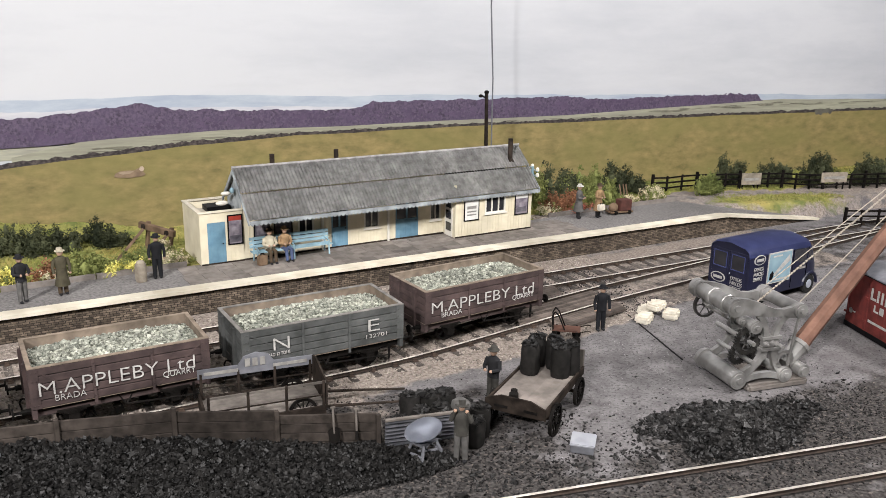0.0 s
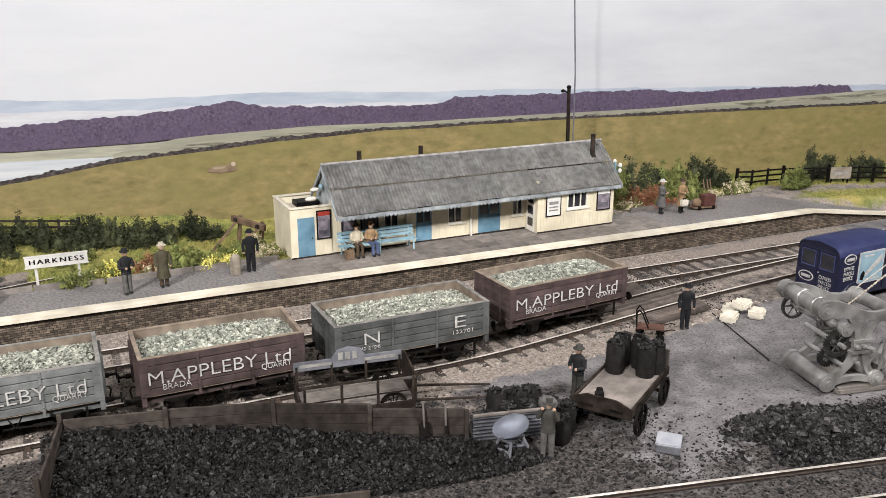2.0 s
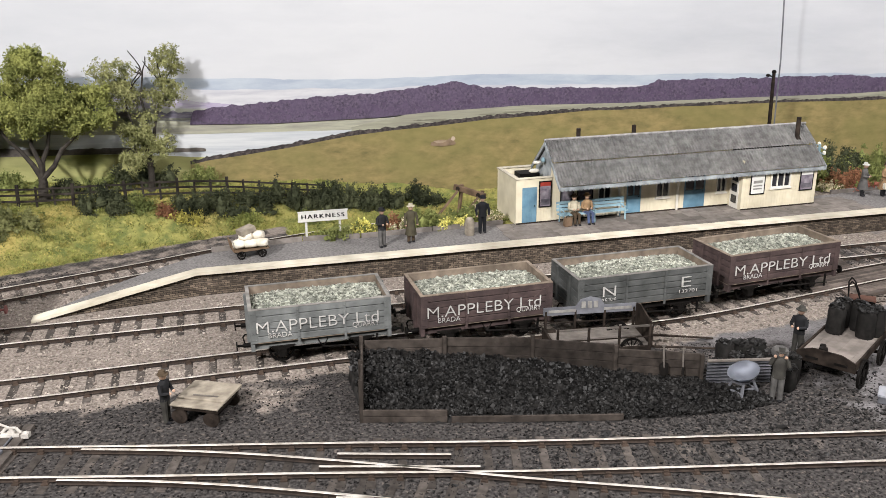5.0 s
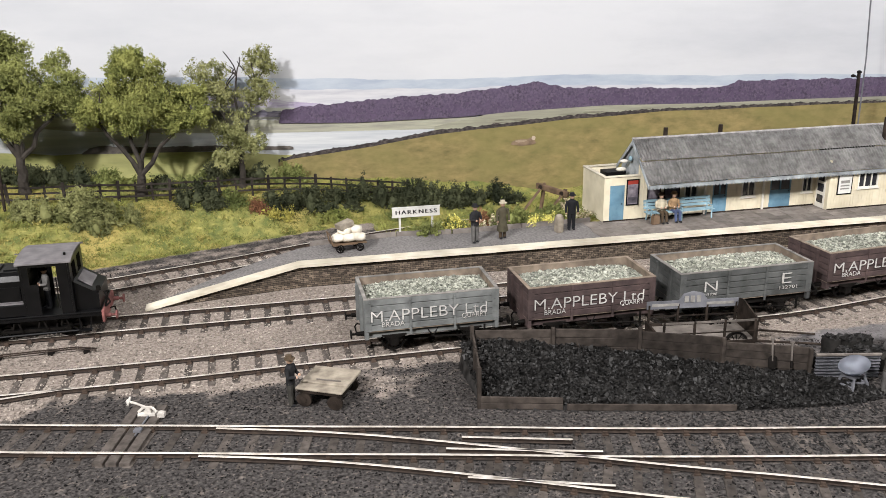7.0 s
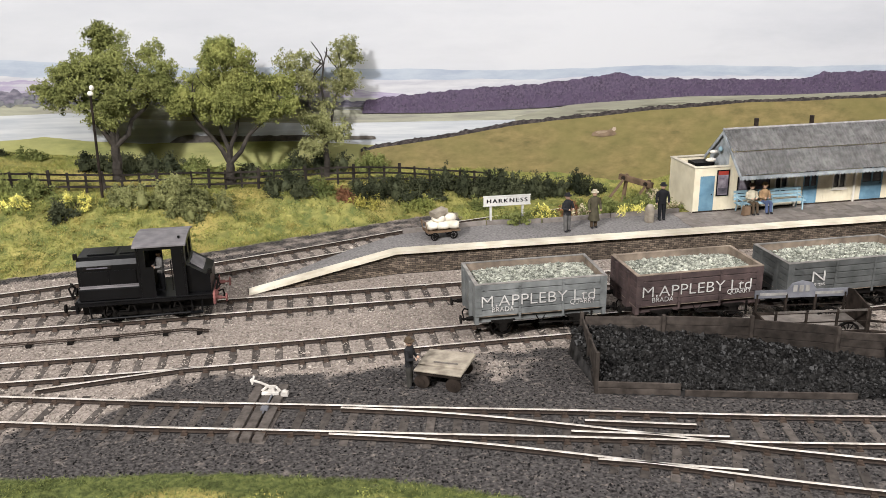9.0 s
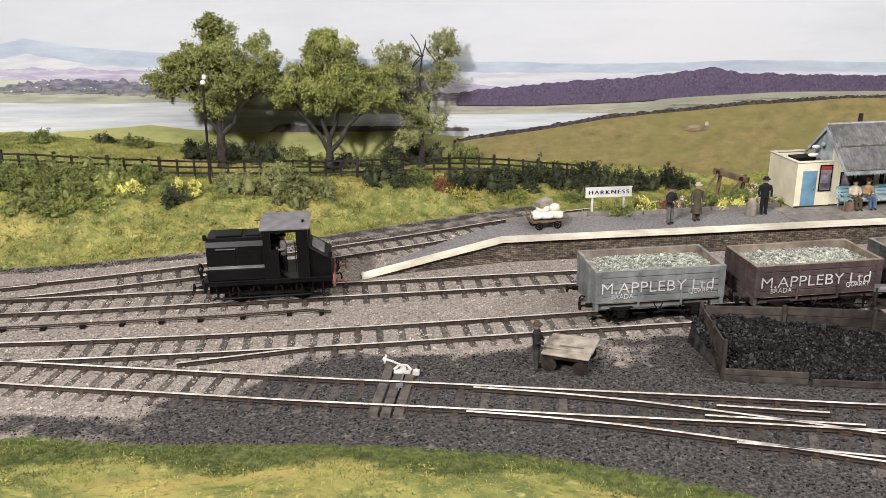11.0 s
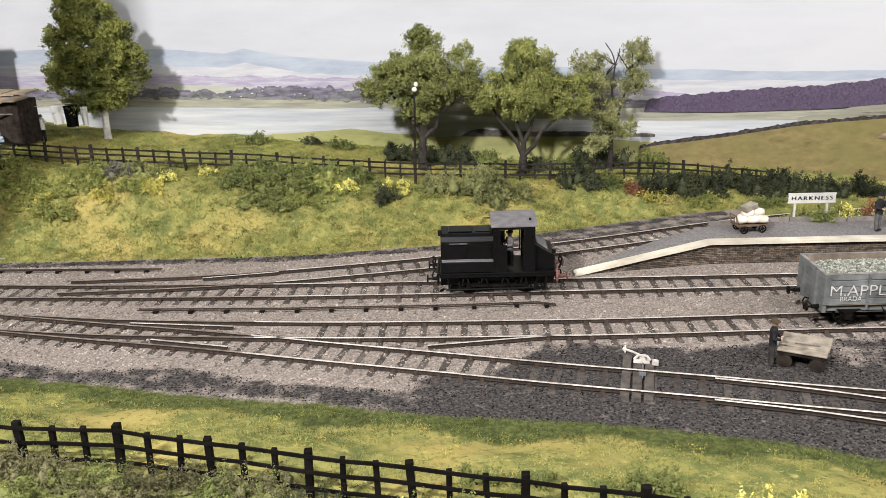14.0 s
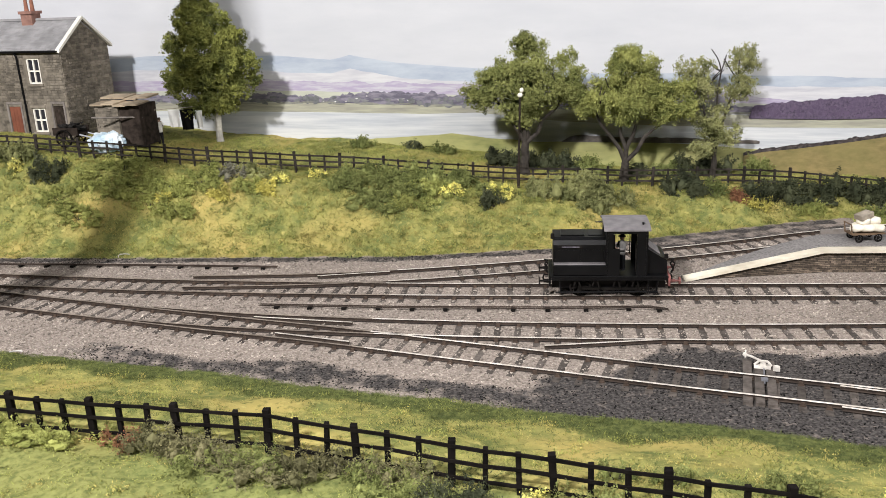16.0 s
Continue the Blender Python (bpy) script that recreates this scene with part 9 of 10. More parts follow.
    for dx in (-8.5, -7.5):
        bm = bmesh.new()
        rod(bm, (dx, D / 2, H + R + 1.4), (dx, D / 2, H + R + 2.9), 0.3, 0.24, 10)
        part("chimney_pot", bm, POT, ch)
    for a, b, c, d in wins:
        w = new("window")
        w.parent = root
        bm = bmesh.new()
        for u0, u1, w0, w1 in ((a, a + 0.2, c, d), (b - 0.2, b, c, d), (a, b, d - 0.2, d), (a, b, c, c + 0.2), ((a + b) / 2 - 0.1, (a + b) / 2 + 0.1, c, d), (a, b, (c + d) / 2 - 0.1, (c + d) / 2 + 0.1)):
            box(bm, u0, u1, 0.05 + 0.001 * (u0 > a), 0.22, w0, w1)
        part("window_frame", bm, WHITE, w, "white sash frame")
        bm = bmesh.new()
        box(bm, a, b, 0.23, 0.27, c, d)
        part("pane", bm, GLASS, w)
        bm = bmesh.new()
        box(bm, a - 0.25, b + 0.25, -0.2, 0.1, c - 0.32, c - 0.01)
        part("sill", bm, STONE_W, w)
        bm = bmesh.new()
        box(bm, a - 0.25, b + 0.25, -0.12, 0.1, d + 0.01, d + 0.38)
        part("lintel", bm, STONE_W, w)
    for (a, b, c, d), m in zip(doors, (DARK_WOOD, DOOR_BROWN)):
        bm = bmesh.new()
        box(bm, a, b, 0.12, 0.25, c, d)
        for k in range(3):
            box(bm, a + 0.2 + k * (b - a - 0.3) / 3, a + 0.05 + (k + 1) * (b - a - 0.3) / 3, 0.08, 0.13, c + 0.3, d - 0.3)
        part("door", bm, m, root, "brown panelled door" if m is DOOR_BROWN else "dark planked door")
        bm = bmesh.new()
        box(bm, a - 0.3, a - 0.02, -0.1, 0.1, c, d + 0.3)
        box(bm, b + 0.02, b + 0.3, -0.1, 0.1, c, d + 0.3)
        box(bm, a - 0.3, b + 0.3, -0.11, 0.09, d + 0.31, d + 0.62)
        part("door_surround", bm, SLAB, root)
    bm = bmesh.new()
    tube(bm, [(-7.2, -0.4, H - 0.2), (-6.9, -0.2, H - 0.9), (-6.8, -0.15, 5.0), (-6.8, -0.15, 0.2)], 0.14, 8)
    part("drain_pipe", bm, BLACK, root, "black cast drain pipe")
    bm = bmesh.new()
    rod(bm, (-W, -0.42, H - 0.3), (0.2, -0.42, H - 0.3), 0.16, None, 8)
    part("gutter", bm, BLACK, root)


build_house()


def build_shed():
    root = thing("stone_shed", place(-34.7, 129.4, 12.4, -12), "low stone outhouse with overlapping pale roof slabs", "shed")
    root.scale = (0.9, 0.9, 0.86)
    L, D, h0, h1 = 7.4, 4.6, 3.4, 4.6
    bm = bmesh.new()
    box(bm, 0, 4.0, 0, D, -3.0, h0)
    part("wall", bm, STONE_W, root)
    stone_face(root, 0, 4.0, -0.2, h0, 0, 8)
    # Dark timber colour stands in for the shadow over this side.
    bm = bmesh.new()
    box(bm, 4.01, L, 0.4, D, -3.0, h0)
    part("dark_side_wall", bm, DARK_WOOD, root)
    for r in range(2):
        for c in range(4):
            bm = bmesh.new()
            box(bm, -0.4 + c * 1.95, 1.85 + c * 1.95, -0.5 + r * 2.7, 2.6 + r * 2.7, h0 + 0.1 + 0.5 * r + 0.08 * (c % 2), h0 + 0.34 + 0.5 * r + 0.08 * (c % 2))
            for v in bm.verts:
                v.co.z += 0.16 * (v.co.y - 2.5) / 2.5 + 0.08 * math.sin(c * 2.1 + r)
            part("roof_slab", bm, SHED_ROOF, root)


build_shed()


def build_washing():
    for x, y, w, h, m in ((-25.8, 134.2, 1.6, 2.4, LINEN), (-24.0, 134.3, 1.9, 2.8, BLACK), (-22.3, 134.4, 1.0, 2.4, LINEN)):
        root = thing("washing", place(x, y, gz(x, y) + 4.6), "washing hung on the garden line, " + ("dark cloth" if m is BLACK else "white linen"), "washing", "washing on the line")
        bm = bmesh.new()
        bmesh.ops.create_grid(bm, x_segments=8, y_segments=8, size=0.5)
        for v in bm.verts:
            u, t = v.co.x, v.co.y
            v.co = Vector((u * w * (1 - 0.12 * (0.5 - t)), 0.15 * math.sin(u * 9 + t * 2) * (0.6 - t), (t - 0.5) * h))
        bmesh.ops.solidify(bm, geom=bm.faces[:], thickness=0.05)
        part("cloth", bm, m, root, smooth=True)
    root = thing("clothes_line", place(0, 0), "thin washing line between shed and birch", "washing line")
    bm = bmesh.new()
    rod(bm, (-30.0, 130.0, 14.2), (-20.8, 136.0, gz(-20.4, 136.5) + 5.3), 0.05, None, 5)
    part("line", bm, ROPE, root)
    bm = bmesh.new()
    rod(bm, (-34.0, 126.8, 14.0), (-28.0, 129.0, 13.6), 0.12, None, 6)
    part("prop", bm, CART_WOOD, root, "pale wooden line prop")


build_washing()


def build_farm_cart():
    root = thing("farm_cart", place(-37.8, 127.6, gz(-37.8, 127.6) + 0.2, -8), "dark two-wheeled farm cart tipped by the fence", "cart")
    bm = bmesh.new()
    box(bm, -1.5, 2.2, -1.2, 1.2, 1.6, 1.8)
    box(bm, -1.5, 2.2, -1.3, -1.15, 1.6, 2.6)
    box(bm, -1.5, 2.2, 1.15, 1.3, 1.6, 2.6)
    part("body", bm, DARK_WOOD, root)
    for s in (-1, 1):
        cart_wheel(root, 0.2, s * 1.5, 1.2, 10)
        bm = bmesh.new()
        rod(bm, (2.0, s * 0.9, 1.7), (5.5, s * 0.8, 0.9), 0.1, None, 6)
        part("shaft", bm, STONE_BOX, root)
    rng = np.random.default_rng(2)
    v, f = rocks(np.stack([rng.uniform(-1.3, 2, 90), rng.uniform(-1, 1, 90), rng.uniform(1.9, 2.9, 90)], 1), 0.3, rng)
    arrays("load", v, f, SACK, root)
    root = thing("wrapped_bundle", place(-32.6, 127.0, gz(-32.6, 127.0) - 0.1), "white and pale blue wrapped bundle by the fence", "bundle")
    bm = bmesh.new()
    ball(bm, (0, 0, 1.3), 2.5, 1.4, 1.5, 3)
    ball(bm, (0.9, 0.2, 1.9), 1.3, 1.0, 1.0, 3)
    ball(bm, (-1.0, 0, 2.0), 0.6, 0.6, 0.9, 2)
    bmesh.ops.subdivide_edges(bm, edges=bm.edges[:], cuts=1, use_grid_fill=True)
    for v in bm.verts:
        v.co += noise.noise_vector(v.co * 1.3) * 0.3 + noise.noise_vector(v.co * 3.4) * 0.22
        v.co.z *= 0.9
    part("wrapping", bm, material("pale_blue_wrapping", (0.74, 0.78, 0.80), (0.36, 0.50, 0.60), scale=50, big=70, rough=0.3), root)


build_farm_cart()

# ---- painted figurines: one plain mesh each ----
SKIN = material("figurine_flesh_paint", (0.50, 0.33, 0.24), bump=0, stain=0.1)
CLOTH = {
    "dark": material("figurine_dark_cloth", (0.02, 0.02, 0.022), scale=160, stain=0.2),
    "navy": material("figurine_navy_cloth", (0.012, 0.0125, 0.015), scale=160, stain=0.2),
    "grey": material("figurine_grey_cloth", (0.13, 0.125, 0.12), scale=160, stain=0.2),
    "brown": material("figurine_brown_cloth", (0.085, 0.06, 0.038), scale=160, stain=0.2),
    "olive": material("figurine_olive_cloth", (0.075, 0.066, 0.042), scale=160, stain=0.2),
    "cream": material("figurine_cream_cloth", (0.50, 0.45, 0.34), scale=160, stain=0.2),
    "tan": material("figurine_tan_cloth", (0.34, 0.22, 0.12), scale=160, stain=0.2),
    "blue": material("figurine_blue_cloth", (0.09, 0.12, 0.22), scale=160, stain=0.2),
    "white": material("figurine_white_cloth", (0.70, 0.68, 0.63), scale=160, stain=0.15),
    "dusty": material("figurine_dusty_cloth", (0.055, 0.052, 0.046), scale=160, stain=0.2),
}


def figurine(x, y, z, rz, coat, legs, hat, label, seated=False, skirt=False, arms="down", sack=None, h=4.0):
    """A small painted standing or seated figure, as one mesh."""
    mats = [CLOTH[coat], CLOTH[legs], CLOTH[hat], SKIN, CLOTH[sack or "dark"], CLOTH["dark"]]
    bm = bmesh.new()
    k = h / 4.0

    def tagm(verts, i):
        for f in {f for v in verts for f in v.link_faces}:
            f.material_index = i
    hip = 1.95 if not seated else 1.15
    for s in (-1, 1):
        if seated:
            tagm(rod(bm, (s * 0.22, 0, hip), (s * 0.25, -0.95, hip + 0.02), 0.22, 0.18, 8), 1)
            tagm(rod(bm, (s * 0.25, -0.95, hip + 0.05), (s * 0.25, -1.05, 0.15), 0.18, 0.14, 8), 1)
            tagm(ball(bm, (s * 0.25, -1.2, 0.1), 0.15, 0.3, 0.12, 1), 5)
        else:
            tagm(rod(bm, (s * 0.25, s * 0.06, 0.1), (s * 0.2, 0, hip), 0.17, 0.25, 8), 1)
            tagm(ball(bm, (s * 0.25, s * 0.06 - 0.12, 0.1), 0.16, 0.32, 0.12, 1), 5)
    if skirt:
        tagm(rod(bm, (0, 0, 0.85), (0, 0, hip + 0.3), 0.62, 0.36, 12), 0)
    rings = ((hip - 0.15, 0.46, 0.32), (hip + 0.35, 0.42, 0.30), (hip + 0.9, 0.5, 0.33), (hip + 1.2, 0.5, 0.3), (hip + 1.38, 0.2, 0.18))
    prev = None
    allv = []
    for zz, rx, ry in rings:
        cur = [bm.verts.new((rx * math.cos(t), ry * math.sin(t), zz)) for t in np.linspace(0, 2 * math.pi, 13)[:-1]]
        allv += cur
        if prev:
            for i in range(12):
                bm.faces.new((prev[i], prev[(i + 1) % 12], cur[(i + 1) % 12], cur[i]))
        prev = cur
    bm.faces.new(prev)
    tagm(allv, 0)
    sh = hip + 1.15
    for s in (-1, 1):
        if arms == "down":
            el, hd = (s * 0.66, -0.05, sh - 0.62), (s * 0.62, -0.25, sh - 1.2)
        elif arms == "front":
            el, hd = (s * 0.64, -0.15, sh - 0.6), (s * 0.25, -0.62, sh - 0.65)
        else:
            el, hd = (s * 0.62, -0.25, sh - 0.3), (s * 0.35, -0.35, sh + 0.4)
        tagm(rod(bm, (s * 0.48, 0, sh), el, 0.17, 0.14, 7), 0)
        tagm(rod(bm, el, hd, 0.14, 0.11, 7), 0)
        tagm(ball(bm, hd, 0.13, sub=1), 3)
    hz = hip + 1.72
    tagm(ball(bm, (0, -0.03, hz), 0.25, 0.28, 0.33, 2), 3)
    tagm(rod(bm, (0, 0, hz + 0.1), (0, 0.02, hz + 0.4), 0.29, 0.22, 12), 2)
    tagm(rod(bm, (0, -0.05, hz + 0.12), (0, -0.05, hz + 0.17), 0.42, 0.40, 14), 2)
    if sack:
        tagm(ball(bm, (-0.1, 0.15, hip + 1.7), 0.62, 0.42, 0.5, 2), 4)
    bm.transform(Matrix.Scale(k, 4))
    ob = part("figurine", bm, mats, None, smooth=True, at=place(x, y, z, rz))
    tagged(ob, label, "figurine", "painted figurines")


P0 = 2.38
figurine(69.9, 104.4, P0, 20, "dark", "grey", "dark", "painted figurine of a man in dark jacket and hat", arms="front")
figurine(73.0, 105.0, P0, 5, "olive", "brown", "cream", "painted figurine in a long olive coat and pale hat", skirt=True)
figurine(80.9, 105.9, P0, -10, "navy", "navy", "navy", "painted figurine of a railwayman in navy uniform")
figurine(91.4, 106.35, P0 - 0.02, 0, "cream", "brown", "brown", "seated painted figurine in a cream coat on the bench", seated=True, arms="front")
figurine(92.9, 106.35, P0 - 0.02, 5, "tan", "blue", "tan", "seated painted figurine in a tan coat on the bench", seated=True, arms="front")
figurine(128.8, 106.3, P0, 30, "grey", "dark", "white", "painted figurine of a woman in grey with a white hat", skirt=True, arms="front")
figurine(131.2, 105.6, P0, 10, "tan", "dark", "brown", "painted figurine in a tan coat with a pale bag", skirt=True, arms="front")
figurine(111.8, 82.2, 0, -20, "navy", "navy", "navy", "painted figurine of a railwayman standing in the yard")
figurine(96.4, 75.5, 0, -70, "dark", "dusty", "dusty", "painted figurine of a coalman in a dark apron", arms="front")
figurine(90.2, 69.6, 0, -40, "dusty", "grey", "dusty", "painted figurine of a coalman carrying a sack", arms="up", sack="grey")
figurine(49.6, 78.9, 0, 60, "dark", "dusty", "brown", "painted figurine of a workman by the flat trolley", arms="front", h=3.75)
figurine(-27.6, 133.0, gz(-27.6, 133.0), 20, "white", "dark", "brown", "painted figurine hanging out the washing", arms="up", h=3.6)
figurine(31.2, 95.6, RAIL_Z + 2.4, -62, "grey", "navy", "dark", "painted figurine of a driver in the locomotive cab", arms="front", h=3.5)


# ---- platform things ----
BOARD_WHITE = material("greyed_white_paint", (0.56, 0.55, 0.52), (0.44, 0.43, 0.40), scale=90, big=25, stain=0.2)


def build_name_board():
    root = thing("station_name_board", place(64.7, 108.7, 2.35, -2), "white station name board with raised black letters on two posts", "sign")
    root.scale = (0.98, 1, 0.93)
    for x in (-1.75, 1.75):
        bm = bmesh.new()
        box(bm, x - 0.11, x + 0.11, -0.1, 0.12, -0.1, 3.3)
        part("post", bm, BOARD_WHITE, root)
    bm = bmesh.new()
    box(bm, -2.55, 2.55, -0.2, -0.11, 2.27, 3.3)
    b = part("board", bm, BOARD_WHITE, root)
    bm = bmesh.new()
    for a in ((-2.6, 2.6, 3.26, 3.38), (-2.6, 2.6, 2.2, 2.32)):
        box(bm, a[0], a[1], -0.25, -0.1, a[2], a[3])
    part("moulding", bm, BOARD_WHITE, b)
    for off in (-0.035, 0.0, 0.035):
        words("HARKNESS", 0.66, off, -0.21, 2.56, BLACK, b, label="black raised letters", align="CENTER", width=4.4, spacing=1.3)


build_name_board()


def build_barrow():
    root = thing("luggage_barrow", place(57.1, 105.6, 2.37, 8), "flat luggage barrow piled with white mail sacks", "barrow")
    bm = bmesh.new()
    box(bm, -1.7, 1.7, -0.9, 0.9, 0.75, 0.9)
    part("deck", bm, BROWN_WOOD, root)
    for x in (-1.0, 1.0):
        for s in (-1, 1):
            bm = bmesh.new()
            spoked_wheel(bm, (x, s * 0.85, 0.42), 0.42, 8, 0.07, "y", 0.1)
            part("wheel", bm, IRON, root)
    bm = bmesh.new()
    tube(bm, [(-1.7, -0.7, 0.85), (-1.9, -0.7, 1.9), (-1.9, 0.7, 1.9), (-1.7, 0.7, 0.85)], 0.07, 6)
    part("end_rail", bm, BROWN_WOOD, root)
    rnd = random.Random(3)
    for k, (dx, dy, dz) in enumerate(((-1.0, -0.35, 0.95), (0.1, -0.4, 0.95), (1.1, -0.35, 0.95), (-0.5, 0.4, 0.95), (0.8, 0.4, 0.95), (-0.3, -0.1, 1.62), (0.8, 0.1, 1.62))):
        sk = thing("mail_sack", place(57.1 + dx, 105.6 + dy, 2.37 + dz, rnd.uniform(-20, 20)), "stuffed white mail sack on the barrow", "sack", "mail sacks")
        bm = bmesh.new()
        ball(bm, (0, 0, 0.42), 0.82, 0.62, 0.5, 2)
        for v in bm.verts:
            u = Vector((v.co.x / 0.82, v.co.y / 0.62, (v.co.z - 0.42) / 0.5))
            u /= max(abs(u.x), abs(u.y), abs(u.z)) ** 0.6
            v.co = Vector((u.x * 0.68, u.y * 0.5, u.z * 0.4 + 0.42)) + noise.noise_vector(v.co * 2 + Vector((k, 0, 0))) * 0.1
        part("bag", bm, PALE_SACK, sk, smooth=True)

    bx = thing("parcel_box", place(56.9, 105.6, 2.37 + 2.35, 25, 0, -12), "brown cardboard parcel on top of the mail sacks", "box")
    bm = bmesh.new()
    box(bm, -0.8, 0.8, -0.55, 0.55, 0, 0.55)
    bevelled(bm, 0.04)
    part("carton", bm, CART_CANVAS, bx)


build_barrow()


def standing_sack(x, y, z, label):
    root = thing("upright_sack", place(x, y, z), label, "sack")
    bm = bmesh.new()
    sack_mesh(bm, (0, 0, 0), 0.5, 1.6, 77)
    ball(bm, (0, 0, 1.65), 0.4, 0.35, 0.3, 2)
    part("bag", bm, CART_CANVAS, root, smooth=True)


standing_sack(79.4, 105.6, 2.38, "tan full sack standing on the platform")


def suitcase(x, y, z, rz, w, h, m, label):
    root = thing("suitcase", place(x, y, z, rz), label, "suitcase", "luggage on the platform")
    bm = bmesh.new()
    box(bm, -w / 2, w / 2, -0.28, 0.28, 0, h)
    bevelled(bm, 0.08, 2)
    part("case", bm, m, root)
    bm = bmesh.new()
    tube(bm, [(-0.2, 0, h), (-0.15, 0, h + 0.16), (0.15, 0, h + 0.16), (0.2, 0, h)], 0.05, 5)
    part("handle", bm, BLACK, root)


suitcase(90.3, 105.3, 2.38, 10, 0.9, 1.0, BROWN_WOOD, "brown suitcase beside the platform bench")
suitcase(131.0, 104.9, 2.38 + 1.0, 0, 0.9, 0.7, PALE_SACK, "pale hand case carried on the platform")


def build_machine():
    root = thing("luggage_pile", place(135.4, 105.9, 2.38, -8), "dark red trunk with bags and sticks on a platform truck", "luggage")
    bm = bmesh.new()
    box(bm, -0.8, 0.8, -0.6, 0.6, 0.35, 1.7)
    bevelled(bm, 0.08)
    part("trunk", bm, material("dark_red_trunk", (0.115, 0.045, 0.035), (0.07, 0.03, 0.025), scale=120, big=40), root)
    bm = bmesh.new()
    ball(bm, (-1.5, -0.1, 0.8), 0.6, 0.5, 0.6, 2)
    part("bag", bm, BROWN_WOOD, root, smooth=True)
    bm = bmesh.new()
    for dx in (-0.5, 0.0, 0.4):
        rod(bm, (dx, 0, 2.2), (dx - 0.25, 0.1, 3.5), 0.08, None, 6)
    box(bm, -2.1, 1.0, -0.65, 0.65, 0.2, 0.34)
    part("truck_frame", bm, BROWN_WOOD, root)
    for x in (-1.4, 0.5):
        bm = bmesh.new()
        rod(bm, (x, -0.7, 0.22), (x, 0.7, 0.22), 0.24, None, 12)
        part("wheel_pair", bm, IRON, root)


build_machine()


def build_buffer_stop():
    root = thing("buffer_stop", place(83.6, 120.0, -0.3, 33, 5, 4), "weathered brown timber buffer stop at the track's end", "buffer stop")
    bm = bmesh.new()
    box(bm, -0.25, 0.25, -2.4, 2.4, 3.1, 3.8)
    bevelled(bm, 0.06)
    part("beam", bm, BROWN_WOOD, root)
    for s in (-1.6, 1.6):
        bm = bmesh.new()
        box(bm, 0.26, 0.58, s - 0.18, s + 0.18, -0.4, 3.9)
        part("post", bm, BROWN_WOOD, root)
        bm = bmesh.new()
        rod(bm, (-0.26, s, 3.2), (-4.0, s, 0.1), 0.2, None, 4)
        part("raker", bm, BROWN_WOOD, root)
        bm = bmesh.new()
        rod(bm, (-0.25, s, 3.45), (-0.4, s, 3.45), 0.26, 0.26, 12)
        part("buffer_pad", bm, DARK_WOOD, root)


build_buffer_stop()


def build_signal():
    root = thing("signal_post", place(121.8, 115.4, 2.0), "dark timber post with a small lamp arm behind the station", "post")
    bm = bmesh.new()
    rod(bm, (0, 0, 0), (-0.3, 0, 14.2), 0.26, 0.2, 10)
    part("post", bm, DARK_WOOD, root)
    bm = bmesh.new()
    rod(bm, (-0.3, 0, 13.6), (-1.1, 0, 14.0), 0.1, None, 6)
    ball(bm, (-1.1, 0, 13.9), 0.28, 0.28, 0.2, 2)
    ball(bm, (-0.3, 0, 14.3), 0.3, 0.3, 0.24, 2)
    part("lamp_arm", bm, IRON, root)
    root = thing("backdrop_support_pole", place(122.9, 116.0, 2.0), "thin grey rod rising behind the station", "rod")
    bm = bmesh.new()
    tube(bm, [(0, 0, 0), (-0.1, 0, 8), (-0.2, 0, 15.8), (-0.75, 0, 24.0), (-0.9, 0, 40)], 0.09, 8)
    part("rod", bm, GREY_PAINT, root)


build_signal()
bm_ = bmesh.new()
lamp_root = thing("lamp_post", place(21.8, 123.4, gz(21.8, 123.4)), "thin grey post with a white insulator top by the fence", "post")
rod(bm_, (0, 0, 0), (0.3, 0, 11.7), 0.17, 0.12, 8)
part("post", bm_, DARK_WOOD, lamp_root)
bm_ = bmesh.new()
ball(bm_, (0.3, 0, 11.6), 0.32, 0.3, 0.3, 2)
ball(bm_, (0.5, 0, 12.2), 0.26, 0.26, 0.3, 2)
part("insulator", bm_, WHITE, lamp_root)


def notice(x, y, z, w, h, rz):
    root = thing("warning_notice", place(x, y, z, rz), "pale notice board with unreadable lettering on the fence", "sign", "notices on the lane fence")
    bm = bmesh.new()
    box(bm, -w / 2, w / 2, -0.05, 0.05, 0, h)
    b = part("board", bm, CART_CANVAS, root)
    bm = bmesh.new()
    box(bm, -w * 0.4, w * 0.4, -0.07, -0.05, h * 0.35, h * 0.6)
    part("letter_bar", bm, BLUR, b)
    for s in (-1, 1):
        bm = bmesh.new()
        box(bm, s * w * 0.4 - 0.08, s * w * 0.4 + 0.08, 0.05, 0.2, -1.2, h)
        part("post", bm, FENCE_WOOD, root)


notice(161.4, 109.0, gz(161.4, 109.0) + 0.6, 2.9, 1.6, -20)
notice(173.2, 104.6, gz(173.2, 104.6) + 1.0, 4.0, 1.4, -20)


# ---- track furniture ----
def build_rodding(pts, label):
    root = thing("point_rodding", place(0, 0), label, "point rodding", "point rodding")
    for off in (0.0, 0.35):
        bm = bmesh.new()
        tube(bm, [(x, y + off, 0.28) for x, y in pts], 0.06, 5)
        part("rod", bm, RAIL_RUST, root)
    for (x0, y0), (x1, y1) in zip(pts[:-1], pts[1:]):
        n = max(1, int(abs(x1 - x0) / 3))
        for k in range(n):
            bm = bmesh.new()
            x, y = x0 + (x1 - x0) * (k + 0.5) / n, y0 + (y1 - y0) * (k + 0.5) / n
            box(bm, x - 0.2, x + 0.2, y - 0.25, y + 0.6, 0, 0.24)
            part("roller_stool", bm, IRON, root)


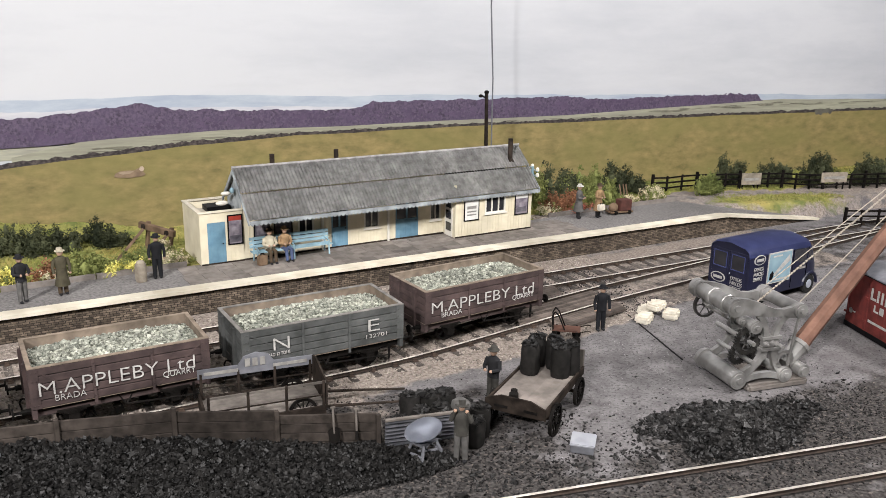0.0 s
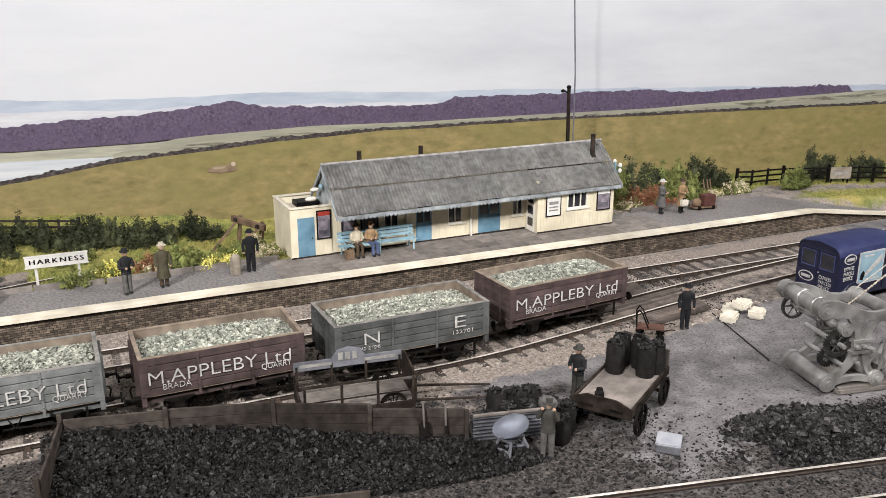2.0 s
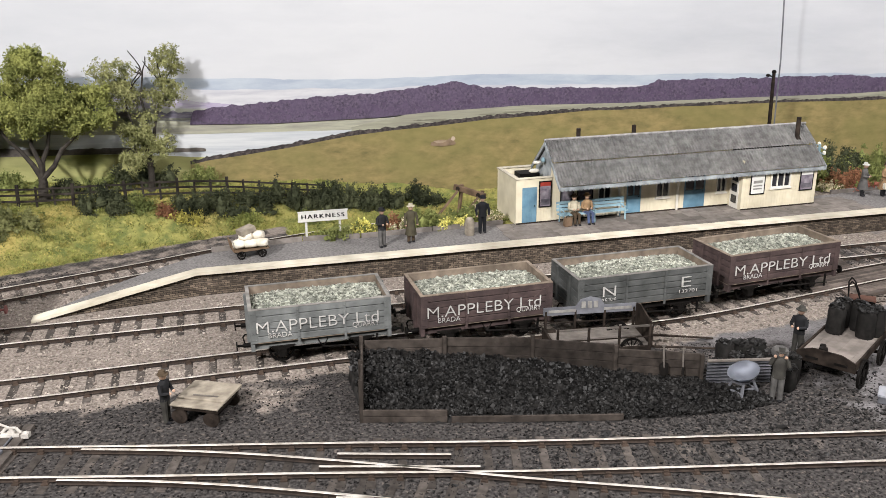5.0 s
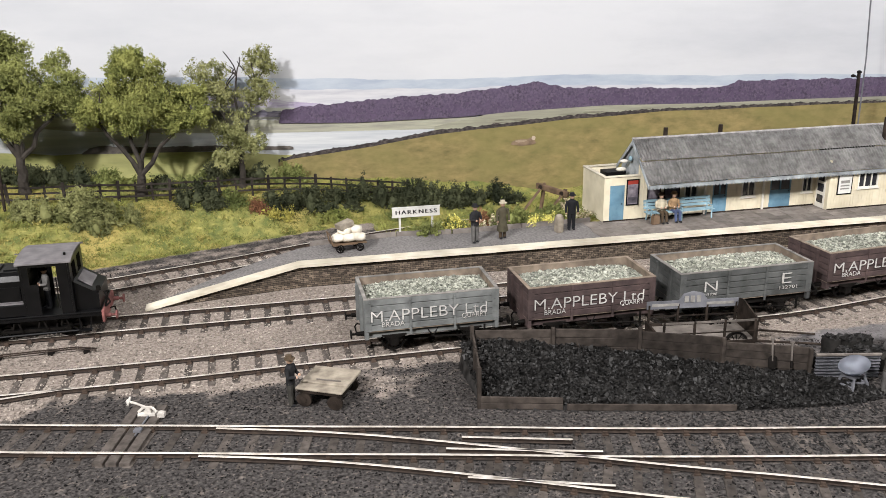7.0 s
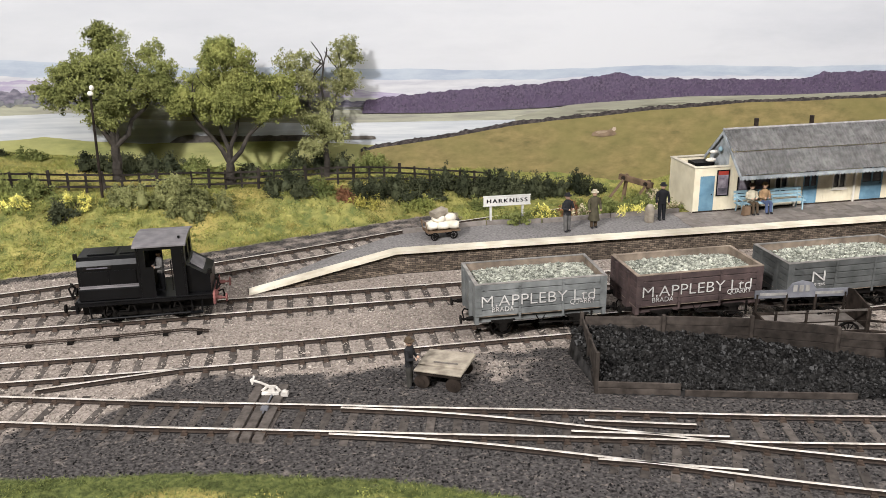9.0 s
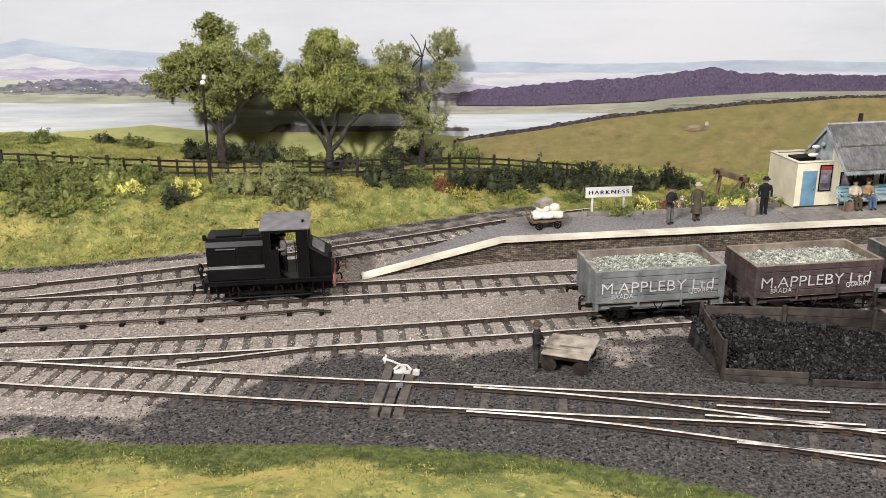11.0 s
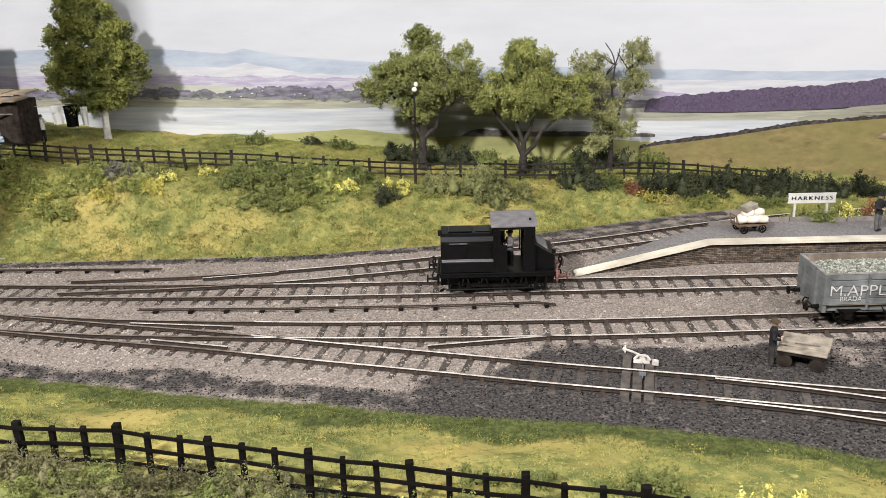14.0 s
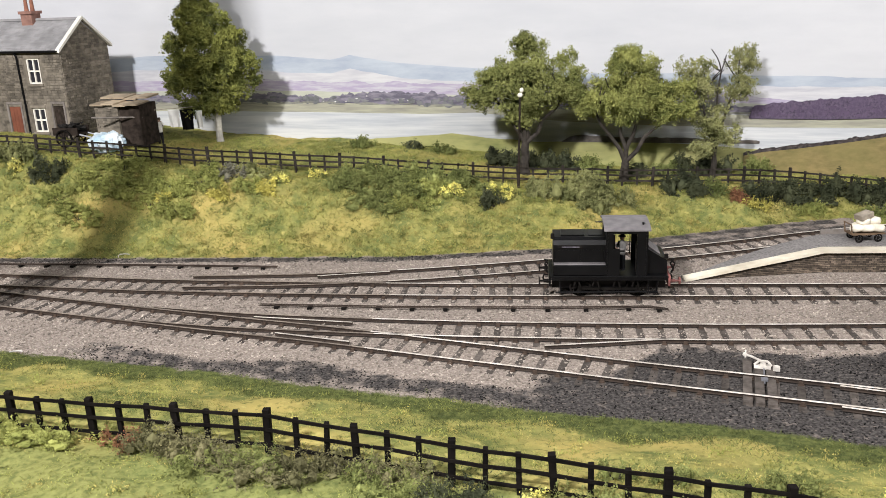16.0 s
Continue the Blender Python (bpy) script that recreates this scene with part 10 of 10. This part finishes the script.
build_rodding([(-3.4, 93.6), (9.9, 92.7), (25.7, 92.2), (33.4, 92.3), (35.0, 91.6)], "rusty point rodding between the tracks")
build_rodding([(-40, 107.3), (-24, 106.5), (-4.7, 105.1)], "rusty point rodding beside the bank")


def build_check_rails():
    """Point blades and check rails lying beside the running rails."""
    root = thing("check_rails", place(0, 0), "short check rails and switch blades of the turnouts", "check rails", kind="structure")
    for (xa, ya), (xb, yb) in (((23.5, 83.6), (34.5, 84.9)), ((66.5, 69.0), (59.8, 71.1)), ((0, 86.6), (7, 84.6)), ((-3, 90.4), (6.5, 88.9)), ((59, 66.6), (67, 63.6)), ((0.5, 101.8), (8, 103.0)), ((58.5, 70.0), (67.8, 67.2))):
        pts = np.array([(xa + (xb - xa) * t, ya + (yb - ya) * t) for t in np.linspace(0, 1, 8)])
        web, top = bmesh.new(), bmesh.new()
        strip_rail(web, top, pts)
        r = part("check_rail", web, RAIL_RUST, root)
        part("rail_head", top, RAIL_TOP, r)


build_check_rails()


CROSSING_WOOD = material("crossing_timber", (0.15, 0.122, 0.105), (0.07, 0.057, 0.049), scale=140, big=18, obj=0.4)


def build_crossing():
    root = thing("board_crossing", place(0, 0), "dark timber board crossing laid between the rails", "crossing", kind="structure")
    for lane, (off0, off1) in enumerate(((-1.3, 1.3), (2.05, 5.2), (-4.2, -2.05))):
        n = 7
        for k in range(n):
            o0, o1 = off0 + (off1 - off0) * k / n, off0 + (off1 - off0) * (k + 1) / n
            bm = bmesh.new()
            a, b = ((106.5, 117.0), (106.5, 113.5), (109.5, 118.0))[lane]
            vs = prism(bm, [(a + 0.3 * o0, float(C_y(a)) + o0 + 0.02), (b + 0.3 * o0, float(C_y(b)) + o0 + 0.02), (b + 0.3 * o1, float(C_y(b)) + o1 - 0.02), (a + 0.3 * o1, float(C_y(a)) + o1 - 0.02)], "z", 0.1, 0.35)
            part("board", bm, CROSSING_WOOD, root)


build_crossing()


def loose_wire(x, y, turn, bend, size):
    bm = bmesh.new()
    pts = [(size * math.cos(a), size * math.sin(a), gz(x + size * math.cos(a), y + size * math.sin(a)) - gz(x, y) + 0.3) for a in np.linspace(0, bend, 7)]
    tube(bm, pts, 0.05, 5)
    ob = part("loose_wire", bm, material("white_wire", (0.7, 0.69, 0.66), rough=0.5))
    ob.matrix_world = place(x, y, gz(x, y), turn)
    tagged(ob, "short curl of white wire lying on the grass", "wire", "loose white wires")


loose_wire(-24.1, 109.9, 60, 2.8, 0.7)
loose_wire(-28.0, 120.5, 80, 0.9, 1.6)
loose_wire(-21.6, 81.6, 70, 0.9, 1.3)

# ---- loose stuff: ballast, cinders and static grass ----
def scatter(n, x0, x1, y0, y1, seed):
    rng = np.random.default_rng(seed)
    return rng.uniform(x0, x1, n), rng.uniform(y0, y1, n), rng


def clear_of_platform(x, y):
    e = np.where(x < KINK_L, plat_front(x) - 2.4 * (KINK_L - x) / (KINK_L - RAMP_L), plat_front(x))
    b = line(x, BACK_EDGE)
    return ~((x > RAMP_L) & (x < RAMP_R) & (y > e - 0.1) & (y < b + 0.2))


def clear_of_rails(x, y):
    ok = np.ones(len(x), bool)
    for fn, x0, x1 in ((A_y, -60, 175), (C_y, -14, 165), (D_y, -60, 150), (D2_y, 44, 88), (B_y, -13, 78)):
        d = np.abs(np.abs(y - fn(x)) - 1.685)
        ok &= ~((d < 0.2) & (x > x0) & (x < x1))
    return ok


def build_ballast():
    x, y, rng = scatter(95000, -48, 125, 76, 113, 21)
    g, c, yd = zone(x, y)
    k = (g < 0.3) & (c < 0.45) & (yd < 0.4) & clear_of_platform(x, y) & clear_of_rails(x, y)
    x, y = x[k], y[k]
    z = ground_z(x, y) + rng.uniform(-0.02, 0.07, len(x))
    v, f = rocks(np.stack([x, y, z], 1), 0.082, rng)
    ob = arrays("ballast_stones", v, f, STONE_BALLAST)
    tagged(ob, "loose pale brown ballast stones between the rails", "ballast", kind="stuff")
    x, y, rng = scatter(115000, -48, 122, 56, 113, 22)
    g, c, yd = zone(x, y)
    k = (g < 0.4) & (c > 0.4) & clear_of_platform(x, y) & clear_of_rails(x, y)
    x, y = x[k], y[k]
    z = ground_z(x, y) + rng.uniform(-0.02, 0.05, len(x))
    v, f = rocks(np.stack([x, y, z], 1), 0.068, rng)
    ob = arrays("cinder_grains", v, f, CINDER)
    tagged(ob, "black cinders and ash beside the sidings", "cinders", kind="stuff")
    x, y, rng = scatter(1600, 86, 165, 58, 92, 23)
    g, c, yd = zone(x, y)
    k = (yd > 0.5) & clear_of_rails(x, y)
    x, y = x[k], y[k]
    v, f = rocks(np.stack([x, y, ground_z(x, y) + 0.01], 1), 0.04, rng)
    ob = arrays("yard_grit", v, f, CINDER)
    # coal spilt before the bin and round the scales
    sx, sy, rng = scatter(15000, 60, 124, 58, 76, 24)
    g, c, yd = zone(sx, sy)
    near = np.exp(-((sx - 84) / 17) ** 2 - ((sy - 66.8) / 3.4) ** 2) + np.exp(-((sx - 108) / 9) ** 2 - ((sy - 63) / 3.5) ** 2)
    k = (rng.uniform(0, 1, len(sx)) < near) & clear_of_rails(sx, sy)
    sx, sy = sx[k], sy[k]
    v, f = rocks(np.stack([sx, sy, ground_z(sx, sy) + 0.02], 1), 0.085, rng, 0.7)
    tagged(arrays("coal_spill", v, f, COAL_DUSTY), "small coal spilt over the yard floor", "coal", kind="stuff")
    tagged(ob, "scattered grit on the goods yard", "grit", kind="stuff")


build_ballast()

GRASS_GREEN = leafy("static_grass_green", (0.31, 0.32, 0.09), (0.17, 0.185, 0.052), 0.3)
GRASS_STRAW = leafy("static_grass_straw", (0.41, 0.35, 0.112), (0.29, 0.255, 0.08), 0.25)
GRASS_DARK = leafy("static_grass_dark", (0.12, 0.14, 0.045), (0.065, 0.08, 0.028), 0.4)


def build_grass():
    for name, mat, n, seed, lo, hi, h, box_ in (
        ("static_grass", GRASS_GREEN, 150000, 31, 0.26, 0.68, 0.26, (-52, 66, 106, 140)),
        ("static_grass", GRASS_STRAW, 100000, 32, 0.58, 1.0, 0.24, (-52, 66, 106, 136)),
        ("static_grass", GRASS_DARK, 22000, 33, 0.0, 0.40, 0.30, (-52, 66, 106, 140)),
        ("front_grass", GRASS_GREEN, 120000, 34, 0.25, 0.6, 0.15, (-42, 60, 50, 84)),
        ("front_grass", GRASS_STRAW, 130000, 35, 0.48, 1.0, 0.10, (-42, 60, 50, 84)),
        ("front_grass", GRASS_DARK, 190000, 36, 0.0, 0.44, 0.22, (-42, 60, 50, 84)),
        ("garden_grass", GRASS_GREEN, 30000, 37, 0.0, 1.0, 0.35, (60, 128, 108, 132)),
        ("garden_grass", GRASS_GREEN, 40000, 38, 0.0, 1.0, 0.35, (124, 200, 98, 126)),
    ):
        x, y, rng = scatter(n, box_[0], box_[1], box_[2], box_[3], seed)
        g, c, yd = zone(x, y)
        q = 0.5 + 0.24 * np.sin(x * 0.33 + 1.7 * np.sin(y * 0.27)) + 0.2 * np.sin(y * 0.61 + 1.1 * np.sin(x * 0.19)) + 0.16 * np.sin(x * 1.9 + 2.1 * np.sin(y * 1.3)) * np.sin(y * 2.3 + 1.7 * np.sin(x * 1.1)) + rng.normal(0, 0.13, len(x))
        if name == "front_grass":
            e = line(x, EDGE) - y
            q = np.where(e < 3.4 + 0.9 * np.sin(x * 0.5), q * 0.42, q + 0.2)
            q = np.where((y < line(x, FENCE_F)) & (mat is not GRASS_GREEN), 9.0, q)
        k = (g > 0.45) & (q > lo) & (q < hi) & clear_of_platform(x, y) & (y < back_y(x) - 0.7)
        if box_[0] == 60:
            k &= (y > line(x, BACK_EDGE) + 0.4) & ~((x > 84.8) & (x < 122) & (y < 114))
        x, y = x[k], y[k]
        v, f = blades(np.stack([x, y, ground_z(x, y) - 0.03], 1), h, rng, 0.95, 0.05 if "front" not in name else 0.028)
        ob = arrays(name, v, f, mat)
        tagged(ob, "short static grass in green and straw tones", "grass", kind="stuff")
    # taller tufts
    for name, mat, n, seed, box_ in (("grass_tufts", GRASS_GREEN, 1500, 41, (-52, 62, 108, 138)), ("grass_tufts", GRASS_DARK, 420, 42, (-52, 62, 108, 132)), ("grass_tufts", GRASS_STRAW, 900, 43, (-52, 62, 108, 132)),
                                     ("front_tufts", GRASS_DARK, 900, 44, (-42, 58, 52, 84)), ("front_tufts", GRASS_GREEN, 420, 45, (-42, 58, 52, 84))):
        x, y, rng = scatter(n, box_[0], box_[1], box_[2], box_[3], seed)
        g, c, yd = zone(x, y)
        k = (g > 0.6) & clear_of_platform(x, y) & (y < back_y(x) - 1.2)
        if name == "front_tufts" and mat is GRASS_DARK:
            k &= line(x, EDGE) - y < 4.5
        elif name == "front_tufts":
            k &= y > line(x, FENCE_F)
        x, y = np.repeat(x[k], 26), np.repeat(y[k], 26)
        x, y = x + rng.normal(0, 0.28, len(x)), y + rng.normal(0, 0.22, len(x))
        v, f = blades(np.stack([x, y, ground_z(x, y) - 0.03], 1), 0.32 if "front" not in name else 0.22, rng, 0.7, 0.03)
        tagged(arrays(name, v, f, mat), "taller grass tufts standing out of the turf", "grass", kind="stuff")


build_grass()


def build_turf():
    """Low soft clumps that break up the turf of the bank and of the front verge."""
    for name, mat, n, seed, (x0, x1, y0, y1), size in (
        ("turf_clumps", LEAF_LUSH, 420, 51, (-46, 62, 109, 126), 0.09), ("turf_clumps", GRASS_STRAW, 300, 52, (-46, 62, 109, 126), 0.09), ("turf_clumps", LEAF_MID, 170, 53, (-46, 62, 109, 126), 0.09),
        ("verge_clumps", GRASS_STRAW, 300, 54, (-24, 56, 52, 84), 0.06), ("verge_clumps", GRASS_GREEN, 420, 55, (-24, 56, 52, 84), 0.06), ("verge_clumps", GRASS_DARK, 420, 56, (-24, 56, 52, 84), 0.06),
    ):
        x, y, rng = scatter(n, x0, x1, y0, y1, seed)
        e = line(x, EDGE) - y
        g, c, yd = zone(x, y)
        k = (g > 0.7) & clear_of_platform(x, y)
        if name == "verge_clumps":
            k &= (e < 4.6) if mat is GRASS_DARK else (e > 2.6)
        lumps = [((a, b, float(z)), (r, r * 0.8, r * 0.28)) for a, b, z, r in zip(x[k], y[k], ground_z(x[k], y[k]), rng.uniform(0.35, 1.0, k.sum()))]
        v, f = sprigs(rng, lumps, 4 * len(lumps), 16, size, 0.28, 0.14)
        tagged(arrays(name, v, f, mat), "low soft clumps of grass in the turf", "grass", kind="stuff")


build_turf()


# ---- hall round the layout ----
HALL = material("hall_wall_paint", (0.20, 0.195, 0.19), scale=6, bump=0.05, stain=0.1)
HALL_FLOOR = material("hall_floor", (0.22, 0.19, 0.16), scale=8, bump=0.05)


def slab_box(name, x0, x1, y0, y1, z0, z1, mat, label, category):
    bm = bmesh.new()
    box(bm, x0, x1, y0, y1, z0, z1)
    ob = part(name, bm, mat)
    tagged(ob, label, category, kind="structure")


slab_box("floor", -420, 560, -420, 420, -104, -100, HALL_FLOOR, "plain hall floor below the layout", "floor")
slab_box("wall_north", -420, 560, 421, 427, -100, 250, HALL, "plain painted hall wall", "wall")
slab_box("wall_south", -420, 560, -427, -421, -100, 250, HALL, "plain painted hall wall", "wall")
slab_box("wall_west", -427, -421, -420, 420, -100, 250, HALL, "plain painted hall wall", "wall")
slab_box("wall_east", 561, 567, -420, 420, -100, 250, HALL, "plain painted hall wall", "wall")
slab_box("ceiling", -420, 560, -420, 420, 251, 257, HALL, "plain hall ceiling", "ceiling")
bm_ = bmesh.new()
prism(bm_, [(116.45, 84.0), (113.35, 74.3), (113.47, 74.3), (116.57, 84.0)], "z", -0.02, 0.03)
tagged(part("board_joint", bm_, BLACK), "thin dark joint between two layout boards", "joint", kind="structure")
# Unseen upright, added only to cast the shadow strip on the bank.
slab_box("shadow_post", -35.6, -31.2, 86.5, 89.5, -3, 95, BLACK, "black upright added out of view to shade the bank", "post")
bm_ = bmesh.new()
prism(bm_, [(-110, 14.5), (240, 14.5), (240, back_y(240)), (-110, back_y(-110))], "z", -99.9, -1.2)
tagged(part("plinth", bm_, BLACK), "plain black plinth that carries the layout", "plinth", kind="structure")
slab_box("baseboard", -110, 240, 13, 14, -12, 0, BLACK, "black fascia of the layout board", "fascia")
